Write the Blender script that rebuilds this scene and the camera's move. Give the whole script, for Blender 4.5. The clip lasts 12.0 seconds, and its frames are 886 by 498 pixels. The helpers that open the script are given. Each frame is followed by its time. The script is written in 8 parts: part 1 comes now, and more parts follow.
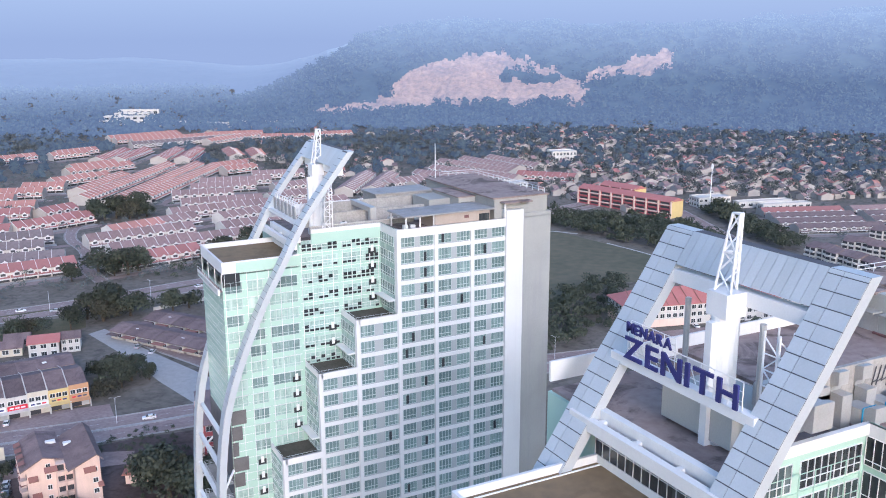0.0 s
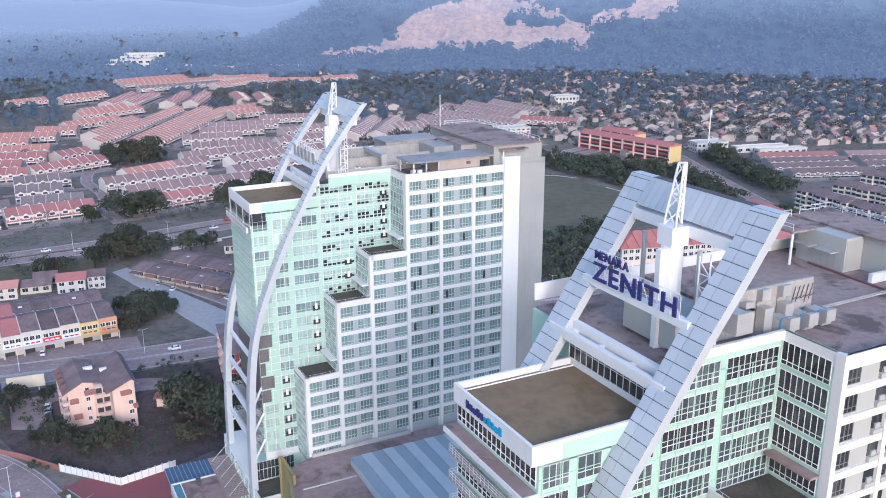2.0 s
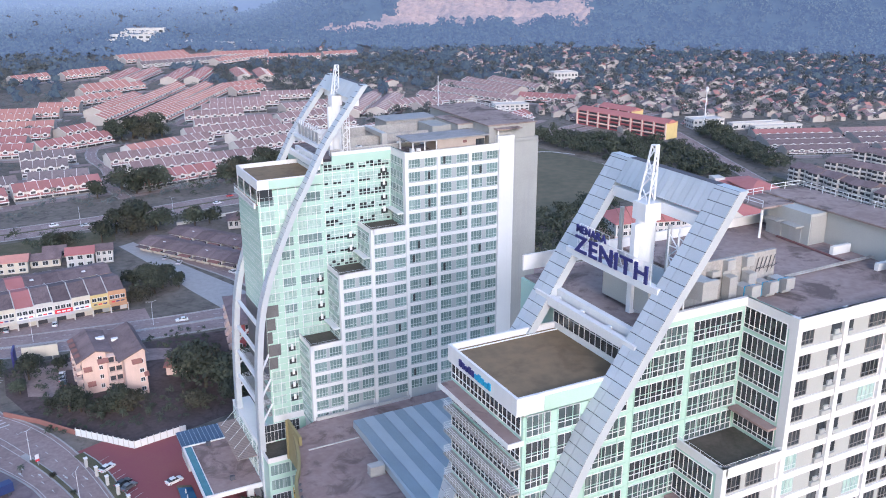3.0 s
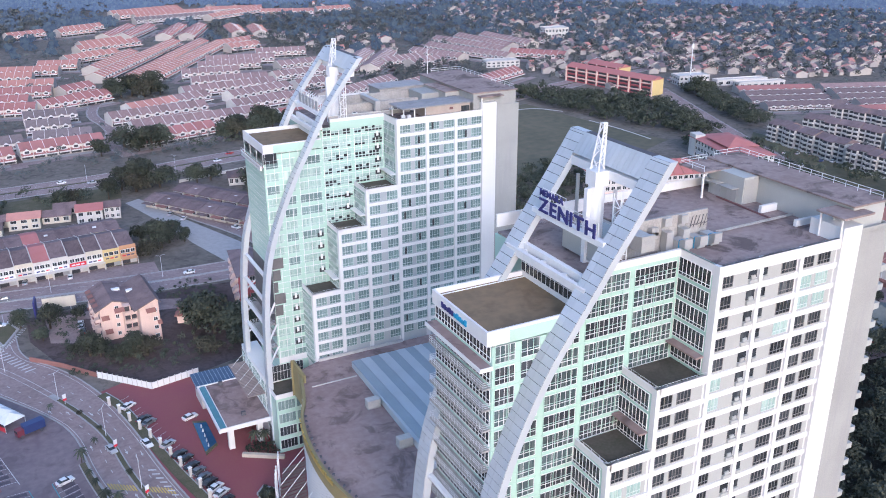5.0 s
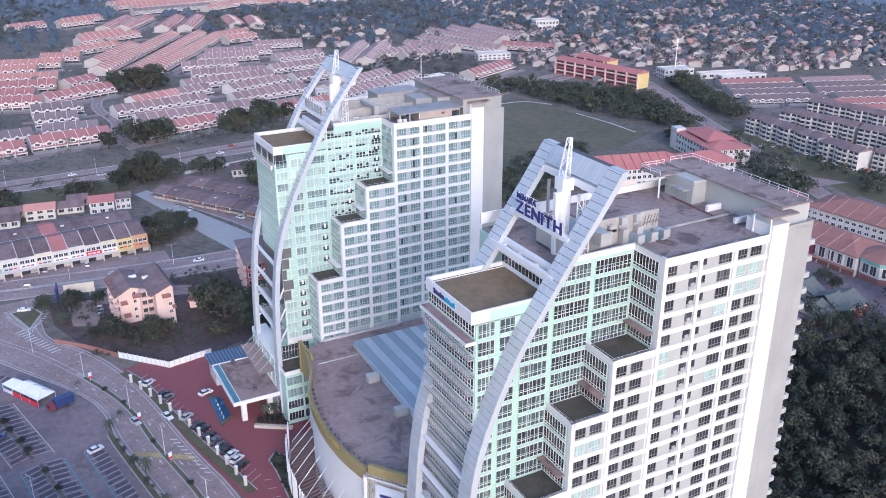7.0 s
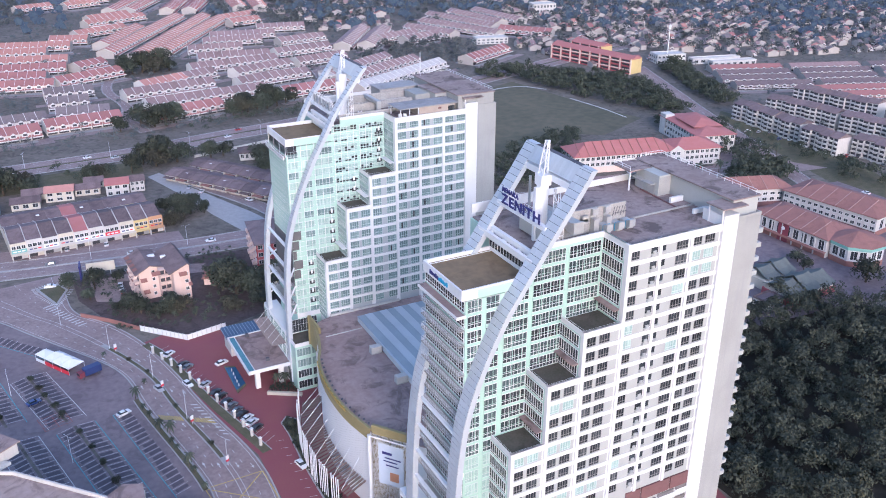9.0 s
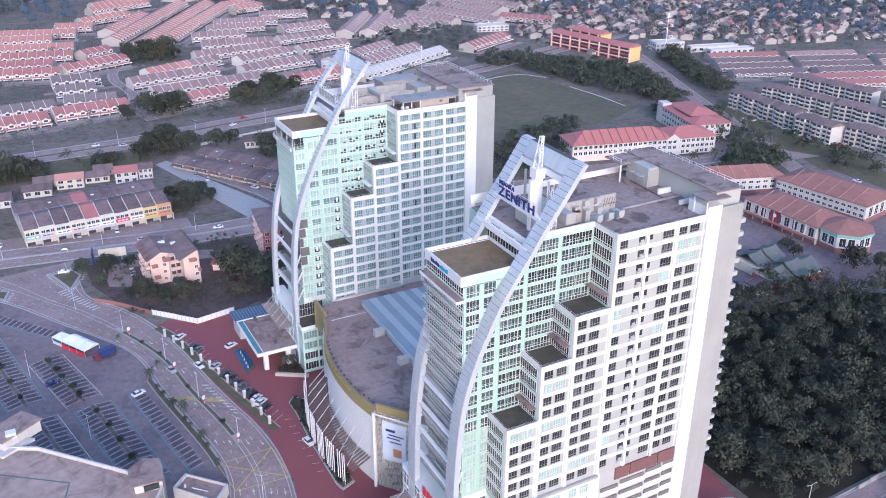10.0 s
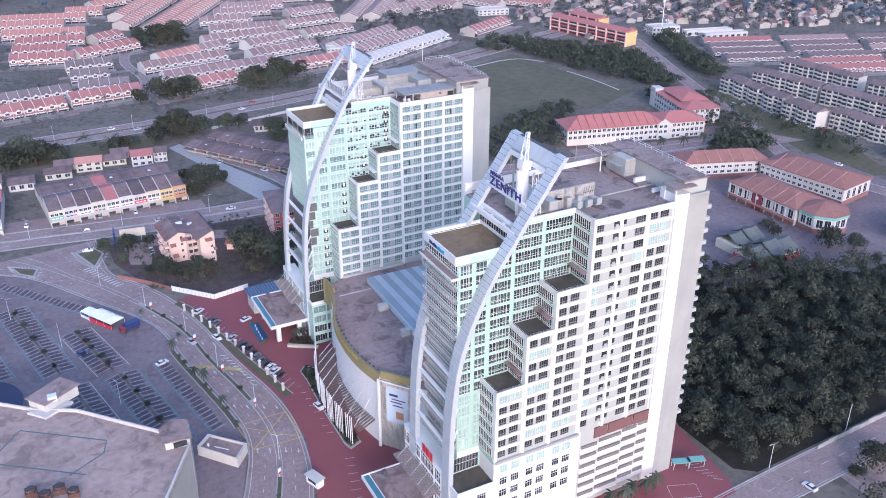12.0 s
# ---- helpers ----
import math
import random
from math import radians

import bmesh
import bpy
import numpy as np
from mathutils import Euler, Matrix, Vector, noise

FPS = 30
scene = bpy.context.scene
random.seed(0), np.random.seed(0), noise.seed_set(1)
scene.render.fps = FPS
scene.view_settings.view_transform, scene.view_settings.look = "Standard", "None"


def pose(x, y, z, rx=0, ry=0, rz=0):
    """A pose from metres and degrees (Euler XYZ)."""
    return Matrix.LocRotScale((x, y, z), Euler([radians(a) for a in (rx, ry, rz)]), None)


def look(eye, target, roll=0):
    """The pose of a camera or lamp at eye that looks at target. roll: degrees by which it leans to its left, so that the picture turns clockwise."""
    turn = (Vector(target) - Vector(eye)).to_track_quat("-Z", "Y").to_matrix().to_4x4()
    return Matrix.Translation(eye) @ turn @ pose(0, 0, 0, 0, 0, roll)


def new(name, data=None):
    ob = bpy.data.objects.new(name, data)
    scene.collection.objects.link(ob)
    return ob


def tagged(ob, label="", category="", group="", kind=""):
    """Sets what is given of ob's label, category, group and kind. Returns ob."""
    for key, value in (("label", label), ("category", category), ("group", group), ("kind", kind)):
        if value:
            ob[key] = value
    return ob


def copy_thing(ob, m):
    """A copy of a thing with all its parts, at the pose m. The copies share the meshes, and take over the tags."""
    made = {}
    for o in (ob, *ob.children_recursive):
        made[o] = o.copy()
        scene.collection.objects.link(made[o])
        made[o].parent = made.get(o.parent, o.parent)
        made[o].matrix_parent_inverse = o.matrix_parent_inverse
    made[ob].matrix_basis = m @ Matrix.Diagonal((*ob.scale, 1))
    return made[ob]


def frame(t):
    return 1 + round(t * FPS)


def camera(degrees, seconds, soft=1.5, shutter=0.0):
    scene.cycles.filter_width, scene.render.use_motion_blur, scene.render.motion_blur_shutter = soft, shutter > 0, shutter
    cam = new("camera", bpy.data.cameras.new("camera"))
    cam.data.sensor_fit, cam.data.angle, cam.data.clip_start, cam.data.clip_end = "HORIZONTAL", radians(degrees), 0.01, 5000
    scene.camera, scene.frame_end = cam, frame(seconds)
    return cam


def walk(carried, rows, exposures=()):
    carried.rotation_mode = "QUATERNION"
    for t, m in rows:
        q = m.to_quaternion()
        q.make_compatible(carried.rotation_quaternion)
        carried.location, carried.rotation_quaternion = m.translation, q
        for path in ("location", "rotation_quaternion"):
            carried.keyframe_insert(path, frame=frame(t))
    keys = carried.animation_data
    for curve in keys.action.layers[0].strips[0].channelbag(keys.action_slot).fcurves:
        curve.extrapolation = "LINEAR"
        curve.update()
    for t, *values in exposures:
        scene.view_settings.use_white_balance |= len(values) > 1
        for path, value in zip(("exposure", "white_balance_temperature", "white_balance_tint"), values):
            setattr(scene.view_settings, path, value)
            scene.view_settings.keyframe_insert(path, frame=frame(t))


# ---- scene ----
cam = camera(53.19, 12.0, soft=1.0)
PATH = [
    (0, (-68.33, -151.35, 121.61), (-23.64, -64.92, 98.52), -0.20),
    (0.5, (-70.26, -154.61, 122.31), (-25.71, -68.37, 98.26), -0.14),
    (1, (-72.53, -159.01, 123.35), (-28.38, -73.16, 97.25), -0.14),
    (1.5, (-74.92, -163.75, 124.55), (-31.15, -78.27, 96.69), -0.06),
    (2, (-77.15, -168.39, 125.97), (-33.64, -83.22, 96.76), -0.16),
    (2.5, (-79.19, -172.87, 127.30), (-35.94, -88.02, 96.80), -0.14),
    (3, (-81.13, -177.39, 128.78), (-38.00, -92.97, 96.94), -0.11),
    (5, (-88.94, -195.86, 136.73), (-46.10, -113.35, 99.90), -0.20),
    (5.5, (-91.42, -200.74, 139.17), (-48.56, -118.73, 101.27), -0.13),
    (6, (-94.05, -205.83, 141.78), (-51.04, -124.06, 103.52), -0.08),
    (6.5, (-96.57, -210.86, 144.47), (-53.37, -129.15, 106.31), -0.05),
    (8.5, (-105.97, -230.41, 155.38), (-62.96, -149.44, 115.47), 0.16),
    (9, (-108.25, -235.22, 158.16), (-65.45, -154.51, 117.50), 0.17),
    (9.5, (-110.62, -239.82, 160.99), (-68.01, -159.41, 119.54), 0.21),
    (10, (-112.89, -244.32, 163.74), (-70.55, -164.19, 121.50), 0.19),
    (10.5, (-115.10, -249.04, 166.55), (-72.99, -169.16, 123.59), 0.16),
    (11, (-117.28, -253.84, 169.43), (-75.37, -174.21, 125.82), 0.23),
    (11.5, (-119.46, -258.68, 172.32), (-77.72, -179.25, 128.18), 0.20),
    (12, (-121.58, -263.69, 175.18), (-80.03, -184.39, 130.63), 0.16),
]
walk(cam, [(t, look(eye, target, roll)) for t, eye, target, roll in PATH],
     exposures=[(0, 0.98, 5420, 18), (6, 0.98, 5360, 22), (12, 1.12, 5340, 25)])

# ---- light: hazy morning sun, blue sky ----
SUN_TO = Vector((-0.20, -0.91, 0.37)).normalized()
world = bpy.data.worlds.new("hazy_sky")
scene.world = world
world.use_nodes = True
wn = world.node_tree
sky = wn.nodes.new("ShaderNodeTexSky")
sky.sky_type = "NISHITA"
sky.sun_disc = False
sky.sun_elevation = math.asin(SUN_TO.z)
sky.sun_rotation = math.atan2(SUN_TO.x, SUN_TO.y)
sky.air_density, sky.dust_density, sky.ozone_density = 1.6, 2.0, 2.0
wn.links.new(sky.outputs[0], wn.nodes["Background"].inputs[0])
wn.nodes["Background"].inputs[1].default_value = 0.15
sun = bpy.data.lights.new("sun", "SUN")
sun.energy, sun.angle, sun.color = 0.78, radians(10), (1.0, 0.92, 0.84)
sun_ob = new("sun", sun)
sun_ob.matrix_world = look(SUN_TO * 300, (0, 0, 0))


# ---- materials ----
def mat(name, col, rough=0.8, metal=0.0, var=0.25, scale=0.6, fine=6.0, bump=0.1, tint=None, obvar=0.0, spec=0.5, stain=0.0, stain_col=None, dirt=0.0, jump=False):
    """A surface with stains and wear at two sizes; tint: the colour it wears to; obvar: change from piece to piece; jump: each piece has its own pattern."""
    m = bpy.data.materials.new(name)
    m.use_nodes = True
    nt = m.node_tree
    L = nt.links.new
    p = nt.nodes["Principled BSDF"]
    p.inputs["Roughness"].default_value = rough
    p.inputs["Metallic"].default_value = metal
    p.inputs["Specular IOR Level"].default_value = spec if rough < 0.8 else spec * 0.5
    tc = nt.nodes.new("ShaderNodeTexCoord")
    co = tc.outputs["Object"]
    if jump:
        ob_i, far_, sh = nt.nodes.new("ShaderNodeObjectInfo"), nt.nodes.new("ShaderNodeMath"), nt.nodes.new("ShaderNodeVectorMath")
        far_.operation, sh.operation = "MULTIPLY", "ADD"
        far_.inputs[1].default_value = 97.0
        L(ob_i.outputs["Random"], far_.inputs[0]), L(co, sh.inputs[0]), L(far_.outputs[0], sh.inputs[1])
        co = sh.outputs[0]
    n1 = nt.nodes.new("ShaderNodeTexNoise")
    n1.inputs["Scale"].default_value, n1.inputs["Detail"].default_value = scale, 6
    n2 = nt.nodes.new("ShaderNodeTexNoise")
    n2.inputs["Scale"].default_value, n2.inputs["Detail"].default_value = fine, 4
    L(co, n1.inputs["Vector"]), L(co, n2.inputs["Vector"])
    add = nt.nodes.new("ShaderNodeMath")
    add.operation = "ADD"
    L(n1.outputs["Fac"], add.inputs[0]), L(n2.outputs["Fac"], add.inputs[1])
    rng = nt.nodes.new("ShaderNodeMapRange")
    rng.inputs["From Min"].default_value, rng.inputs["From Max"].default_value = 0.75, 1.3
    L(add.outputs[0], rng.inputs["Value"])
    mix = nt.nodes.new("ShaderNodeMix")
    mix.data_type = "RGBA"
    c2 = tint or tuple(c * (1 - var) for c in col)
    mix.inputs["A"].default_value, mix.inputs["B"].default_value = (*col, 1), (*c2, 1)
    L(rng.outputs[0], mix.inputs["Factor"])
    out = mix.outputs["Result"]
    if stain:
        wv = nt.nodes.new("ShaderNodeTexNoise")
        wv.inputs["Scale"].default_value, wv.inputs["Detail"].default_value = 1.0, 8
        mp = nt.nodes.new("ShaderNodeMapping")
        mp.inputs["Scale"].default_value = (1.2, 1.2, 0.07)
        L(co, mp.inputs["Vector"]), L(mp.outputs[0], wv.inputs["Vector"])
        r2 = nt.nodes.new("ShaderNodeMapRange")
        r2.inputs["From Min"].default_value, r2.inputs["From Max"].default_value, r2.inputs["To Max"].default_value = 0.5, 0.75, stain
        L(wv.outputs["Fac"], r2.inputs["Value"])
        mx = nt.nodes.new("ShaderNodeMix")
        mx.data_type = "RGBA"
        mx.inputs["B"].default_value = (*(stain_col or tuple(c * 0.55 for c in col)), 1)
        L(r2.outputs[0], mx.inputs["Factor"]), L(out, mx.inputs["A"])
        out = mx.outputs["Result"]
    if dirt:
        # dark pools and pale dried patches on flat surfaces
        dn_ = nt.nodes.new("ShaderNodeTexNoise")
        dn_.inputs["Scale"].default_value, dn_.inputs["Detail"].default_value, dn_.inputs["Roughness"].default_value = 0.16, 9, 0.65
        dn_.inputs["Distortion"].default_value = 0.8
        L(co, dn_.inputs["Vector"])
        r4 = nt.nodes.new("ShaderNodeMapRange")
        r4.inputs["From Min"].default_value, r4.inputs["From Max"].default_value, r4.inputs["To Max"].default_value = 0.52, 0.62, dirt
        L(dn_.outputs["Fac"], r4.inputs["Value"])
        mx2 = nt.nodes.new("ShaderNodeMix")
        mx2.data_type = "RGBA"
        mx2.inputs["B"].default_value = (*(c * 0.42 for c in col), 1)
        L(r4.outputs[0], mx2.inputs["Factor"]), L(out, mx2.inputs["A"])
        out = mx2.outputs["Result"]
    if obvar:
        oi = nt.nodes.new("ShaderNodeObjectInfo")
        hs = nt.nodes.new("ShaderNodeHueSaturation")
        r3 = nt.nodes.new("ShaderNodeMapRange")
        r3.inputs["To Min"].default_value, r3.inputs["To Max"].default_value = 1 - obvar, 1 + obvar
        L(oi.outputs["Random"], r3.inputs["Value"]), L(r3.outputs[0], hs.inputs["Value"]), L(out, hs.inputs["Color"])
        out = hs.outputs["Color"]
    L(out, p.inputs["Base Color"])
    if bump:
        b = nt.nodes.new("ShaderNodeBump")
        b.inputs["Strength"].default_value, b.inputs["Distance"].default_value = bump, 0.05
        L(n2.outputs["Fac"], b.inputs["Height"]), L(b.outputs[0], p.inputs["Normal"])
    return m


def glass(name, col, rough=0.12, var=0.3, scale=0.35, obvar=0.35, curtain=None, drawn=0.0):
    """Tinted glass; curtain: the colour of the drapes that hang behind it here and there."""
    return mat(name, col, rough, 0.0, var, scale, 2.5, 0.0, obvar=obvar, spec=0.8, jump=True, stain=drawn, stain_col=curtain)


WHITE = mat("white_paint", (0.70, 0.70, 0.705), 0.7, var=0.08, scale=0.15, bump=0.05, stain=0.18, stain_col=(0.5, 0.49, 0.5))
GREYW = mat("grey_infill_paint", (0.39, 0.415, 0.435), 0.8, var=0.12, scale=0.3, bump=0.05)
GREYN = mat("pale_grey_paint", (0.41, 0.42, 0.41), 0.8, var=0.1, scale=0.3, bump=0.05)
GREYC = mat("streaked_grey_render", (0.37, 0.375, 0.365), 0.85, var=0.2, scale=0.12, bump=0.1, stain=0.4, stain_col=(0.28, 0.28, 0.3))
MINT = mat("mint_spandrel_glass", (0.44, 0.62, 0.54), 0.25, var=0.08, scale=0.2, bump=0.0, spec=0.6)
DARKG = glass("dark_window_glass", (0.045, 0.052, 0.06), curtain=(0.16, 0.17, 0.17), drawn=0.5)
SMOKG = glass("smoked_green_glass", (0.07, 0.10, 0.105), obvar=0.3, curtain=(0.27, 0.31, 0.29), drawn=0.75)
TEALG = glass("pale_teal_glass", (0.20, 0.285, 0.28), obvar=0.22, curtain=(0.36, 0.45, 0.43), drawn=0.8)
# Near-black that carries the unlit inside of open sashes and the terrace storey.
OPENG = mat("dark_opening_shade", (0.03, 0.034, 0.04), 0.3, bump=0.0)
PALEG = glass("mint_curtained_glass", (0.40, 0.55, 0.505), 0.2, obvar=0.10, curtain=(0.56, 0.68, 0.64), drawn=0.9)
FRAMD = mat("dark_bronze_window_frame", (0.24, 0.225, 0.22), 0.5, var=0.1, bump=0.0)
FRAMT = mat("pale_teal_window_frame", (0.50, 0.58, 0.58), 0.5, var=0.05, bump=0.0)
FRAME = mat("white_window_frame", (0.72, 0.73, 0.74), 0.5, var=0.05, bump=0.0)
ALU = mat("silver_aluminium_panel", (0.47, 0.51, 0.55), 0.5, 0.1, var=0.1, scale=0.4, bump=0.02, obvar=0.05)
# Flat sheets of this grey carry the shade between the open decks.
SHADED = mat("deck_shade_grey", (0.17, 0.165, 0.17), 0.9, var=0.35, scale=0.3, bump=0.05, stain=0.3)
SEAM = mat("dark_joint", (0.10, 0.10, 0.12), 0.8, bump=0.0)
ROOFB = mat("stained_brown_roof", (0.235, 0.18, 0.17), 0.95, var=0.5, scale=0.12, fine=0.9, bump=0.2, tint=(0.33, 0.265, 0.25), dirt=0.8)
BANKR = mat("brown_waterproofing", (0.23, 0.165, 0.10), 0.9, var=0.3, scale=0.1, fine=0.8, bump=0.1, tint=(0.165, 0.125, 0.08), dirt=0.35)
ROOFD = mat("dark_terrace_screed", (0.115, 0.10, 0.085), 0.95, var=0.4, scale=0.3, fine=2.0, bump=0.1, tint=(0.07, 0.072, 0.055), dirt=0.4)
CONC = mat("bare_concrete", (0.40, 0.39, 0.38), 0.9, var=0.3, scale=0.4, fine=3, bump=0.15, stain=0.35)
STEELW = mat("white_painted_steel", (0.74, 0.75, 0.77), 0.5, var=0.06, bump=0.0)
OFFC = mat("pale_coping", (0.55, 0.53, 0.51), 0.85, var=0.25, bump=0.05)
DUCT = mat("galvanised_duct", (0.44, 0.445, 0.45), 0.45, 0.25, var=0.15, bump=0.02)
NAVY = mat("navy_sign_letter", (0.03, 0.03, 0.16), 0.5, var=0.05, bump=0.0)
CYAN = mat("cyan_sign", (0.03, 0.32, 0.55), 0.5, var=0.05, bump=0.0)
REDS = mat("red_sign", (0.6, 0.03, 0.05), 0.5, var=0.05, bump=0.0)
BROWNP = mat("brown_panel", (0.19, 0.10, 0.10), 0.8, var=0.15, bump=0.0)
BLUE1 = mat("blue_metal_roof_light", (0.49, 0.555, 0.615), 0.5, 0.2, var=0.12, scale=0.2, bump=0.02)
BLUE2 = mat("blue_metal_roof_dark", (0.32, 0.39, 0.46), 0.5, 0.2, var=0.15, scale=0.2, bump=0.02)
GOLD = mat("ochre_gold_fascia", (0.29, 0.24, 0.115), 0.6, var=0.15, bump=0.0)
DECK = mat("brown_flat_roof", (0.255, 0.185, 0.175), 0.95, var=0.35, scale=0.1, fine=0.6, bump=0.15, tint=(0.34, 0.262, 0.25), dirt=0.6)


# ---- mesh building ----
class Mesh:
    def __init__(self):
        self.v, self.f, self.m = [], [], []

    def face(self, pts, mi=0):
        n = len(self.v)
        self.v += [tuple(p) for p in pts]
        self.f.append(tuple(range(n, n + len(pts))))
        self.m.append(mi)
        return self

    def box(self, x0, x1, y0, y1, z0, z1, mi=0):
        n = len(self.v)
        self.v += [(x0, y0, z0), (x1, y0, z0), (x1, y1, z0), (x0, y1, z0), (x0, y0, z1), (x1, y0, z1), (x1, y1, z1), (x0, y1, z1)]
        for q in ((3, 2, 1, 0), (4, 5, 6, 7), (0, 1, 5, 4), (1, 2, 6, 5), (2, 3, 7, 6), (3, 0, 4, 7)):
            self.f.append(tuple(n + i for i in q))
            self.m.append(mi)
        return self

    def prism(self, pts, z0, z1, mi=0, top=None):
        k, n = len(pts), len(self.v)
        self.v += [(p[0], p[1], z0) for p in pts] + [(p[0], p[1], z1) for p in pts]
        self.f += [tuple(range(n + k - 1, n - 1, -1)), tuple(range(n + k, n + 2 * k))]
        self.m += [mi, mi if top is None else top]
        for i in range(k):
            j = (i + 1) % k
            self.f.append((n + i, n + j, n + k + j, n + k + i))
            self.m.append(mi)
        return self

    def tube(self, a, b, r, k=6, mi=0, r2=None):
        a, b = Vector(a), Vector(b)
        q = (b - a).to_track_quat("Z", "Y")
        n = len(self.v)
        for c, rr in ((a, r), (b, r if r2 is None else r2)):
            for i in range(k):
                w = 2 * math.pi * i / k + math.pi / k
                self.v.append(tuple(c + q @ Vector((rr * math.cos(w), rr * math.sin(w), 0))))
        for i in range(k):
            j = (i + 1) % k
            self.f.append((n + i, n + j, n + k + j, n + k + i))
            self.m.append(mi)
        self.f += [tuple(range(n + k - 1, n - 1, -1)), tuple(range(n + k, n + 2 * k))]
        self.m += [mi, mi]
        return self

    def lattice(self, xs, zs, y0, y1, mi=0):
        """A frame in one piece: bars and openings take turns along xs and zs."""
        n, nx, nz = len(self.v), len(xs), len(zs)
        for y in (y0, y1):
            self.v += [(x, y, z) for x in xs for z in zs]
        ix = lambda i, j, k: n + k * nx * nz + i * nz + j
        hole = lambda i, j: i < 0 or j < 0 or i >= nx - 1 or j >= nz - 1 or (i % 2 == 1 and j % 2 == 1)
        for i in range(nx - 1):
            for j in range(nz - 1):
                if hole(i, j):
                    continue
                q = [(ix(i, j, 0), ix(i + 1, j, 0), ix(i + 1, j + 1, 0), ix(i, j + 1, 0))]
                for (di, dj, a, b) in ((-1, 0, (i, j), (i, j + 1)), (1, 0, (i + 1, j + 1), (i + 1, j)), (0, -1, (i + 1, j), (i, j)), (0, 1, (i, j + 1), (i + 1, j + 1))):
                    if hole(i + di, j + dj):
                        q.append((ix(*a, 0), ix(*b, 0), ix(*b, 1), ix(*a, 1)))
                self.f += q
                self.m += [mi] * len(q)
        return self

    def data(self, name, mats):
        me = bpy.data.meshes.new(name)
        me.from_pydata(self.v, [], self.f)
        for x in mats if isinstance(mats, (list, tuple)) else [mats]:
            me.materials.append(x)
        me.polygons.foreach_set("material_index", self.m)
        me.update()
        return me


def thing(name, x, y, z, label, category, group="", rz=0.0, kind=""):
    ob = new(name)
    ob.matrix_basis = pose(x, y, z, 0, 0, rz)
    return tagged(ob, label, category, group, kind)


def part(name, mesh, mats, parent, label="", kind="", at=None):
    """One mesh under its thing; mesh: a Mesh, or mesh data that alike pieces share."""
    me = mesh.data(name, mats) if isinstance(mesh, Mesh) else mesh
    ob = new(name, me)
    ob.parent = parent
    if at is not None:
        ob.matrix_basis = at
    return tagged(ob, label, kind=kind)


def solo(name, mesh, mats, label, category, kind="", group="", at=None):
    ob = new(name, mesh.data(name, mats) if isinstance(mesh, Mesh) else mesh)
    if at is not None:
        ob.matrix_basis = at
    return tagged(ob, label, category, group, kind)


_win = {}


def window(parent, u, v, z, w, h, panes, g, face="y", transom=0.0, fm=None):
    """A framed window of so many panes; its left foot at (u, v, z). face: y looks to -y, x looks to -x."""
    fm = fm or (FRAMT if g in (TEALG, PALEG) else FRAME)
    key = (round(w, 2), round(h, 2), panes, g.name, transom, fm.name)
    if key not in _win:
        fr = Mesh()
        t = 0.05
        xs = [x for i in range(panes + 1) for x in (i * (w - t) / panes, i * (w - t) / panes + t)]
        fr.lattice(xs, [0, t] + ([transom, transom + 0.06] if transom else []) + [h - t, h], -0.10, 0.04)
        gl = Mesh().box(0.02, w - 0.02, -0.02, 0.03, 0.02, h - 0.02)
        _win[key] = (fr.data("window", fm), gl.data("pane", g))
    a, b = _win[key]
    ob = part("window", a, None, parent, at=pose(u, v, z, 0, 0, 0 if face == "y" else -90))
    part("pane", b, None, ob)
    return ob


# ---- the arch's curve: how far forward it stands at each height over the roof ----
ARC_Z = (-90, -75, -62, -53, -43, -34, -27, -20, -12, -4.5, 2.5, 8, 15)
ARC_U = (-36.4, -36.4, -36.3, -36.0, -35.3, -34.0, -32.0, -29.2, -25.2, -20.2, -15.6, -11.7, -7.0)


def arc(z, hotel=False):
    """Smooth curve through the arch's stations; the hotel's bulges a little more."""
    k = max(1, min(len(ARC_Z) - 2, max(i for i in range(len(ARC_Z)) if ARC_Z[i] <= z + 1e-6)))
    k = min(k, len(ARC_Z) - 2)
    za, zb = ARC_Z[k], ARC_Z[k + 1]
    t = (z - za) / (zb - za)

    def slope(i):
        i0, i1 = max(i - 1, 0), min(i + 1, len(ARC_Z) - 1)
        return (ARC_U[i1] - ARC_U[i0]) / (ARC_Z[i1] - ARC_Z[i0])
    h = zb - za
    out = -1.8 * math.exp(-((z - 4) / 12)**2) if hotel else 0.0
    return (out + (2 * t**3 - 3 * t**2 + 1) * ARC_U[k] + (t**3 - 2 * t**2 + t) * h * slope(k)
            + (-2 * t**3 + 3 * t**2) * ARC_U[k + 1] + (t**3 - t**2) * h * slope(k + 1))


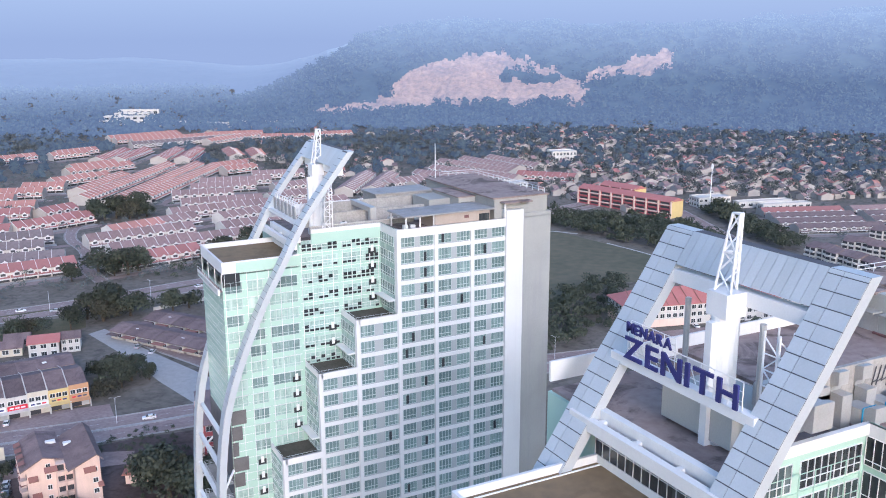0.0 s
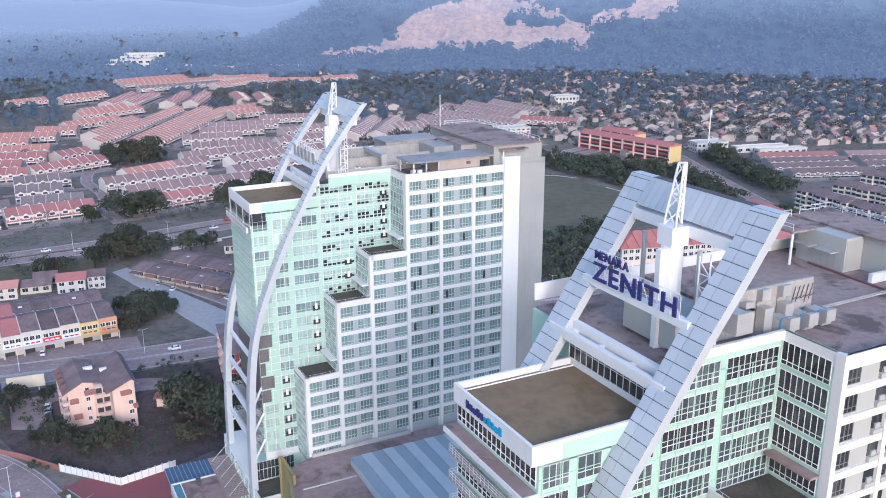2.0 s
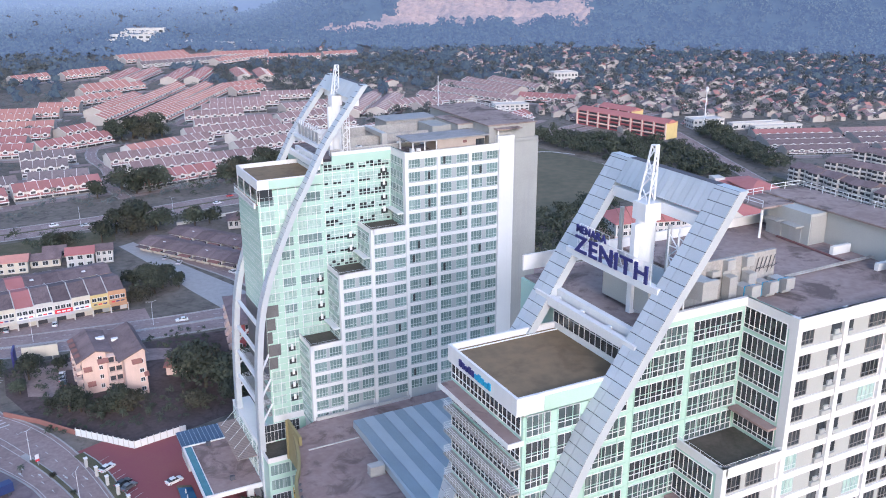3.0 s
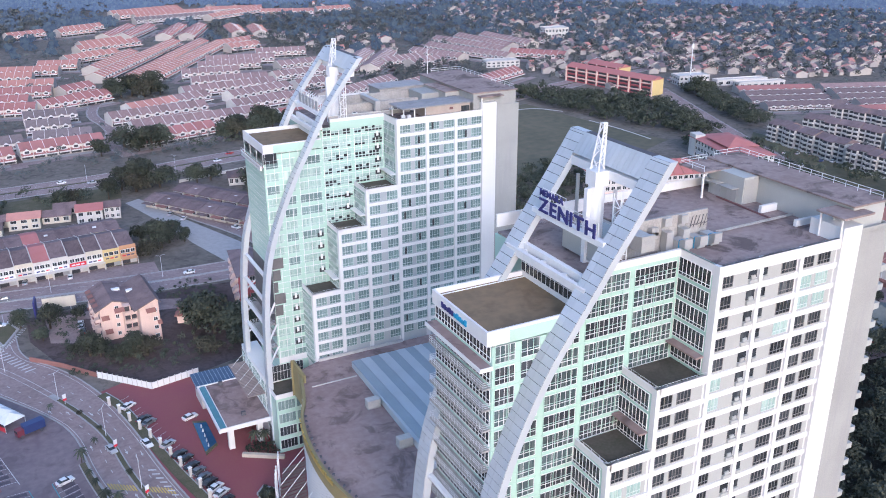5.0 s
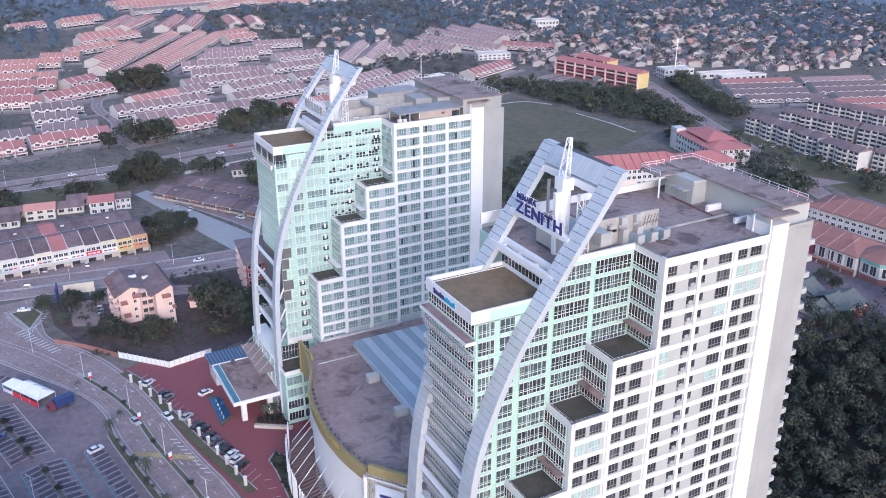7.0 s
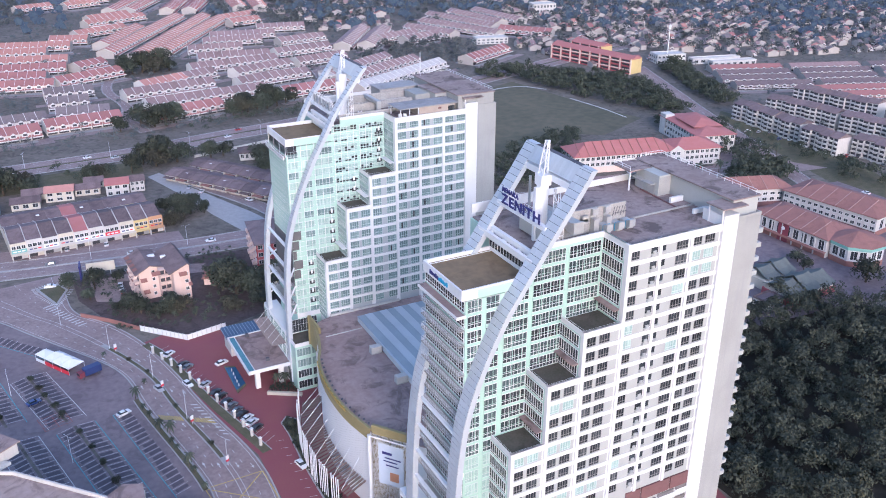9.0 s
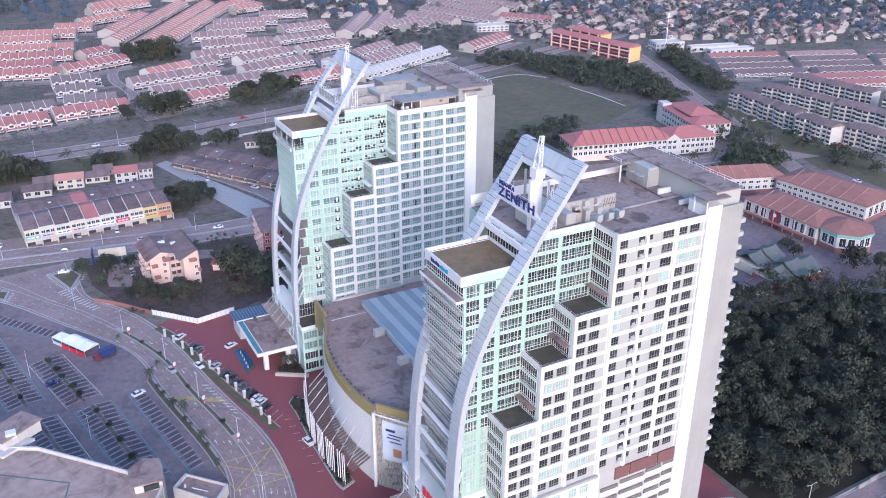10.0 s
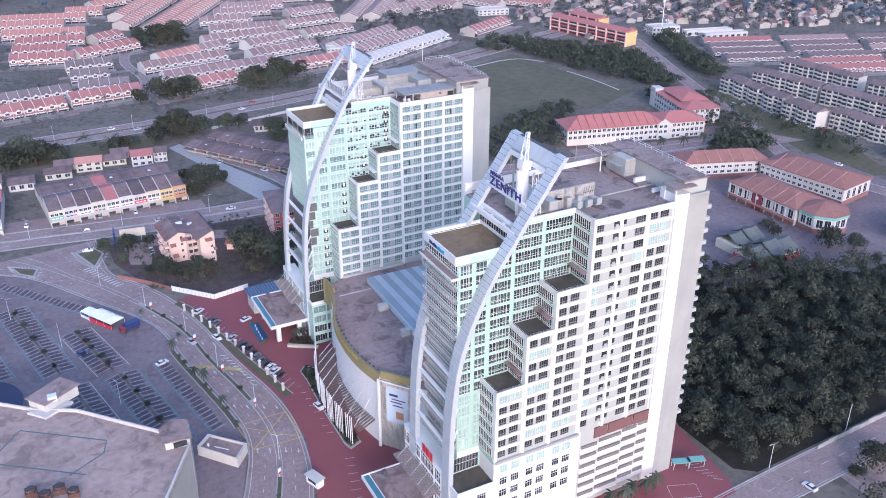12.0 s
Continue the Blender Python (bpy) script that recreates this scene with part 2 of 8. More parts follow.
def arch(tower, zt, hotel):
    """Two curved ribs clad in aluminium panels and the slanted beam that joins their tops."""
    th = 1.0
    top = 15.0
    for v0, v1 in ((4.7, 7.2), (25.3, 27.7)) if hotel else ((4.3, 8.1), (23.7, 27.3)):
        zs = [-zt + i * (top + zt) / 60 for i in range(61)]
        core = Mesh()
        for i in range(60):
            za, zb = zs[i], zs[i + 1]
            ua, ub = arc(za, hotel), arc(zb, hotel)
            core.face([(ua, v0, zt + za), (ub, v0, zt + zb), (ub + th * 1.3, v0, zt + zb), (ua + th * 1.3, v0, zt + za)])
            core.face([(ua, v1, zt + za), (ua + th * 1.3, v1, zt + za), (ub + th * 1.3, v1, zt + zb), (ub, v1, zt + zb)])
            core.face([(ua, v0, zt + za), (ua, v1, zt + za), (ub, v1, zt + zb), (ub, v0, zt + zb)], 1)
            core.face([(ua + th * 1.3, v0, zt + za), (ub + th * 1.3, v0, zt + zb), (ub + th * 1.3, v1, zt + zb), (ua + th * 1.3, v1, zt + za)])
        core.face([(arc(top, hotel), v0, zt + top), (arc(top, hotel), v1, zt + top), (arc(top, hotel) + th * 1.3, v1, zt + top), (arc(top, hotel) + th * 1.3, v0, zt + top)])
        rib = part("arch_rib", core, [ALU, SEAM], tower, "silver aluminium clad curved rib")
        # panels, each lying on the rib with an open joint
        z = -zt + 6
        while z < top - 0.2:
            zb = min(z + 1.2, top)
            ua, ub = arc(z + 0.04, hotel), arc(zb - 0.04, hotel)
            dz, du = zb - z, ub - ua
            ln = math.hypot(dz, du)
            nx, nz = -dz / ln * 0.06, du / ln * 0.06
            o = lambda p: (p[0] + nx, p[1], p[2] + nz)
            vm = v0 + (v1 - v0) * 0.62
            for va, vb in ((v0 + 0.03, v1 - 0.03),) if hotel else ((v0 + 0.03, vm - 0.03), (vm + 0.03, v1 - 0.03)):
                pm = Mesh()
                a0, a1 = (ua, va, zt + z + 0.04), (ua, vb, zt + z + 0.04)
                b0, b1 = (ub, va, zt + zb - 0.04), (ub, vb, zt + zb - 0.04)
                pm.face([o(a0), o(b0), o(b1), o(a1)][::-1])
                for p, q in ((a0, a1), (a1, b1), (b1, b0), (b0, a0)):
                    pm.face([p, q, o(q), o(p)])
                part("panel", pm, ALU, rib)
            z = zb
    # slanted top beam
    zl = 12.0
    va_, vb_ = (7.2, 25.3) if hotel else (8.1, 23.7)
    ua, ub = arc(zl, hotel), arc(top, hotel)
    beam = Mesh()
    for (p, q) in (((ua, zl), (ub, top)),):
        for du, fl in ((0.02, 0), (1.28, 1)):
            pts = [(p[0] + du, va_, zt + p[1]), (q[0] + du, va_, zt + q[1]), (q[0] + du, vb_, zt + q[1]), (p[0] + du, vb_, zt + p[1])]
            beam.face(pts if fl else pts[::-1])
        for (uu, zz) in (p, q):
            beam.face([(uu, va_, zt + zz), (uu + 1.28, va_, zt + zz), (uu + 1.28, vb_, zt + zz), (uu, vb_, zt + zz)])
    b = part("arch_beam", beam, SEAM, tower, "silver aluminium clad slanted top beam")
    k = 15
    ln = math.hypot(top - zl, ub - ua)
    nx, nz = -(top - zl) / ln * 0.06, (ub - ua) / ln * 0.06
    for i in range(k):
        va, vb = va_ + i * (vb_ - va_) / k + 0.025, va_ + (i + 1) * (vb_ - va_) / k - 0.025
        pm = Mesh()
        c = [(ua, va, zt + zl), (ub, va, zt + top), (ub, vb, zt + top), (ua, vb, zt + zl)]
        o = [(x + nx, y, z + nz) for x, y, z in c]
        pm.face(o[::-1])
        for i2 in range(4):
            j = (i2 + 1) % 4
            pm.face([c[i2], c[j], o[j], o[i2]])
        part("panel", pm, ALU, b)


def rails(m, pts, h=1.1, step=2.0, r=0.035, bars=2):
    """Posts and rails along a line of points."""
    for a, b in zip(pts[:-1], pts[1:]):
        a, b = Vector(a), Vector(b)
        n = max(1, int((b - a).length / step))
        for i in range(n + 1):
            p = a.lerp(b, i / n)
            m.tube(p, p + Vector((0, 0, h)), r, 4)
        for j in range(bars):
            z = Vector((0, 0, h * (j + 1) / bars))
            m.tube(a + z, b + z, r, 4)
    return m


def ring(m, x0, x1, y0, y1, z0, z1, t=0.3, mi=0):
    """A parapet round a rectangle."""
    m.box(x0, x1, y0, y0 + t, z0, z1, mi).box(x0, x1, y1 - t, y1, z0, z1, mi)
    m.box(x0, x0 + t, y0 + t, y1 - t, z0, z1, mi).box(x1 - t, x1, y0 + t, y1 - t, z0, z1, mi)
    return m


def tower(ox, oy, zt, fh, steps, hotel, zlow):
    """A stepped tower with a white gridded side, a mint glass side and a sail-like arch in front."""
    rnd = random.Random(7 if hotel else 3)
    root = thing("hotel_tower" if hotel else "office_tower", ox, oy, 0,
                 "white and mint glass stepped hotel tower with curved silver arch" if hotel else
                 "white and mint glass stepped office tower with curved silver arch", "tower building")
    # white block and stepped blocks; the bay walls lie back between pilasters
    body = Mesh()
    body.box(0.35, 35.5, 0.4, 33, 0, zt - 1.3)
    part("wall", body, WHITE, root, "white painted rendered wall")
    bays = [(0.0, 8.1), (8.1, 16.3), (16.3, 24.4)]
    if not hotel:
        bays = [(0.0, 7.9), (7.9, 16.1), (16.1, 24.4)]
    # infill, pilasters and bands of the main block
    def grid(u0, u1, zbase, ztop, kind):
        g = part("bay_wall", Mesh().box(u0 + 0.5, u1 - 0.4, 0.30, 0.45, zbase, ztop), GREYW if hotel else GREYN, root, "grey painted bay wall")
        nfl = int((ztop - 0.9 - zbase) / fh + 0.25)
        part("pilaster", Mesh().box(u0, u0 + 0.75, 0.0, 0.6, zbase, ztop), WHITE, root)
        for i in range(nfl):
            z1 = ztop - 0.6 - i * fh
            z0 = z1 - fh
            if z0 < zbase - 0.1:
                break
            part("spandrel_band", Mesh().box(u0 + 0.75, u1, 0.1, 0.5, z1 - (0.75 if hotel else 0.9), z1 + (0.0 if i else 0.6)), WHITE, root)
            wz, wh = z0 + 0.25, fh - 1.35
            if hotel:
                gl = TEALG
                window(root, u0 + 0.9, 0.29, wz, 2.9, wh + 0.33, 4, gl, transom=0.7)
                window(root, u1 - 3.15, 0.29, wz, 3.0, wh + 0.33, 4, gl, transom=0.7)
                if rnd.random() < 0.16:
                    x = rnd.choice((u0 + 1.6, u0 + 3.0, u1 - 2.3))
                    part("open_casement", Mesh().box(x, x + 0.55, 0.12, 0.2, wz + 0.1, wz + wh), OPENG, root, "open dark casement")
            else:
                lit = PALEG if rnd.random() < 0.16 else DARKG
                fmt = FRAMT if lit == PALEG else FRAMD
                if kind == 0:
                    window(root, u0 + 1.0, 0.29, wz + 0.1, 2.0, wh + 0.05, 3, lit, transom=0.55, fm=fmt)
                    # Dark sheet before the bay wall, in place of a shaded ledge recess.
                    lv = part("louvre", Mesh().box(u1 - 1.9, u1 - 0.3, 0.2, 0.3, wz + 0.6, wz + wh + 0.05), DARKG, root, "dark sheet for a shaded recess with air conditioner ledge")
                    part("ledge", Mesh().box(u1 - 1.9, u1 - 0.3, -0.1, 0.3, wz - 0.1, wz + 0.5), GREYN, lv)
                    part("compressor", Mesh().box(u1 - 1.5, u1 - 0.7, 0.0, 0.2, wz + 0.55, wz + 1.15), GREYN, lv)
                elif kind == 1:
                    # Same kind of dark sheet, for the shade of a smaller recess.
                    lv = part("louvre", Mesh().box(u0 + 0.8, u0 + 1.8, 0.2, 0.3, wz + 0.7, wz + wh), DARKG, root, "dark sheet for a shaded recess with ledge")
                    part("ledge", Mesh().box(u0 + 0.8, u0 + 1.8, -0.05, 0.3, wz, wz + 0.6), GREYN, lv)
                    window(root, u1 - 3.5, 0.29, wz + 0.1, 3.0, wh + 0.05, 4, lit, transom=0.55, fm=fmt)
                else:
                    window(root, u0 + 1.0, 0.29, wz + 0.1, 2.2, wh + 0.05, 3, lit, transom=0.55, fm=fmt)
                    window(root, u0 + 4.1, 0.29, wz + 0.1, 2.6, wh + 0.05, 4, lit, transom=0.55, fm=fmt)
    for i, (a, b) in enumerate(bays):
        grid(a, b, zlow if (hotel or i < 1) else zlow - 1, zt, i)
    # shaft and grey end wall
    part("shaft", Mesh().box(24.4, 28.5, -0.25, 6, 0 if not hotel else 0, zt + 1.6), WHITE, root)
    # The end wall is greyer than the shaft, with noise streaks.
    part("end_wall", Mesh().box(28.5, 35.6, 0.3, 12, 0, zt - 0.2), GREYC, root, "streaked grey rendered end wall")
    # re-entrant side of the main block, looking forward
    nf = int((zt - steps[0][2]) / fh + 0.5)
    part("return_wall", Mesh().box(0.0, 0.4, 0.4, 8.2, 0, zt), MINT if not hotel else PALEG, root, "mint glass return wall")
    part("corner_pilaster", Mesh().box(-0.08, 0.5, -0.06, 1.2, steps[0][2], zt + 0.01), WHITE, root)
    for i in range(nf):
        z1 = zt - 0.9 - i * fh
        window(root, -0.02, 8.1, z1 - fh + (0.55 if hotel else 0.35), 6.6, fh - (1.25 if hotel else 0.6), 8, DARKG if not hotel else TEALG, "x", 0.5)
    # stepped blocks with terraces
    prev = 0.0
    for k, (ul, zs) in enumerate([(s[0], s[2]) for s in steps]):
        zb = zlow
        part("step_block", Mesh().box(ul + 0.35, prev + 0.2, 0.4, 8.1, 0 if zb > 21 else 0, zs - 1.1), WHITE, root)
        grid(ul, prev, zb, zs, 2)
        part("terrace_floor", Mesh().box(ul + 0.2, prev + 0.1, 0.5, 8.0, zs - 1.1, zs - 0.75), ROOFD, root, "dark stained terrace floor")
        part("parapet", Mesh().box(ul, ul + 0.25, 0.0, 8.0, zs - 1.1, zs).box(ul + 0.25, prev, 0.0, 0.25, zs - 1.1, zs), WHITE, root)
        part("glass_rail", rails(Mesh(), [(ul + 0.12, 7.9, zs), (ul + 0.12, 0.12, zs), (prev - 0.1, 0.12, zs)], 0.5, 1.6, 0.025, 1), FRAME, root)
        # side that looks forward
        zn = steps[k + 1][2] if k + 1 < len(steps) else zb
        part("return_wall", Mesh().box(ul, ul + 0.4, 0.4, 8.2, zn - 1, zs - 1.1), MINT if not hotel else PALEG, root, "mint glass return wall")
        part("corner_pilaster", Mesh().box(ul - 0.06, ul + 0.5, -0.02, 1.0, zn, zs), WHITE, root)
        part("door_canopy", Mesh().box(prev - 1.5, prev + 0.1, 1.2, 7.8, zs + 2.3, zs + 2.6), DECK if not hotel else FRAME, root, "thin slab canopy over the terrace door")
        n2 = int((zs - zn) / fh + 0.5)
        for i in range(n2):
            window(root, ul - 0.02, 8.1, zs - 1.1 - (i + 1) * fh + (0.55 if hotel else 0.35), 6.6, fh - (1.25 if hotel else 0.6), 8, DARKG if not hotel else TEALG, "x", 0.5)
        prev = ul
    # mint glass side and its window bands
    zbox = zt - (4.5 if hotel else 6.0)
    uo, vo = (-32.0, 25.4) if hotel else (-33.0, 24.3)
    ub = -17.0
    part("curtain_wall", Mesh().box(ub, 0.3, 8.2, 33, 0, zt - 2.8), MINT, root, "mint glass curtain wall")
    part("curtain_wall", Mesh().box(-32.0, ub, 8.2, 25.2, 0, zbox - 2.6), MINT, root, "mint glass curtain wall")
    part("parapet", Mesh().box(ub + 2.5, 0.0, 7.95, 8.45, zt - (0.75 if hotel else 1.05), zt), WHITE, root, "white parapet")
    part("spandrel_glass", Mesh().box(ub + 2.5, 0.0, *((8.0, 8.4, zt - 2.9, zt - 0.75) if hotel else (8.2, 8.4, zt - 2.9, zt - 1.05))), MINT, root, "mint glass parapet band")
    cols = [(-8.2, -0.5), (-16.6, -9.2), (-23.2, -17.6), (-27.4, -24.4), (-31.6, -28.4)]
    for c, (a, b) in enumerate(cols):
        ztop = zt if c < 2 else zbox
        i = 0
        while True:
            z1 = ztop - 1.35 - i * fh
            if c > 1:
                z1 = zt - 1.35 - (i + 2) * fh
            z0 = z1 - fh
            i += 1
            if z0 < zlow - 1:
                break
            hide = [s for s in steps if s[0] <= a + 0.5]
            if hide and z1 < max(s[2] for s in hide) - 0.5:
                continue
            w = b - a
            n = max(2, int(w / (0.95 if hotel else 0.8)))
            if hotel and c == 4 and zlow + 10 < z0 < zt - 37:
                part("deck_end_shade", Mesh().box(a - 0.35, b - 0.6 - 0.9 * (i % 3), 8.02, 8.15, z0 + 0.25, z0 + fh - 0.15), SHADED, root, "grey sheet for the shade in an open deck end")
                continue
            g = SMOKG if rnd.random() < 0.6 else DARKG
            if hotel:
                g = PALEG if (c < 2 or rnd.random() < 0.75) else TEALG
            elif z0 < zlow + 16:
                g = PALEG if rnd.random() < 0.8 else SMOKG
            window(root, a, 8.17, z0 + (0.5 if hotel else 0.3), w, fh - (1.15 if hotel else 0.72), n, g, "y", 0.55 if hotel else 0.8)
            if hotel and c < 2:
                for j in range(n):
                    x = a + (j + 0.12) * w / n
                    if rnd.random() < 0.75:
                        part("open_pane", Mesh().box(x, x + w / n * 0.75, 8.0, 8.06, z0 + 0.56, z0 + 1.0), OPENG, root, "dark tilted pane")
                    if rnd.random() < 0.38:
                        part("open_pane", Mesh().box(x, x + w / n * 0.75, 8.0, 8.06, z0 + 1.25, z0 + 1.9), OPENG, root, "dark open pane")
    if hotel:
        lows = [s[2] for s in steps] + [zlow]
        for ur, z_hi, z_lo in zip([0.0] + [s[0] for s in steps], [zt - 2.0] + lows[:-1], lows):
            z = z_hi - 1.2 - fh
            while z > z_lo - 0.6:
                part("service_window", Mesh().box(ur - 2.7, ur - 1.1, 7.98, 8.1, z + 0.5, z + 1.6), OPENG, root, "dark service window")
                part("service_panel", Mesh().box(ur - 2.2, ur - 1.6, 7.92, 8.0, z + 0.9, z + 2.2), FRAME, root, "white ledge panel")
                z -= fh
    # thin mullions and joints over the glass skin
    mg = Mesh()
    for c, (a, b) in enumerate(cols):
        hide = [s for s in steps if s[0] <= a + 0.5]
        z0 = max([zlow] + [s[2] for s in hide])
        z1 = zt - 3.0 if c < 2 else zbox - 2.3
        n = max(2, int((b - a) / 0.95))
        for j in range(0, n + 1, 2):
            x = a + (b - a) * j / n
            mg.box(x - 0.04, x + 0.04, 8.06, 8.2, z0, z1)
        z = z1
        while z > z0:
            mg.box(a - 0.4, b + 0.4, 8.09, 8.2, z - 0.03, z + 0.03)
            z -= fh / 2
    part("mullion", mg, FRAME if hotel else MINT, root, "thin pale mullions over mint glass", kind="stuff")
    part("curtain_cap", Mesh().box(-31.9, 0.0, 8.05, 8.3, zlow - 1.6, zlow), WHITE, root)
    # front top box with its roof
    bx = Mesh().box(uo, ub, 8.0, vo, zbox - 2.2, zbox - 1.0, 0)
    ring(bx, uo, ub, 8.0, vo, zbox - 1.0, zbox, 0.35)
    box_ = part("roof_box", bx, WHITE, root, "white painted roof box")
    part("roof_surface", Mesh().box(uo + 0.36, ub, 8.36, vo - 0.36, zbox - 1.0, zbox - 0.8), BANKR, box_, "brown waterproofed flat roof")
    part("gutter_line", ring(Mesh(), uo + 0.9, ub - 0.05, 8.8, vo - 0.9, zbox - 0.8, zbox - 0.68, 0.12), STEELW, box_)
    part("curtain_wall", Mesh().box(-29.4, ub, 7.95, 8.0, zbox - 2.2, zbox - (0.25 if hotel else 0.4)), MINT, box_)
    # front face: windows and balconies
    i = 0
    z = zbox - 2.2 - fh
    part("front_wall", Mesh().box(-31.9, -31.5, 8.3, 25.2, 0, zbox - 2.2), GREYC if not hotel else PALEG, root)
    if hotel:
        # A dark sheet on the wall face stands in for the terrace's shade.
        part("terrace_shade_sheet", Mesh().box(-32.0, -31.88, 8.2, 25.1, zbox - 2.2 - fh + 0.7, zbox - 2.2).box(-31.9, -28.7, 8.08, 8.18, zbox - 2.2 - fh + 0.7, zbox - 2.2), OPENG, root, "dark sheet for the shade in an open terrace storey")
        for v in (8.4, 13.8, 19.2, 24.6):
            part("terrace_post", Mesh().box(-32.1, -31.9, v - 0.15, v + 0.15, zbox - 2.2 - fh, zbox - 2.2), WHITE, root)
        part("deck_shade_sheet", Mesh().box(-32.15, -31.9, 8.3, 25.2, zlow + 9, zt - 37), SHADED, root, "grey sheet for the shade between open decks")
    while z > zlow - 2:
        uf = -31.9 if hotel else -32.0
        big = z < zt - 46
        window(root, uf - 0.02, 25.0, z + 0.5, 16.4, fh - 1.0, 17, DARKG if not hotel else TEALG, "x", 0.7)
        if not hotel or big or i == 0:
            depth = -33.95 if i == 0 and not hotel else (-33.0 if i == 0 else -33.3)
            if big:
                depth = max(arc(z - zt, hotel) + 1.6, -34.8) if i % 2 else -32.9
            slab = part("balcony", Mesh().box(depth, -31.9, 8.4, 25.0, z - 0.22, z + 0.02), DECK if i == 0 else CONC, root, "grey balcony slab")
            if i == 0 and not hotel:
                part("ledge_edge", Mesh().box(depth - 0.02, depth + 0.16, 8.1, 25.0, z - 0.5, z + 0.12).box(depth + 0.16, -31.9, 8.1, 8.28, z - 0.5, z + 0.12), WHITE, slab)
            elif i == 0:
                part("balcony_wall", Mesh().box(depth, depth + 0.2, 8.0, 25.0, z - 0.7, z + 0.5).box(depth + 0.2, depth + 0.4, 8.0, 8.2, z - 0.7, z + 0.5), WHITE, slab)
                part("glass_balustrade", rails(Mesh(), [(depth + 0.1, 25.0, z + 0.5), (depth + 0.1, 8.1, z + 0.5), (depth + 0.5, 8.1, z + 0.5)], 0.7, 1.5, 0.03, 1), STEELW, slab, "steel balustrade posts")
            else:
                part("railing", rails(Mesh(), [(-32, 8.45, z), (depth + 0.06, 8.45, z), (depth + 0.06, 24.95, z), (-32, 24.95, z)], 1.05, 0.8, 0.03, 3), STEELW, slab, "white steel railing")
            if big and i % 2 == 0:
                for vv in (5.8, 26.5):
                    part("brace", Mesh().tube((arc(z - zt, hotel) + 1.2, vv, z), (-31.6, 8.6 if vv < 10 else 25.0, z + fh), 0.25), STEELW, root)
        z -= fh
        i += 1
    arch(root, zt, hotel)
    for k in range(6):
        z = zt - 38.5 - k * 2 * fh
        if z > zlow + 1:
            part("cross_beam", Mesh().box(arc(z - zt, hotel) + 0.5, arc(z - zt, hotel) + 1.2, 7.0, 25.4, z - 0.35, z + 0.35), STEELW, root, "white beam between the ribs")
    # inner frame with the white mast and the lattice aerial
    um = -10.4
    mast = Mesh()
    rim = [(um + 1.25 * math.cos(k * math.pi / 8), 15.6 + 1.25 * math.sin(k * math.pi / 8)) for k in range(16)]
    mast.prism(rim, zt - 3, zt + 9.4)
    mast.box(um - 1.2, um + 1.2, 14.4, 16.8, zt + 9.4, zt + 11.6)
    mast.prism([(um - 1.9, 15.2), (um - 1.1, 15.2), (um - 1.1, 16.0), (um - 1.9, 16.0)], zt - 3, zt + 9)
    part("mast", mast, STEELW, root, "white steel clad mast")
    part("inner_beam", Mesh().box(um + 1.1, um + 2.3, 6.6, 25.8, zt + 10.3, zt + 11.6), STEELW, root, "white inner crossbeam")
    lat = Mesh()
    tri = [(1.05, 0.0), (-0.6, 0.95), (-0.6, -0.95)]
    za, zb = zt + 11.6, zt + 18.4
    lerp = lambda p, t: (um + 0.7 * t + p[0] * (1 - t * 0.55), 15.6 + p[1] * (1 - t * 0.55), za + (zb - za) * t)
    for p in tri:
        lat.tube(lerp(p, 0), lerp(p, 1), 0.13, 6)
    for j in range(4):
        for a in range(3):
            p_, q_ = (a, (a + 1) % 3) if j % 2 else ((a + 1) % 3, a)
            lat.tube(lerp(tri[p_], j / 4), lerp(tri[q_], (j + 1) / 4), 0.09, 4)
            if j in (1, 3):
                lat.tube(lerp(tri[a], (j + 1) / 4), lerp(tri[(a + 1) % 3], (j + 1) / 4), 0.1, 4)
    part("aerial", lat, STEELW, root, "white lattice aerial")
    for vv in (11.5, 20.5):
        part("post", Mesh().tube((um + 0.2, vv, zt - 1), (um + 0.2, vv, zt + 9.7), 0.3, 8), DUCT, root, "slim grey steel post")
    tw = Mesh()
    xa, xb, ya, yb = -11.4, -9.8, 8.6, 10.2
    for (x, y) in ((xa, yb), (xb, yb), (xa, ya), (xb, ya)):
        tw.tube((x, y, zt - 2.4), (x, y, zt + 9.7), 0.1, 5)
    for j in range(8):
        zz = zt - 2.0 + j * 1.4
        s_ = j % 2
        tw.tube((xa, ya, zz + 1.4 * s_), (xb, ya, zz + 1.4 * (1 - s_)), 0.07, 4).tube((xa, yb, zz + 1.4 * s_), (xa, ya, zz + 1.4 * (1 - s_)), 0.07, 4)
        tw.tube((xa, ya, zz), (xb, ya, zz), 0.07, 4).tube((xa, yb, zz), (xa, ya, zz), 0.07, 4)
    part("lattice_tower", tw, STEELW, root, "white square lattice tower")
    return root


F_STEPS = [(-8.8, 0, 69.2), (-16.7, 0, 59.7), (-24.4, 0, 43.7)]
N_STEPS = [(-9.4, 0, 71.4), (-17.4, 0, 61.2), (-25.5, 0, 47.4)]
hotel_tower = tower(0.0, 0.0, 86.0, 3.26, F_STEPS, True, 23.6)
office_tower = tower(-1.9, -112.5, 88.6, 3.38, N_STEPS, False, 25.7)


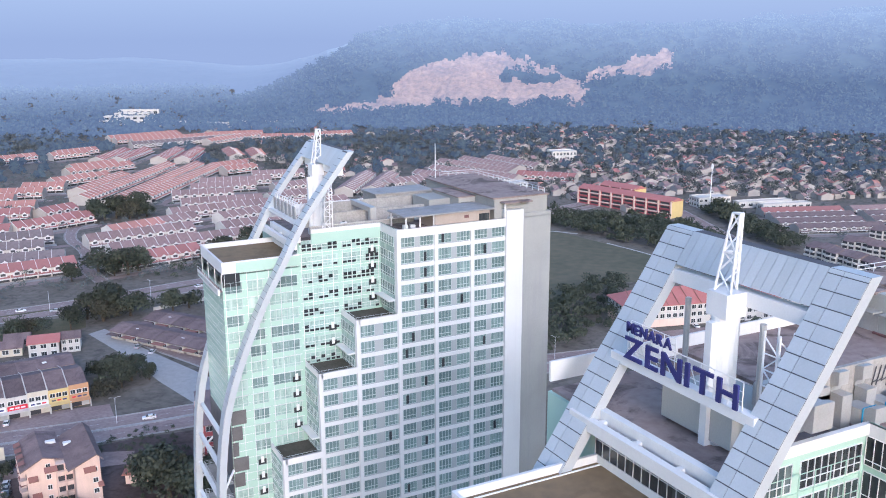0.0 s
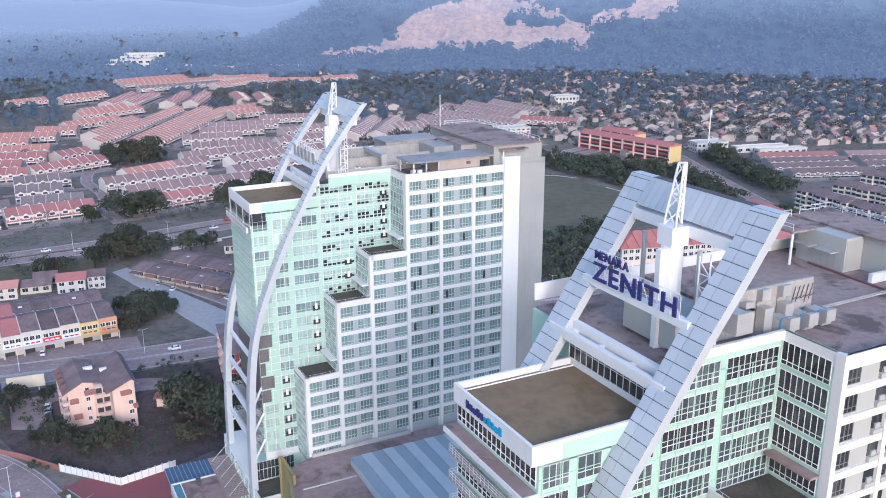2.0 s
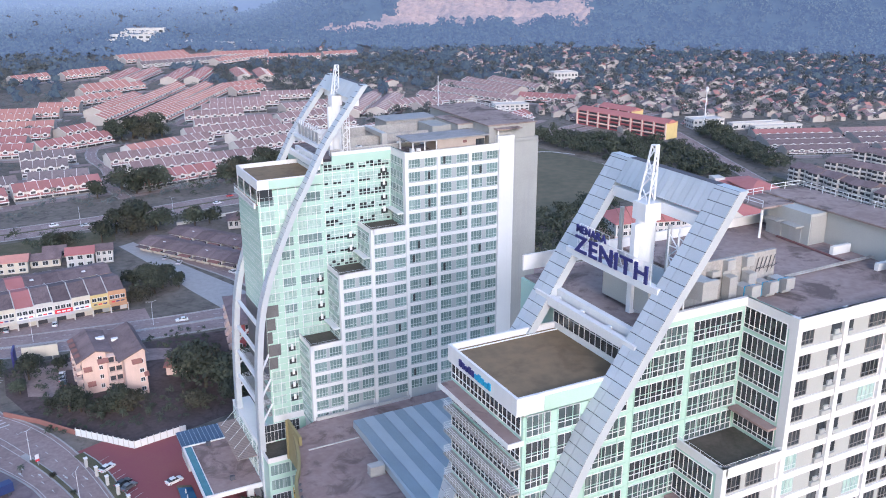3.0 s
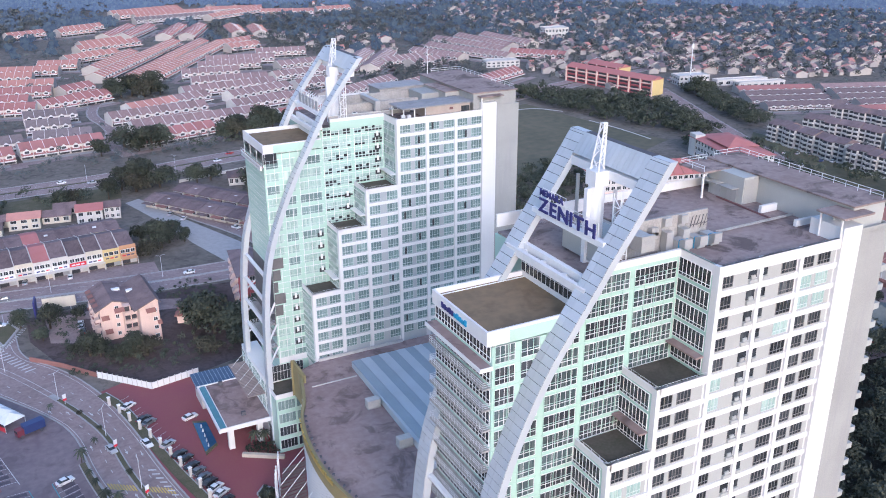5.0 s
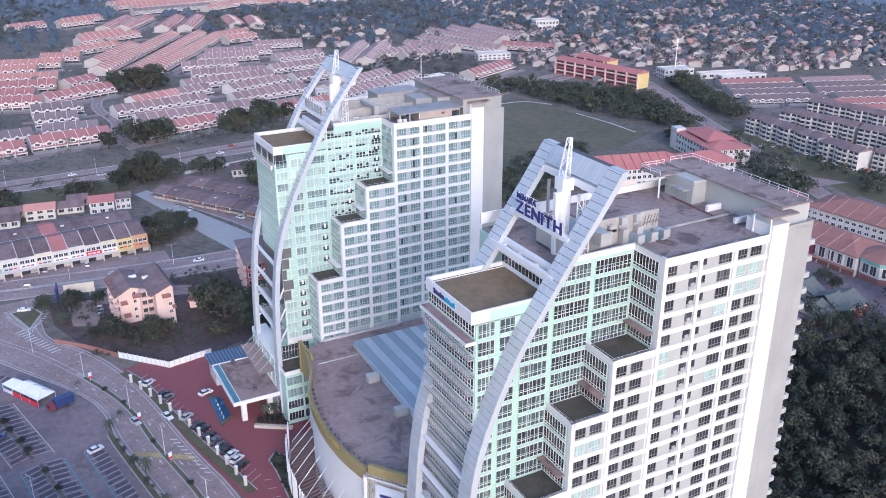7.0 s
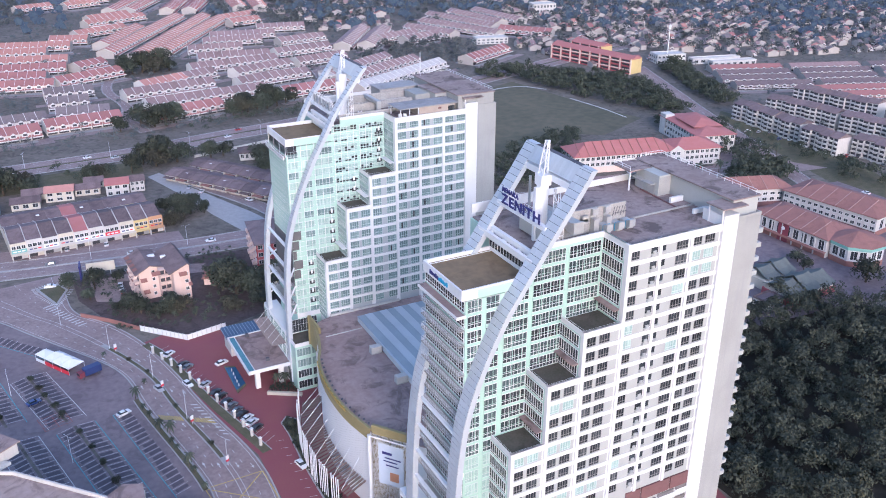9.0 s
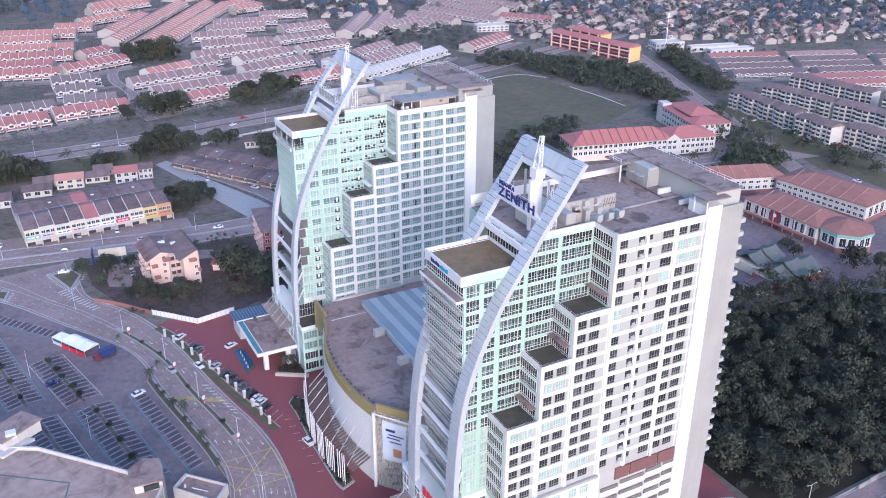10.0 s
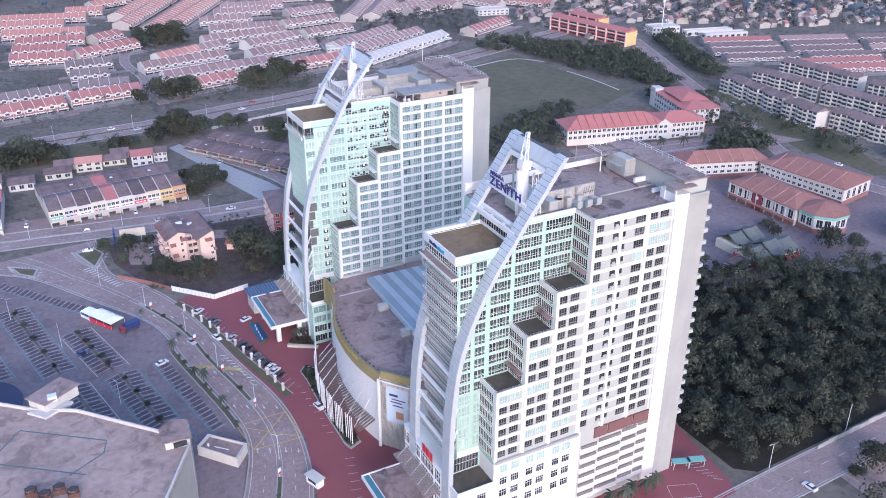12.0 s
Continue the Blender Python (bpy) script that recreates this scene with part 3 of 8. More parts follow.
# ---- ground, roads and paving ----
EARTH = mat("dry_grass_earth", (0.12, 0.108, 0.092), 1.0, var=0.4, scale=0.03, fine=0.35, bump=0.2, tint=(0.205, 0.178, 0.16), dirt=0.5)
ASPH = mat("worn_asphalt", (0.235, 0.178, 0.174), 0.9, var=0.2, scale=0.08, fine=0.9, bump=0.1, tint=(0.335, 0.265, 0.258), dirt=0.25)
LOT = mat("blue_grey_car_park_asphalt", (0.165, 0.13, 0.145), 0.85, var=0.25, scale=0.04, fine=0.5, bump=0.1, tint=(0.245, 0.20, 0.205), dirt=0.3)
BRICKR = mat("dark_red_paving", (0.235, 0.075, 0.09), 0.85, var=0.3, scale=0.12, fine=2.0, bump=0.1, tint=(0.24, 0.09, 0.09))
KERB = mat("concrete_kerb", (0.38, 0.37, 0.37), 0.9, var=0.2, scale=0.5, bump=0.1)
LINEW = mat("worn_white_line", (0.62, 0.61, 0.61), 0.8, var=0.35, scale=0.5, bump=0.0)
LINEY = mat("worn_yellow_line", (0.62, 0.46, 0.13), 0.8, var=0.3, scale=0.5, bump=0.0)
LINET = mat("teal_bay_line", (0.10, 0.38, 0.42), 0.8, var=0.3, scale=0.5, bump=0.0)
GRASS = mat("verge_grass", (0.085, 0.09, 0.052), 1.0, var=0.4, scale=0.25, fine=2.5, bump=0.3, tint=(0.15, 0.125, 0.088))
FIELD = mat("mown_field", (0.095, 0.097, 0.068), 1.0, var=0.35, scale=0.025, fine=0.2, bump=0.2, tint=(0.15, 0.13, 0.09))

solo("ground", Mesh().face([(-2500, -900, 0), (4200, -900, 0), (4200, 4200, 0), (-2500, 4200, 0)]), EARTH, "dry grass and bare earth ground", "ground", "structure")


def resample(pts, step):
    out = [Vector(pts[0])]
    for a, b in zip(pts[:-1], pts[1:]):
        a, b = Vector(a), Vector(b)
        n = max(1, round((b - a).length / step))
        out += [a.lerp(b, (i + 1) / n) for i in range(n)]
    return out


def smooth(pts, n=2):
    """Round off a line of points by cutting its corners."""
    pts = [Vector(p) for p in pts]
    for _ in range(n):
        q = [pts[0]]
        for a, b in zip(pts[:-1], pts[1:]):
            q += [a.lerp(b, 0.25), a.lerp(b, 0.75)]
        pts = q + [pts[-1]]
    return pts


def offset(pts, d):
    """The line d metres to the left of pts."""
    out = []
    for i, p in enumerate(pts):
        a, b = pts[max(i - 1, 0)], pts[min(i + 1, len(pts) - 1)]
        t = (b - a).normalized()
        out.append(Vector((p.x - t.y * d, p.y + t.x * d)))
    return out


def strip(m, pts, d0, d1, z0, z1=None):
    """A band between two offsets of a line; with z1, a raised one."""
    a, b = offset(pts, d0), offset(pts, d1)
    zt_ = z0 if z1 is None else z1
    for i in range(len(pts) - 1):
        m.face([(*b[i], zt_), (*b[i + 1], zt_), (*a[i + 1], zt_), (*a[i], zt_)][::-1] if d1 > d0 else [(*b[i], zt_), (*b[i + 1], zt_), (*a[i + 1], zt_), (*a[i], zt_)])
        if z1 is not None:
            m.face([(*a[i], z0), (*a[i + 1], z0), (*a[i + 1], z1), (*a[i], z1)])
            m.face([(*b[i], z0), (*b[i], z1), (*b[i + 1], z1), (*b[i + 1], z0)])
    return m


def dashes(m, pts, d, z, on=3.0, off=4.5, w=0.16):
    """Broken line along a road."""
    run = resample(pts, 0.75)
    k, n = int(on / 0.75), int((on + off) / 0.75)
    for i in range(0, len(run) - k, n):
        strip(m, run[i:i + k + 1], d - w / 2, d + w / 2, z)
    return m


def road(name, pts, w, label, median=0.0, z=0.06, lanes=2):
    pts = smooth([Vector(p) for p in pts])
    ob = solo(name, strip(Mesh(), pts, -w / 2, w / 2, z), ASPH, label, "road", "structure")
    mk = Mesh()
    sides = (-1, 1) if median else (0,)
    for s in sides:
        if s == 0:
            dashes(mk, pts, 0, z + 0.04)
        else:
            hw = (w - median) / 2
            for i in range(1, lanes):
                dashes(mk, pts, s * (median / 2 + hw * i / lanes), z + 0.04)
            strip(mk, pts, s * (median / 2 + 0.35), s * (median / 2 + 0.5), z + 0.04)
    for s in (-1, 1):
        strip(mk, pts, s * (w / 2 - 0.6), s * (w / 2 - 0.45), z + 0.04)
    part("road_marking", mk, LINEW, ob, "worn white road lines")
    kb = Mesh()
    for s in (-1, 1):
        strip(kb, pts, s * w / 2, s * (w / 2 + 0.35), 0, z + 0.15)
    part("kerb", kb, KERB, ob, "pale concrete kerb")
    if median:
        part("median", strip(Mesh(), pts, -median / 2, median / 2, z, z + 0.2), GRASS if median > 1.2 else KERB, ob, "raised central reserve")
    return ob


road("road_1", [(-600, 205), (-300, 164), (-132, 145), (-84, 137), (-42, 131.5), (-4, 130), (80, 122), (165, 106), (280, 92)], 18.5, "dual carriageway of worn grey asphalt", 1.0, lanes=2)
road("road_2", [(-600, 262), (-300, 272), (-124, 278), (-60, 280), (-27, 283), (11, 292), (49, 296), (94, 306), (200, 338), (420, 410), (700, 480)], 21, "wide dual carriageway of worn grey asphalt", 1.6, lanes=3)
road("road_3", [(372, 330), (345, 262), (316, 190), (299, 142), (276, 84), (264, 52), (272, 4), (300, -60), (330, -160)], 10.5, "pale asphalt road past a school", 0.0)
road("road_4", [(-60, -143), (20, -136), (50, -133), (105, -130.5), (200, -126), (420, -112)], 12, "grey asphalt service road beside a forest", 0.0)
road("road_5", [(-20, 222), (-14, 205), (2, 170), (8, 146)], 8, "narrow residential lane", 0.0)
road("road_6", [(150, 610), (157, 560), (150, 500), (128, 420), (116, 322)], 8, "residential street between terraces", 0.0)
road("road_7", [(-22, 322), (-28, 360), (-20, 395), (-30, 445), (-12, 500)], 7, "residential street between terraces", 0.0)

# the curving avenue between the car park and the hotel: two edges in plan
AV_L = smooth([(-160, 121), (-136, 113), (-121.5, 101.5), (-105, 73.5), (-87.5, 47), (-82.6, 33), (-81.8, 18), (-78.6, 0), (-75.2, -18), (-72.8, -33.6), (-73.6, -46), (-78.6, -59.8), (-82, -68), (-104, -115), (-130, -170)])
AV_R = smooth([(-94, 128), (-94.3, 106.6), (-93.5, 89), (-83.5, 77.0), (-74.5, 57.2), (-69, 32.7), (-64.4, 2.4), (-57.6, -25.9), (-57.7, -50.3), (-63.6, -76), (-84, -118), (-108, -172)])


def between(m, a, b, z, n=80):
    """A sheet between two lines in plan."""
    def even(pts):
        run = resample(pts, 0.5)
        return [run[round(i * (len(run) - 1) / n)] for i in range(n + 1)]
    a, b = even(a), even(b)
    for i in range(n):
        m.face([(*a[i], z), (*a[i + 1], z), (*b[i + 1], z), (*b[i], z)])
    return m, [p.lerp(q, 0.5) for p, q in zip(a, b)], a, b


av, AV_M, AV_A, AV_B = between(Mesh(), AV_L, AV_R, 0.07)
avenue = solo("road_8", av, ASPH, "curving avenue of worn grey asphalt", "road", "structure")
mk = Mesh()
for f, dash in ((0.26, True), (0.74, True), (0.05, False), (0.95, False), (0.455, False), (0.545, False)):
    line = [p.lerp(q, f) for p, q in zip(AV_A, AV_B)]
    if dash:
        dashes(mk, line, 0, 0.11, 2.0, 3.5)
    else:
        strip(mk, line, -0.08, 0.08, 0.11)
part("road_marking", mk, LINEW, avenue, "worn white lane lines")
part("kerb", strip(strip(Mesh(), AV_A, -0.4, 0.0, 0, 0.24), AV_B, 0.0, 0.4, 0, 0.24), KERB, avenue, "pale concrete kerb")
for k0, k1 in ((20, 43), (50, 58), (61, 78)):
    seg = AV_M[k0:k1]
    md = part("median", strip(Mesh(), seg, -0.9, 0.9, 0.07, 0.27), KERB, avenue, "raised kerbed median")
    part("median_planting", strip(Mesh(), seg[1:-1], -0.55, 0.55, 0.27, 0.31), GRASS, md, "sparse grass")
yl = Mesh()
for i in (min(range(len(AV_M)), key=lambda k: abs(AV_M[k].y - 1)),):
    for f0, f1 in ((0.08, 0.44), (0.56, 0.92)):
        a, b = AV_A[i], AV_B[i]
        t = (AV_M[i + 1] - AV_M[i]).normalized()
        for j in range(9):
            p, q = a.lerp(b, f0 + (f1 - f0) * j / 9), a.lerp(b, f0 + (f1 - f0) * (j + 0.55) / 9)
            yl.face([(*(p - t * 1.5), 0.11), (*(q - t * 1.5), 0.11), (*(q + t * 1.5), 0.11), (*(p + t * 1.5), 0.11)])
bj = [(-74.6, -33.8), (-58.4, -33.4), (-57.9, -48.4), (-73.1, -47.3)]
for i in range(4):
    for a, b in ((bj[i], bj[(i + 1) % 4]),) + (((bj[0], bj[2]), (bj[1], bj[3])) if i == 0 else ()):
        strip(yl, [Vector(a), Vector(b)], -0.12, 0.12, 0.115)
part("yellow_marking", yl, LINEY, avenue, "yellow crossings and box junction")
hz = Mesh()
for i in range(10):
    hz.face([(-68.5 + i * 0.55, 9 - i * 2.2, 0.112), (-66.6 + i * 0.5, 8.2 - i * 2.2, 0.112), (-66.6 + i * 0.5, 7.6 - i * 2.2, 0.112), (-68.5 + i * 0.55, 8.4 - i * 2.2, 0.112)])
for i in range(12):
    x, y = -103 + i * 0.9, 100 - i * 1.9
    hz.face([(x, y, 0.112), (x + 3.2, y + 1.2, 0.112), (x + 3.4, y + 0.6, 0.112), (x + 0.2, y - 0.6, 0.112)])
part("hatching", hz, LINEW, avenue, "white hatched islands")
arw = Mesh()
for i in range(24, 76, 6):
    for f in (0.14, 0.36, 0.64, 0.86):
        p = AV_A[i].lerp(AV_B[i], f)
        t = (AV_M[i + 1] - AV_M[i]).normalized() * (1 if f > 0.5 else -1)
        s = Vector((-t.y, t.x))
        arw.face([(*(p - t * 1.5 - s * 0.1), 0.112), (*(p - t * 1.5 + s * 0.1), 0.112), (*(p + s * 0.1), 0.112), (*(p - s * 0.1), 0.112)])
        arw.face([(*(p - s * 0.4), 0.112), (*(p + s * 0.4), 0.112), (*(p + t * 1.3), 0.112)])
part("lane_arrow", arw, LINEW, avenue, "white lane arrows")

# car park with rows of marked bays
lot_pts = [(-320, 118), (-160, 116), (-129, 110), (-117, 103), (-109, 87), (-94.2, 61.5), (-83.3, 39), (-79.2, 17.5), (-73.6, -12.6), (-72.6, -37), (-75, -48), (-83, -68), (-105, -115), (-135, -175), (-320, -175)]
lot = solo("car_park", Mesh().face([(*p, 0.04) for p in lot_pts][::-1]), LOT, "blue-grey asphalt car park with marked bays", "car park", "structure")
wl, tl, isl = Mesh(), Mesh(), Mesh()
rnd_bay = random.Random(21)
# rows of bays: ends of the centre line, and the sides that have bays
BAY_LINES = [(-136, 107, -97, 57, (1,)), (-132.5, 78, -120.5, 22, (-1, 1)), (-112.5, 50, -104.0, 17, (-1, 1)), (-102.2, 13.5, -92.6, -33, (-1, 1)), (-85.6, 16, -76.6, -33, (1,)),
             (-118.2, 13, -110, -24, (-1, 1)), (-156, 96, -140, 26, (-1, 1)), (-180, 100, -162, 40, (-1, 1))]
WORN = mat("oil_dark_asphalt", (0.075, 0.066, 0.08), 0.8, var=0.35, scale=0.5, fine=3.0, bump=0.05, tint=(0.12, 0.105, 0.12))
drip = Mesh()
for r, (xa, ya, xb, yb, sides) in enumerate(BAY_LINES):
    ca, cb = Vector((xa, ya)), Vector((xb, yb))
    du = (cb - ca).normalized()
    dn = Vector((-du.y, du.x))
    ln = (cb - ca).length
    if len(sides) > 1:
        strip(isl, resample([ca, cb], 3.0), -0.4, 0.4, 0.04, 0.16)
    for sd in sides:
        sd_ = -sd
        i = 0.0
        while i < ln:
            p = ca + du * i + dn * sd_ * 0.6
            strip(wl, [p, p + dn * sd_ * 4.9 + du * 0.9], -0.07, 0.07, 0.085)
            if i + 2.5 < ln:
                w0, w1 = rnd_bay.uniform(0.25, 0.6), rnd_bay.uniform(1.7, 2.3)
                q = p + dn * sd_ * rnd_bay.uniform(0.1, 0.7) + du * 0.1
                e = dn * sd_ * rnd_bay.uniform(3.2, 4.2) + du * 0.7
                drip.face([(*(q + du * w0), 0.06), (*(q + du * w1), 0.06), (*(q + du * w1 + e), 0.06), (*(q + du * w0 + e), 0.06)][::sd])
            i += 2.5
        e0, e1 = ca + dn * sd_ * 5.7 + du * 0.9, cb + dn * sd_ * 5.7 + du * 0.9
        strip(tl if r % 3 != 2 else wl, [e0, e1], -0.1, 0.1, 0.086)
part("bay_line", wl, LINEW, lot, "worn white bay lines")
part("oil_stain", drip, WORN, lot, "dark oil-stained bay floors", kind="stuff")
part("teal_line", tl, LINET, lot, "teal bay edge lines")
part("planting_strip", isl, EARTH, lot, "kerbed grass strip between bays")
edge = [p for p in AV_A if -35 < p.y < 20]
st_ = solo("planting_strip", strip(Mesh(), edge, -0.4, -2.4, 0.04, 0.26), KERB, "kerbed planting strip between avenue and car park", "verge", "structure")
part("grass", strip(Mesh(), edge, -0.7, -2.1, 0.26, 0.31), GRASS, st_, "sparse grass")
solo("round_plaza", Mesh().prism([(-150 + 17 * math.cos(a * math.pi / 24), 14 + 17 * math.sin(a * math.pi / 24)) for a in range(48)], 0.04, 0.16), mat("dark_blue_paving", (0.05, 0.055, 0.11), 0.7, var=0.2, scale=0.1, bump=0.05), "round dark blue paved plaza in a car park", "plaza", "structure")

for k, tr in enumerate(([(-104, 118), (-95, 119), (-92.5, 112), (-98, 99)], [(-130, 116.5), (-119.5, 109), (-121.5, 102.5), (-127, 108)])):
    isle = solo("traffic_island", Mesh().prism(tr[::-1], 0.05, 0.3), KERB, "kerbed triangular traffic island with grass", "traffic island", "structure")
    c_ = [sum(p[i] for p in tr) / 4 for i in (0, 1)]
    part("grass", Mesh().prism([(c_[0] + (x - c_[0]) * 0.8, c_[1] + (y - c_[1]) * 0.8) for x, y in tr[::-1]], 0.3, 0.36), GRASS, isle, "worn grass")
    hm_ = Mesh()
    for a, b in zip(tr, tr[1:] + tr[:1]):
        a, b = Vector(a), Vector(b)
        for i in range(int((b - a).length / 1.1)):
            p = a.lerp(b, (i + 0.3) * 1.1 / (b - a).length)
            o = (p - Vector(c_)).normalized()
            strip(hm_, [p + o * 0.6, p + o * 2.2], -0.16, 0.16, 0.13)
    part("hatching", hm_, LINEW, isle, "white hatched border")
PLOT = mat("dark_plot_earth", (0.08, 0.062, 0.06), 1.0, var=0.4, scale=0.09, fine=0.8, bump=0.3, tint=(0.13, 0.10, 0.10), dirt=0.5)
solo("plot", Mesh().face([(-90, 100, 0.02), (-82.5, 77.5, 0.02), (-73.6, 65.5, 0.02), (-60, 51, 0.02), (-45, 53.5, 0.02), (-30, 58, 0.02), (0, 62, 0.02), (4, 116, 0.02), (-40, 121, 0.02), (-90, 120, 0.02)]), PLOT, "rough dark earth plot round flats", "plot", "structure")
solo("driveway", Mesh().face([(-84, 96, 0.035), (-76, 92, 0.035), (-72, 110, 0.035), (-40, 104, 0.035), (-38, 112, 0.035), (-50, 117, 0.035), (-84, 116, 0.035)]), ASPH, "worn asphalt driveway round flats", "driveway", "structure")
# dark red paving round the hotel and the office tower
red1 = [(-73.8, 55.5), (-66.9, 58), (-59.8, 50.3), (-45.2, 53), (-34, 48), (-20, 20), (-20, -60), (-36, -85), (-10, -108), (36, -75), (52, -84), (49.7, -96.5), (46, -124), (44, -129), (10, -132), (-60, -139), (-92, -140), (-84, -118), (-63.2, -76), (-57.3, -50.3), (-57.2, -25.9), (-63.9, 2.4), (-68.5, 32.7)]
pav = solo("paving", Mesh().face([(*p, 0.09) for p in red1][::-1]), BRICKR, "dark red paved forecourt", "paving", "structure")
pm = Mesh()
for i in range(9):
    y = -64 - i * 3.4
    strip(pm, [Vector((-50 - i * 0.9, y)), Vector((-47.2 - i * 0.9, y - 0.7))], -0.06, 0.06, 0.13)
for i in range(8):
    strip(pm, [Vector((-50.5, -22 - i * 4)), Vector((-48.5, -22.5 - i * 4))], -0.06, 0.06, 0.13)
for i in range(7):
    strip(pm, [Vector((38 + i * 0.7, -112 - i * 1.6)), Vector((43 + i * 0.2, -113 - i * 1.7))], -0.07, 0.07, 0.13)
strip(pm, [Vector((28, -118)), Vector((36, -121)), Vector((34, -126)), Vector((26, -123)), Vector((28, -118))], -0.07, 0.07, 0.13)
part("bay_line", pm, LINEW, pav, "white bay lines")
verge = solo("verge", strip(Mesh(), smooth([(-75, 53), (-71.0, 44), (-67.2, 24), (-63.4, 4), (-59.0, -13), (-55.8, -26)]), 0.0, 2.6, 0.0, 0.3), GRASS, "grass verge with kerb between avenue and forecourt", "verge", "structure")
part("kerb", strip(Mesh(), smooth([(-75, 53), (-71.0, 44), (-67.2, 24), (-63.4, 4), (-59.0, -13), (-55.8, -26)]), 2.6, 2.95, 0.0, 0.32), KERB, verge)
stall = Mesh()
for i in range(26):
    t = i / 25
    p = Vector((-70.5 + 16.5 * t, 46.5 - 68 * t))
    strip(stall, [p, p + Vector((3.8, 2.6))], -0.06, 0.06, 0.13)
part("bay_line", stall, LINEW, pav, "white bay lines")

# playing field
fld = [(112, 150), (146, 172), (214, 195), (228, 186), (274, 206), (264, 245), (252, 333), (225, 322), (180, 305), (116, 292), (100, 220)]
fo = solo("field", Mesh().face([(*p, 0.05) for p in fld]), FIELD, "worn grass playing field", "field", "structure")
part("footpath", strip(strip(Mesh(), smooth([(205, 312), (248, 322), (262, 300)]), -0.8, 0.8, 0.1), smooth([(262, 270), (266, 240), (266, 212)]), -0.6, 0.6, 0.1), LINEW, fo, "trodden pale path")
solo("pavement", Mesh().face([(158, 100, 0.05), (300, 78, 0.05), (270, 128, 0.05), (245, 110, 0.05), (165, 128, 0.05)]), ASPH, "asphalt forecourt of a school", "pavement", "structure")
solo("forecourt", Mesh().face([(120, -36, 0.05), (290, -50, 0.05), (286, 60, 0.05), (180, 66, 0.05), (140, 20, 0.05)]), LOT, "grey asphalt yard round shops", "pavement", "structure")
solo("shop_forecourt", Mesh().face([(-260, 162, 0.05), (-260, 186, 0.05), (-40, 153, 0.05), (-40, 135, 0.05)][::-1]), ASPH, "worn asphalt parking strip before shops", "pavement", "structure")

solo("grass_strip", Mesh().face([(283, 66, 0.03), (292, 98, 0.03), (322, 186, 0.03), (334, 196, 0.03), (336, 120, 0.03), (320, 70, 0.03), (300, 20, 0.03), (282, 20, 0.03)][::-1]), GRASS, "rough grass between a road and flats", "verge", "structure")
solo("lane", Mesh().face([(-38, 236, 0.04), (-31, 240, 0.04), (-20, 206, 0.04), (-3, 160, 0.04), (2, 141, 0.04), (-14, 140, 0.04), (-21, 166, 0.04), (-27, 196, 0.04)][::-1]), KERB, "pale concrete lane beside row houses", "lane", "structure")
solo("grass_verge", Mesh().face([(-150, 238, 0.03), (-60, 240, 0.03), (-38, 246, 0.03), (-36, 266, 0.03), (-90, 264, 0.03), (-150, 260, 0.03)]), GRASS, "green grass verge beside a carriageway", "verge", "structure")

# ---- trees ----
BARK = mat("grey_brown_bark", (0.10, 0.075, 0.055), 0.95, var=0.3, scale=2, bump=0.2)


def leaf_mat(name, a, b):
    m = mat(name, a, 0.75, tint=b, scale=0.35, fine=2.2, bump=0.0, spec=0.25, obvar=0.3)
    return m


# Strong noise contrast in the deep green imitates sunlit crowns and dark gaps.
LEAF = [mat("deep_green_foliage", (0.018, 0.025, 0.022), 0.75, tint=(0.075, 0.08, 0.055), scale=0.10, fine=0.45, bump=0.0, spec=0.2, obvar=0.2),
        leaf_mat("olive_foliage", (0.045, 0.056, 0.042), (0.078, 0.088, 0.062)),
        leaf_mat("brown_green_foliage", (0.05, 0.05, 0.036), (0.08, 0.074, 0.05)),
        # Paler and bluer than the other leaves: distance haze is put into the colour.
        leaf_mat("haze_grey_green_foliage", (0.08, 0.092, 0.094), (0.115, 0.123, 0.12))]


def crown_np(rs, r, h, n, leaf, lumps=6):
    """Leaf quads on a crown of several overlapping lumps: vertices and quads."""
    cen = np.stack([rs.uniform(-0.55, 0.55, lumps) * r, rs.uniform(-0.55, 0.55, lumps) * r, rs.uniform(-0.3, 0.35, lumps) * h], 1)
    rad = rs.uniform(0.45, 0.7, lumps)
    k = rs.integers(0, lumps, n)
    d = rs.normal(size=(n, 3))
    d /= np.linalg.norm(d, axis=1)[:, None]
    d[:, 2] = np.where(d[:, 2] < -0.5, -d[:, 2], d[:, 2])
    p = cen[k] + d * (rad[k] * rs.uniform(0.75, 1.08, n))[:, None] * np.array([r, r, h * 0.75])
    nrm = d + rs.normal(size=(n, 3)) * 0.5
    nrm /= np.linalg.norm(nrm, axis=1)[:, None]
    t = np.cross(nrm, rs.normal(size=(n, 3)))
    t /= np.linalg.norm(t, axis=1)[:, None] + 1e-9
    b = np.cross(nrm, t)
    s = (rs.uniform(0.6, 1.25, n) * leaf)[:, None]
    v = np.concatenate([p - t * s, p - b * s * 0.6, p + t * s, p + b * s * 0.6], 1).reshape(-1, 3)
    f = np.arange(n * 4).reshape(-1, 4)
    return v, f


def np_mesh(name, v, f, m):
    me = bpy.data.meshes.new(name)
    me.vertices.add(len(v))
    me.vertices.foreach_set("co", v.astype(np.float32).ravel())
    me.loops.add(f.size)
    me.loops.foreach_set("vertex_index", f.astype(np.int32).ravel())
    me.polygons.add(len(f))
    me.polygons.foreach_set("loop_start", np.arange(0, f.size, f.shape[1], dtype=np.int32))
    me.polygons.foreach_set("loop_total", np.full(len(f), f.shape[1], dtype=np.int32))
    me.materials.append(m)
    me.update()
    return me


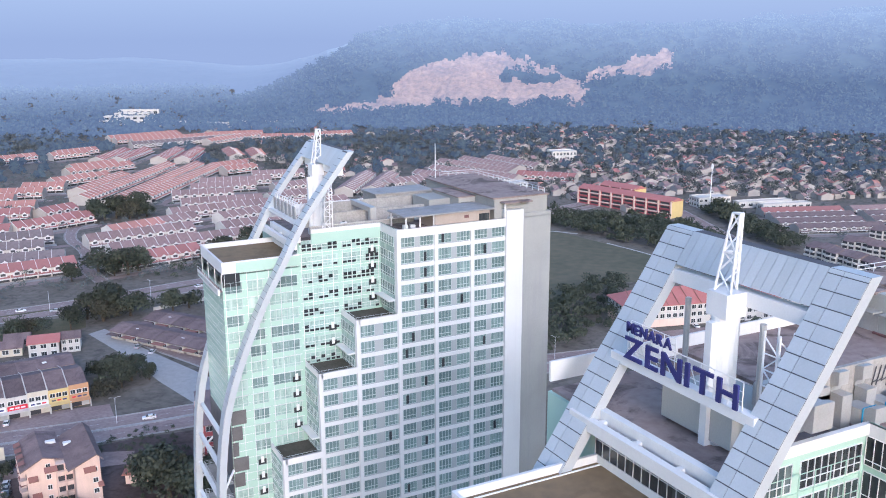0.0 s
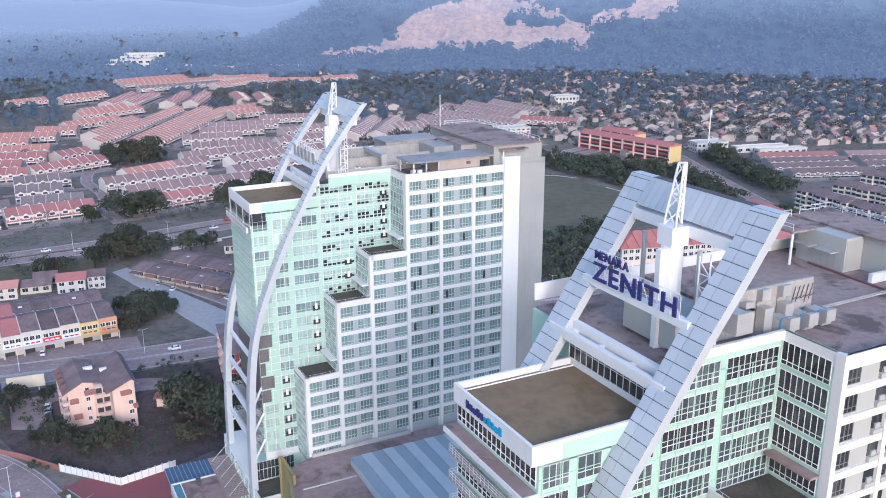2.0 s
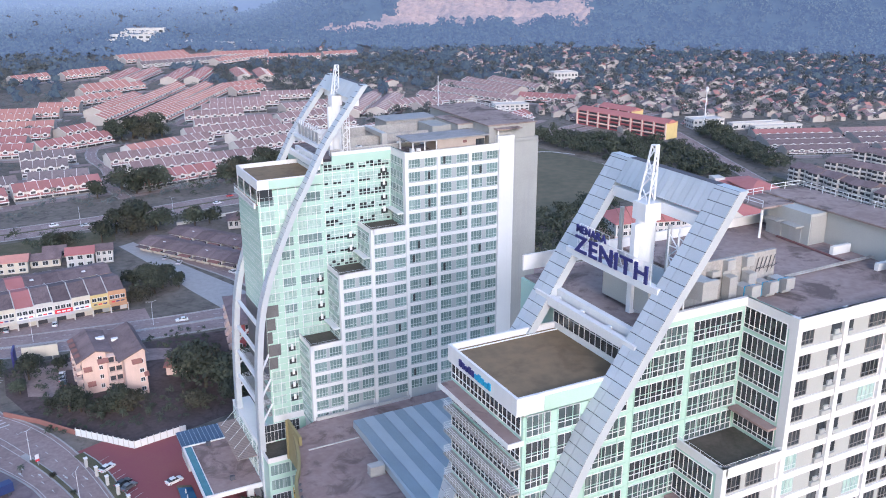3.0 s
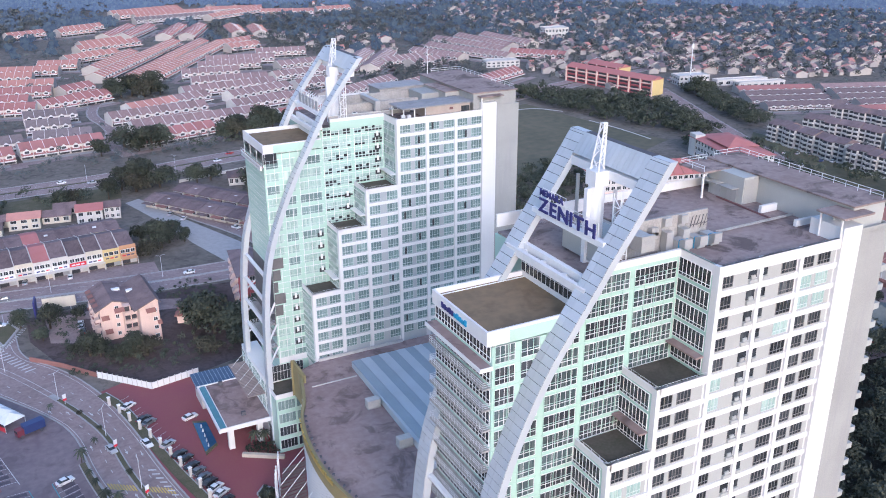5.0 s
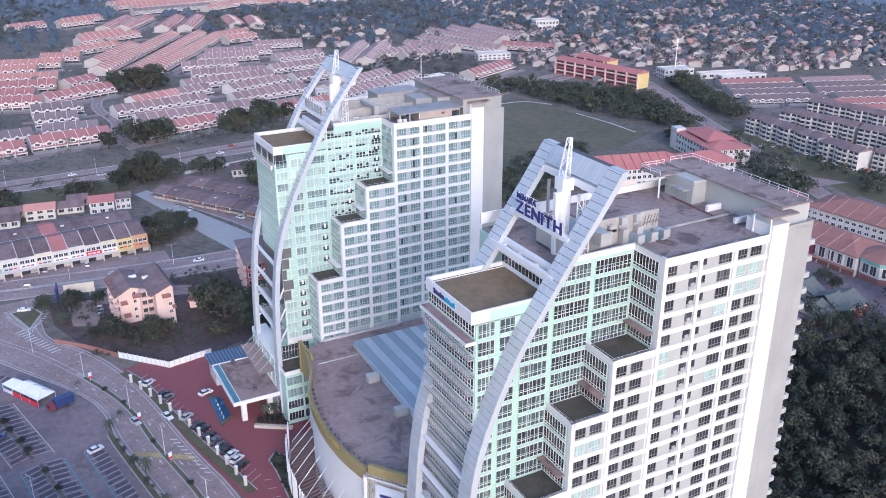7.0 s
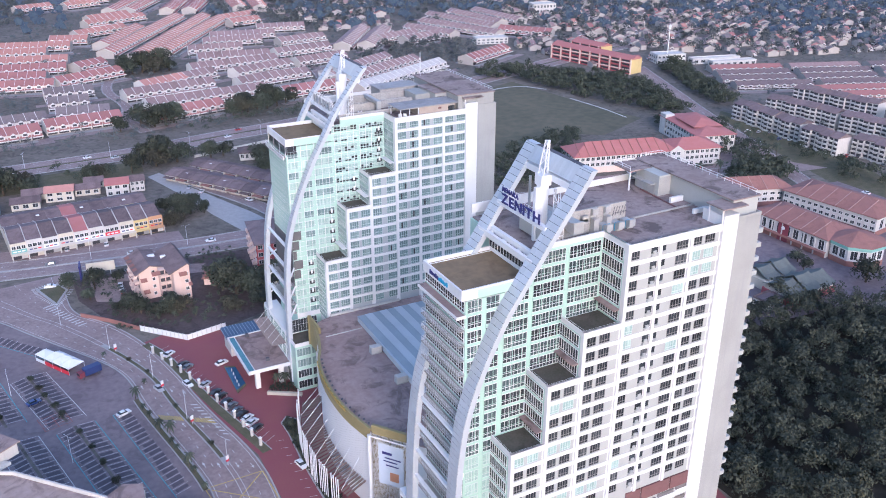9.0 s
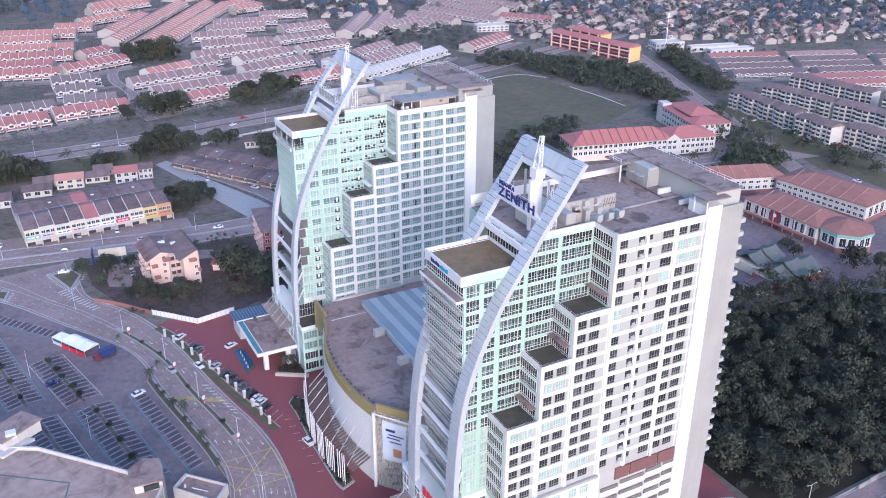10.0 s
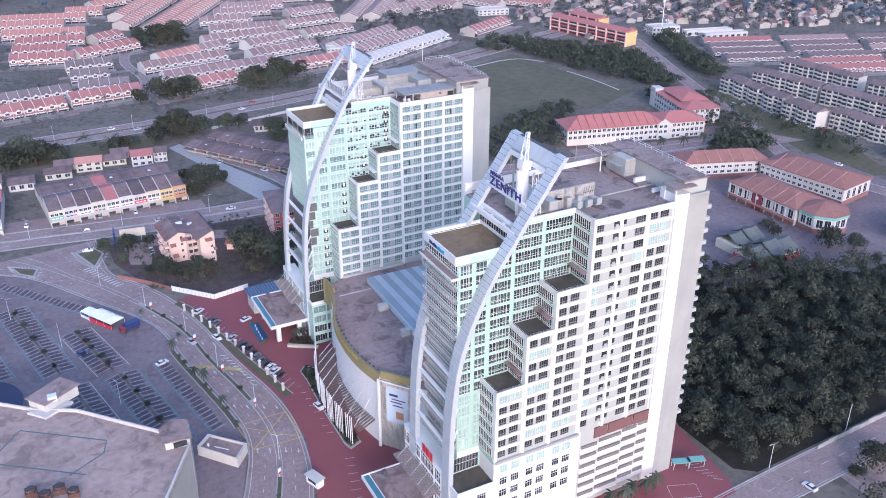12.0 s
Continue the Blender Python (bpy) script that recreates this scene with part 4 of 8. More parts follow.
def trunk_mesh(rs, h, r):
    m = Mesh()
    m.tube((0, 0, -0.2), (0.15, 0.1, h * 0.6), 0.06 * r + 0.1, 7, r2=0.03 * r + 0.06)
    for i in range(5):
        a = i * 1.26 + rs.uniform(0, 0.6)
        z = h * rs.uniform(0.35, 0.58)
        m.tube((0.1, 0.05, z), (math.cos(a) * r * 0.55, math.sin(a) * r * 0.55, z + h * 0.22), 0.03 * r + 0.04, 5, r2=0.03)
    return m


rs = np.random.default_rng(5)
TREES = []
for i in range(7):
    r, h = rs.uniform(2.6, 4.6), rs.uniform(6.5, 10.0)
    v, f = crown_np(rs, r * 1.15, h * 0.50, 1300, 0.40, 10)
    v[:, 2] += h * 0.46
    TREES.append((trunk_mesh(rs, h, r).data("tree", BARK), np_mesh("crown", v, f, LEAF[(0, 1, 0, 1, 2, 0, 1)[i]])))
_tn = [0]


def tree(x, y, s=1.0, k=None, label="leafy broad-crowned green tree", group="trees"):
    k = _tn[0] % 7 if k is None else k
    _tn[0] += 1
    ob = solo("tree", TREES[k][0], None, label, "tree", group=group, at=Matrix.LocRotScale((x, y, 0), Euler((0, 0, _tn[0] * 2.4)), (s, s, s * (0.9 + 0.2 * ((_tn[0] * 37) % 10) / 10))))
    part("crown", TREES[k][1], None, ob)
    return ob


def palm_meshes(rs):
    t = Mesh()
    for i in range(5):
        t.tube((0.05 * i, 0, i * 1.15 - 0.1), (0.05 * (i + 1), 0, (i + 1) * 1.15), 0.17 - i * 0.015, 7, r2=0.16 - i * 0.015)
    fr = Mesh()
    for i in range(16):
        a, lift = i * 2.399, 0.9 - 0.09 * i
        d = Vector((math.cos(a), math.sin(a), 0))
        n = Vector((-d.y, d.x, 0))
        pts = [Vector((0.25, 0, 5.8)) + d * (0.55 * j) + Vector((0, 0, lift * 0.5 * j - 0.11 * j * j)) for j in range(6)]
        for j in range(5):
            w0, w1 = 0.38 * math.sin((j + 0.4) / 5.6 * math.pi) + 0.05, 0.38 * math.sin((j + 1.4) / 5.6 * math.pi) * (j < 4) + 0.03
            for s in (-1, 1):
                fr.face([pts[j], pts[j] + n * s * w0 - Vector((0, 0, w0 * 0.7)), pts[j + 1] + n * s * w1 - Vector((0, 0, w1 * 0.7)), pts[j + 1]])
    return t.data("palm_tree", BARK), fr.data("fronds", LEAF[1])


PALM = palm_meshes(rs)


def palm(x, y, s=1.0, z=0.0):
    ob = solo("palm_tree", PALM[0], None, "slender palm with drooping green fronds", "palm tree", group="palms", at=Matrix.LocRotScale((x, y, z), Euler((0, 0, x * 3.1 + y)), (s, s, s)))
    part("fronds", PALM[1], None, ob)


def woods(name, spots, label, n, leaf, rr=(2.6, 4.6), kind="stuff", lift=(0.75, 1.5)):
    """Woodland that nobody could count: crowns joined into one."""
    V, Fc, base = [], [], 0
    for (x, y, s) in spots:
        r = rs.uniform(*rr) * s
        v, f = crown_np(rs, r, r * 1.05, n, leaf * s, 5)
        v += np.array([x, y, r * rs.uniform(*lift)])
        V.append(v), Fc.append(f + base)
        base += len(v)
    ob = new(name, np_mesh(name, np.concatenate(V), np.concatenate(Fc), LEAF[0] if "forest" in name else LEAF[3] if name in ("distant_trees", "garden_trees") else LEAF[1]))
    return tagged(ob, label, "woods", kind=kind)


def inside(p, poly):
    c = False
    for (x0, y0), (x1, y1) in zip(poly, poly[1:] + poly[:1]):
        if (y0 > p[1]) != (y1 > p[1]) and p[0] < (x1 - x0) * (p[1] - y0) / (y1 - y0) + x0:
            c = not c
    return c


def scatter(poly, gap, jitter=0.45, keep=1.0):
    xs, ys = [p[0] for p in poly], [p[1] for p in poly]
    out = []
    for i in range(int((max(xs) - min(xs)) / gap) + 1):
        for j in range(int((max(ys) - min(ys)) / gap) + 1):
            p = (min(xs) + (i + rs.uniform(-jitter, jitter)) * gap, min(ys) + (j + rs.uniform(-jitter, jitter)) * gap)
            if inside(p, poly) and rs.random() < keep:
                out.append((p[0], p[1], rs.uniform(0.75, 1.25)))
    return out


FOREST = [(50, -98), (50.5, -121), (56, -125.6), (112, -122.6), (200, -119), (330, -110), (296, -40), (222, -66), (196, -58), (166, -36), (140, -30), (124, -14), (92, 2), (66, -20), (58, -76)]
# A darker ground sheet below the crowns.
solo("forest_floor", Mesh().face([(x, y, 0.045) for x, y in FOREST]), mat("dark_forest_ground", (0.035, 0.032, 0.026), 1.0, var=0.4, scale=0.3, fine=2.0, bump=0.3), "dark ground under trees", "ground", "structure")
woods("forest", scatter(FOREST, 4.4), "dense dark green forest beside a service road", 240, 0.44, (2.0, 4.4), lift=(0.5, 2.2))
low_wall = thing("boundary_wall", 0, 0, 0, "low grey block wall between forest and service road", "wall")
for i in range(8):
    part("wall_panel", Mesh().box(0, 4.6, -0.15, 0.15, 0, 1.5 + 0.3 * (i % 2)), CONC, low_wall, at=pose(80 + 4.8 * i, -126.3 + 0.28 * i, 0, 0, 0, 3.3))
woods("treeline", [(x, y, s * 1.05) for x, y, s in scatter([(236, 345), (256, 338), (272, 262), (290, 200), (312, 204), (332, 262), (330, 300), (300, 336), (270, 366), (240, 372)], 5.6) + scatter([(336, 204), (354, 200), (380, 258), (402, 318), (384, 322), (356, 262)], 5.0) + scatter([(262, 112), (288, 108), (306, 178), (300, 200), (276, 196)], 6.5, keep=0.8)]
      + scatter([(118, 120), (170, 140), (172, 150), (214, 192), (206, 198), (150, 176), (112, 152)], 6)
      + scatter([(286, 40), (302, 40), (318, 110), (300, 104)], 7, keep=0.7) + scatter([(250, 72), (270, 72), (284, 100), (262, 108), (228, 86), (206, 76)], 4.2),
      "dark green belt of trees round a field", 150, 0.62)
# ---- single trees and small groves near the towers ----
for x, y, s in [(-73.5, 80.5, 0.8), (-70.5, 78.5, 0.75), (-65, 74.5, 0.8), (-61, 73, 0.9), (-57, 72.5, 0.85), (-78, 84, 0.45), (-38, 84, 1.2), (-34, 78, 1.35), (-29, 74, 1.3), (-33, 90, 1.2), (-24, 68, 1.0), (-40, 66, 0.7),
                (-28, 62, 0.9), (-20, 80, 1.2), (-83, 108, 0.8), (-86, 99, 0.6), (-74, 112, 0.6), (-92, 113, 0.7),
                (-40, 162, 0.8), (-34, 167, 0.95), (-30, 172, 1.1), (-36, 175, 1.0), (-27, 180, 0.9), (-40, 182, 0.85), (-24, 170, 0.7),
                (-100, 246, 1.3), (-108, 240, 1.4), (-116, 248, 1.5), (-122, 238, 1.4), (-96, 236, 1.1), (-128, 250, 1.5), (-112, 258, 1.2),
                (-30, 252, 1.4), (-24, 258, 1.5), (-18, 254, 1.3), (-36, 258, 1.2), (0, 250, 1.2), (8, 254, 1.1), (-66, 244, 0.9), (-60, 250, 0.9), (-44, 246, 1.0),
                (26, 232, 1.2), (34, 226, 1.2), (20, 212, 1.1), (40, 215, 1.3), (52, 224, 1.3), (62, 206, 1.4), (72, 220, 1.3),
                (-22, 338, 1.5), (-8, 330, 1.6), (-2, 336, 1.5), (-15, 331, 1.2), (-36, 330, 1.2), (42, 336, 1.5), (48, 340, 1.4), (54, 338, 1.5), (62, 342, 1.5), (70, 345, 1.5), (78, 350, 1.5), (36, 333, 1.3),
                (16, 488, 1.6), (8, 494, 1.7), (0, 492, 1.5), (22, 498, 1.6), (10, 504, 1.5), (28, 490, 1.5), (-6, 500, 1.4),
                (160, -34, 0.9), (182, -10, 0.7), (186, -3, 0.7), (195, -30, 1.2), (204, -36, 1.1), (150, 16, 0.8), (236, -36, 1.2), (246, -30, 1.2), (230, -42, 1.1), (252, -42, 1.2),
                (88, -139.5, 0.9), (94, -141, 1.0), (80, -140, 0.7), (120, -142, 1.0)]:
    tree(x, y, s * (1.35 if y > 60 else 1.1))
for x, y, s in [(8, -117.5, 0.9), (12, -118.5, 1.0), (16, -117, 0.9), (20, -118.2, 1.0), (24, -117.4, 0.9), (-77.6, -4, 0.75), (-79, 27, 0.4), (-88, 51, 0.4),
                (212, 104, 1.2), (226, 101, 1.2), (240, 100, 1.2), (255, 99, 1.1), (290, 120, 1.2), (296, 134, 1.2), (300, 148, 1.2), (292, 108, 1.2), (306, 164, 1.2), (-24, 262, 1.5), (-14, 262, 1.2),
                (-66, 70, 0.5), (-60, 69, 0.5), (-53, 66.5, 0.5)]:
    palm(x, y, s)

# scrub on the plot round the flats
sb_ = scatter([(-80, 68), (-74, 63.5), (-46, 60), (-26, 62), (-16, 72), (-8, 120), (-36, 124), (-84, 114)], 3.0, 0.5, 0.75)
sb_ = [(x, y, s) for x, y, s in sb_ if not (-74 < x < -42 and 78 < y < 114) and not (-46 < x < -34 and 86 < y < 100) and not (-24 < x < -6 and 88 < y < 122)]
woods("scrub", [(x, y, s * 0.34) for x, y, s in sb_], "brown-green scrub on a rough plot", 60, 0.75, (2.0, 4.6))
woods("roadside_forest", scatter([(-60, -155), (20, -147), (60, -143), (130, -141), (130, -150), (20, -160)], 7.0, 0.5, 0.35), "dark bushes beside a service road", 120, 0.5, (2.0, 3.6))
pk_ = solo("parking_strip", Mesh().face([(76, -146, 0.03), (200, -141, 0.03), (200, -131, 0.03), (76, -137, 0.03)][::-1]), ASPH, "asphalt parking strip beside a service road", "parking", "structure")
pl_ = Mesh()
for i in range(30):
    strip(pl_, [Vector((78 + i * 2.6, -137.6 + i * 0.11)), Vector((79 + i * 2.6, -142.4 + i * 0.11))], -0.07, 0.07, 0.07)
part("bay_line", pl_, LINEW, pk_, "white bay lines")

rd_ = scatter([(-175, 240), (-40, 242), (-30, 262), (-120, 264), (-175, 260)], 8.5, 0.5, 0.55) + scatter([(-46, 164), (-26, 164), (-24, 190), (-46, 196)], 8.5, 0.5, 0.6) + scatter([(44, 150), (98, 142), (98, 282), (64, 262), (46, 200)], 8.5, 0.5, 0.6) + scatter([(-20, 302), (90, 318), (100, 332), (-20, 322)], 8, 0.5, 0.5)
woods("roadside_trees", [(x, y, s * 0.85) for x, y, s in rd_], "dark green trees along a dual carriageway", 110, 0.6, (2.4, 4.8))

# ---- houses ----
TILE = {k: mat(k + "_roof_tiles", c, 0.85, var=0.25, scale=0.4, fine=5, bump=0.25, obvar=0.12, tint=t) for k, c, t in (
    ("orange", (0.50, 0.245, 0.205), (0.42, 0.215, 0.185)), ("red", (0.375, 0.165, 0.155), (0.315, 0.155, 0.15)),
    ("brown", (0.235, 0.155, 0.15), (0.31, 0.22, 0.213)), ("umber", (0.155, 0.115, 0.12), (0.225, 0.17, 0.172)), ("grey", (0.22, 0.18, 0.18), (0.16, 0.13, 0.135)), ("pale", (0.50, 0.48, 0.47), (0.40, 0.38, 0.38)))}
HWALL = mat("cream_house_wall", (0.62, 0.58, 0.55), 0.85, var=0.15, scale=0.3, bump=0.05, obvar=0.12)
# Far houses take a darker cream than the near ones.
FARW = mat("darker_cream_wall", (0.44, 0.40, 0.375), 0.85, var=0.2, scale=0.1, bump=0.0)
# Near-black sheets carry the shade inside porches, shopfronts, balconies and other openings.
DARKW = mat("opening_shade_fill", (0.05, 0.05, 0.06), 0.5, bump=0.0)
FIN = mat("white_party_wall", (0.68, 0.66, 0.65), 0.8, var=0.12, bump=0.0)
_house = {}


def house_parts(tile):
    """A terraced house, 6.6 m wide: walls, tiled roof, porch, party-wall fin, openings. Front to -y."""
    w, d, h = 6.6, 15.0, 5.6
    wall = Mesh().box(0, w, -d / 2, d / 2, 0, h)
    wall.face([(0, -d / 2, h), (0, d / 2, h), (0, 0, h + 2.7)]).face([(w, -d / 2, h), (w, 0, h + 2.7), (w, d / 2, h)])
    roof = Mesh()
    for s in (-1, 1):
        e = s * (d / 2 + 0.7)
        a = [(0.0, e, h - 0.25), (w, e, h - 0.25), (w, 0, h + 2.9), (0.0, 0, h + 2.9)]
        roof.face(a if s < 0 else a[::-1])
        roof.face([(0, e, h - 0.45), (w, e, h - 0.45), (w, e, h - 0.25), (0, e, h - 0.25)])
    porch = Mesh()
    porch.face([(0.2, -d / 2 - 3.2, 2.7), (w - 0.2, -d / 2 - 3.2, 2.7), (w - 0.2, -d / 2 + 0.1, 3.6), (0.2, -d / 2 + 0.1, 3.6)])
    gable = Mesh()
    gx = w * 0.5
    for s in (-1, 1):
        a = [(gx, -d / 2 - 1.35, h + 0.9), (gx + s * 1.9, -d / 2 - 1.35, h - 0.5), (gx + s * 1.9, -d / 2 + 2.0, h - 0.3), (gx, -d / 2 + 3.2, h + 0.9)]
        gable.face(a if s < 0 else a[::-1])
    gw = Mesh().face([(gx - 1.7, -d / 2 - 1.3, h - 0.5), (gx + 1.7, -d / 2 - 1.3, h - 0.5), (gx, -d / 2 - 1.3, h + 0.75)])
    gw.box(gx - 1.9, gx + 1.9, -d / 2 - 1.3, -d / 2, 3.2, h - 0.5).box(0.2, w - 0.2, -d / 2 - 3.35, -d / 2 - 3.2, 2.2, 2.85)
    fin = Mesh().face([(-0.12, -d / 2 - 0.9, h - 0.1), (0.12, -d / 2 - 0.9, h - 0.1), (0.12, 0, h + 3.15), (-0.12, 0, h + 3.15)])
    fin.face([(-0.12, 0, h + 3.15), (0.12, 0, h + 3.15), (0.12, d / 2 + 0.8, h - 0.1), (-0.12, d / 2 + 0.8, h - 0.1)])
    fin.face([(-0.12, -d / 2 - 0.9, h - 0.4), (-0.12, -d / 2 - 0.9, h - 0.1), (-0.12, 0, h + 3.15), (-0.12, 0, h + 2.8)])
    win = Mesh().box(gx - 1.2, gx + 1.2, -d / 2 - 1.36, -d / 2 - 1.3, 3.7, 5.0)
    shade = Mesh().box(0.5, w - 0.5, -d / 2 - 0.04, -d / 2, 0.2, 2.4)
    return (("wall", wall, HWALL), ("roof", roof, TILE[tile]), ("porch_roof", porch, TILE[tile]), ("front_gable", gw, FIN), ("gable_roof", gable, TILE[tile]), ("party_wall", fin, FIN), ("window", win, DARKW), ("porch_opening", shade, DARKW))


def house(tile, m):
    if tile not in _house:
        root = new("terraced_house")
        tagged(root, {"orange": "orange-roofed cream terraced house in a row", "red": "red-roofed cream terraced house in a row", "brown": "brown-roofed cream terraced house in a row", "grey": "grey-roofed cream terraced house in a row"}[tile], "house", "terraced houses")
        for n, me, mt in house_parts(tile):
            part(n, me, mt, root)
        root.matrix_basis = m
        _house[tile] = root
        return
    copy_thing(_house[tile], m)


_far = {}


def far_house(tile, m, size=1.0):
    """Gathers a far house; the far ones are joined into one piece of stuff for each tile."""
    if tile not in _far:
        _far[tile] = (Mesh(), {})
    big, _ = _far[tile]
    m = m @ Matrix.Diagonal((*size, 1) if isinstance(size, tuple) else (size, size, size, 1))
    for k, (n, me, mt) in enumerate(house_parts(tile)):
        if n == "party_wall" and size != 1.0:
            continue
        base = len(big.v)
        big.v += [tuple(m @ Vector(p)) for p in me.v]
        big.f += [tuple(base + i for i in f) for f in me.f]
        big.m += [k] * len(me.f)


def terrace(x0, y0, x1, y1, tile, face=-1, far=False):
    """Houses side by side along the ridge from (x0, y0) to (x1, y1)."""
    a, b = Vector((x0, y0)), Vector((x1, y1))
    n = max(1, round((b - a).length / 6.6))
    ang = math.degrees(math.atan2(b.y - a.y, b.x - a.x))
    t = (b - a).normalized()
    for i in range(n):
        p = a + t * 6.6 * (i if face < 0 else i + 1)
        m = pose(p.x, p.y, 0, 0, 0, ang if face < 0 else ang + 180)
        if far:
            far_house(tile, m, 1.0 if far == 1 else (1.0, 0.82, 0.66))
        else:
            house(tile, m)


ROWS = [("red", -18, 344, 36, 356, 0), ("brown", -12, 375, 72, 385, 0), ("brown", -21, 408, 45, 419, 0), ("orange", -6, 430, 28, 443, 0), ("brown", 28, 443, 52, 452, 0), ("red", 80, 366, 128, 372, 0),
        ("brown", 40, 472, 115, 479, 0), ("brown", 66, 440, 118, 458, 0), ("brown", 122, 457, 168, 466, 0), ("brown", 55, 507, 114, 500, 0), ("brown", 56, 546, 103, 539, 0), ("brown", 118, 500, 172, 508, 0), ("pale", 132, 354, 224, 402, 1), ("brown", 126, 378, 212, 424, 1), ("brown", 128, 404, 196, 444, 1), ("red", 250, 402, 300, 428, 1), ("brown", 60, 408, 118, 420, 0),
        ("red", -78, 350, -35, 354, 0), ("grey", -68, 376, -33, 372, 0), ("grey", -70, 408, -42, 406, 0), ("red", -140, 336, -84, 344, 0), ("grey", -140, 366, -76, 372, 0), ("grey", -70, 436, -36, 436, 0),
        ("red", -59, 470, -11, 490, 0), ("red", -104, 476, -62, 466, 0), ("brown", 89, 600, 150, 588, 1), ("brown", 76, 575, 128, 566, 1), ("brown", 136, 545, 180, 552, 1),
        ("red", -96, 532, -46, 522, 1), ("red", -100, 504, -60, 494, 1), ("red", -40, 516, -16, 530, 1), ("orange", -100, 632, -28, 611, 1), ("orange", -110, 604, -50, 590, 1), ("orange", -104, 566, -42, 552, 1),
        ("orange", -22, 662, 24, 684, 1), ("orange", -44, 645, -10, 634, 1), ("orange", -10, 560, 86, 725, 1), ("orange", 10, 536, 110, 712, 1), ("orange", 34, 548, 122, 692, 1), ("orange", -8, 598, 36, 676, 1), ("orange", -6, 718, 52, 743, 1), ("orange", 0, 745, 44, 764, 1),
        ("brown", 180, 500, 230, 574, 1), ("brown", 200, 494, 250, 566, 1), ("brown", 222, 516, 268, 531, 1), ("brown", 240, 500, 276, 512, 1), ("orange", 124, 662, 158, 672, 1), ("orange", 120, 690, 160, 706, 1), ("orange", 160, 750, 168, 815, 1), ("orange", 180, 740, 190, 800, 1), ("brown", 140, 622, 186, 612, 1),
        ("brown", 384, 618, 392, 536, 1), ("brown", 356, 622, 368, 536, 1), ("brown", 327, 616, 350, 520, 1), ("brown", 300, 580, 334, 490, 1), ("red", 349, 510, 384, 468, 1), ("brown", 274, 560, 296, 506, 1),
        ("red", 28, 790, 66, 866, 1), ("red", 47, 784, 86, 858, 1), ("red", 84, 766, 118, 845, 1), ("red", 106, 757, 138, 834, 1), ("orange", -3, 868, 36, 886, 1), ("orange", -60, 845, -22, 860, 1), ("orange", -10, 850, 24, 864, 1),
        ("orange", 66, 1000, 154, 1028, 1), ("orange", 86, 950, 202, 980, 1), ("orange", 70, 972, 150, 996, 1), ("grey", 80, 915, 180, 932, 1), ("orange", 164, 905, 240, 955, 1), ("orange", 238, 930, 300, 905, 1), ("orange", 306, 919, 354, 919, 1), ("orange", 180, 985, 250, 975, 1)]


def near_rows(x, y, gap):
    """Whether a spot lies within gap metres of a row's ridge."""
    p = Vector((x, y))
    for _, x0, y0, x1, y1, _f in ROWS:
        a, b = Vector((x0, y0)), Vector((x1, y1))
        t = max(0.0, min(1.0, (p - a).dot(b - a) / (b - a).length_squared))
        if (a.lerp(b, t) - p).length < gap:
            return True
    return False


# the low brown terraces beyond the walk-up flats, street after street
t_, n_ = Vector((0.934, -0.357)), Vector((0.357, 0.934))
kr = random.Random(11)
for k in range(13):
    c_ = Vector((396, 58)) + n_ * (18.5 * k) + t_ * kr.uniform(0, 10)
    if k == 6:
        continue
    x_ = 0.0
    for j in range(4):
        ln_ = kr.uniform(52, 74)
        s_ = 26 if k < 7 else -28 if k < 9 else -78
        a_, b_ = c_ + t_ * (x_ + s_), c_ + t_ * (x_ + ln_ + s_)
        ROWS.append(("red" if kr.random() < 0.12 else "brown" if kr.random() < 0.25 else "umber", a_.x, a_.y, b_.x, b_.y, 2))
        x_ += ln_ + 10
lane, yard = Mesh(), Mesh()
for tile, x0, y0, x1, y1, fr in ROWS:
    t_ = (Vector((x1, y1)) - Vector((x0, y0))).normalized() * 7
    ln_ = [Vector((x0, y0)) - t_, Vector((x1, y1)) + t_]
    k = 0.8 if fr == 2 else 1.0
    strip(lane, ln_, -20.0 * k, -13.5 * k, 0.035)
    strip(yard, [ln_[0] + t_, ln_[1] - t_], -13.5 * k, -7.0 * k, 0.025)
    strip(yard, [ln_[0] + t_, ln_[1] - t_], 7.0 * k, 10.5 * k, 0.025)
lanes = solo("residential_lane", lane, ASPH, "worn asphalt lanes between terraced houses", "road", "structure")
part("yard", yard, KERB, lanes, "pale concrete front yards")
for tile, x0, y0, x1, y1, fr in ROWS:
    terrace(x0, y0, x1, y1, tile, -1, fr)

# scattered houses among trees, out to the foot of the hill
HOMES = [(300, 400), (336, 400), (380, 420), (470, 320), (640, 250), (900, 300), (960, 560), (760, 820), (560, 960), (420, 900), (420, 700), (400, 560)]
tl_ = ["brown", "grey", "umber", "brown", "umber", "red", "brown", "orange"]
spots = scatter(HOMES, 13.5, 0.42, 0.66) + scatter([(330, 330), (420, 340), (400, 420), (350, 420)], 17, 0.4, 0.7) + scatter([(640, 250), (640, 40), (800, 60), (900, 300)], 14, 0.4, 0.85) + scatter([(-300, 380), (-150, 390), (-120, 560), (-320, 560)], 20, 0.4, 0.6) + scatter([(170, 860), (420, 860), (440, 1080), (60, 1120), (250, 1000)], 30, 0.4, 0.5) + scatter([(190, 590), (290, 590), (330, 700), (300, 850), (190, 720)], 18, 0.4, 0.6)
spots = [q for q in spots if not near_rows(q[0], q[1], 17)]
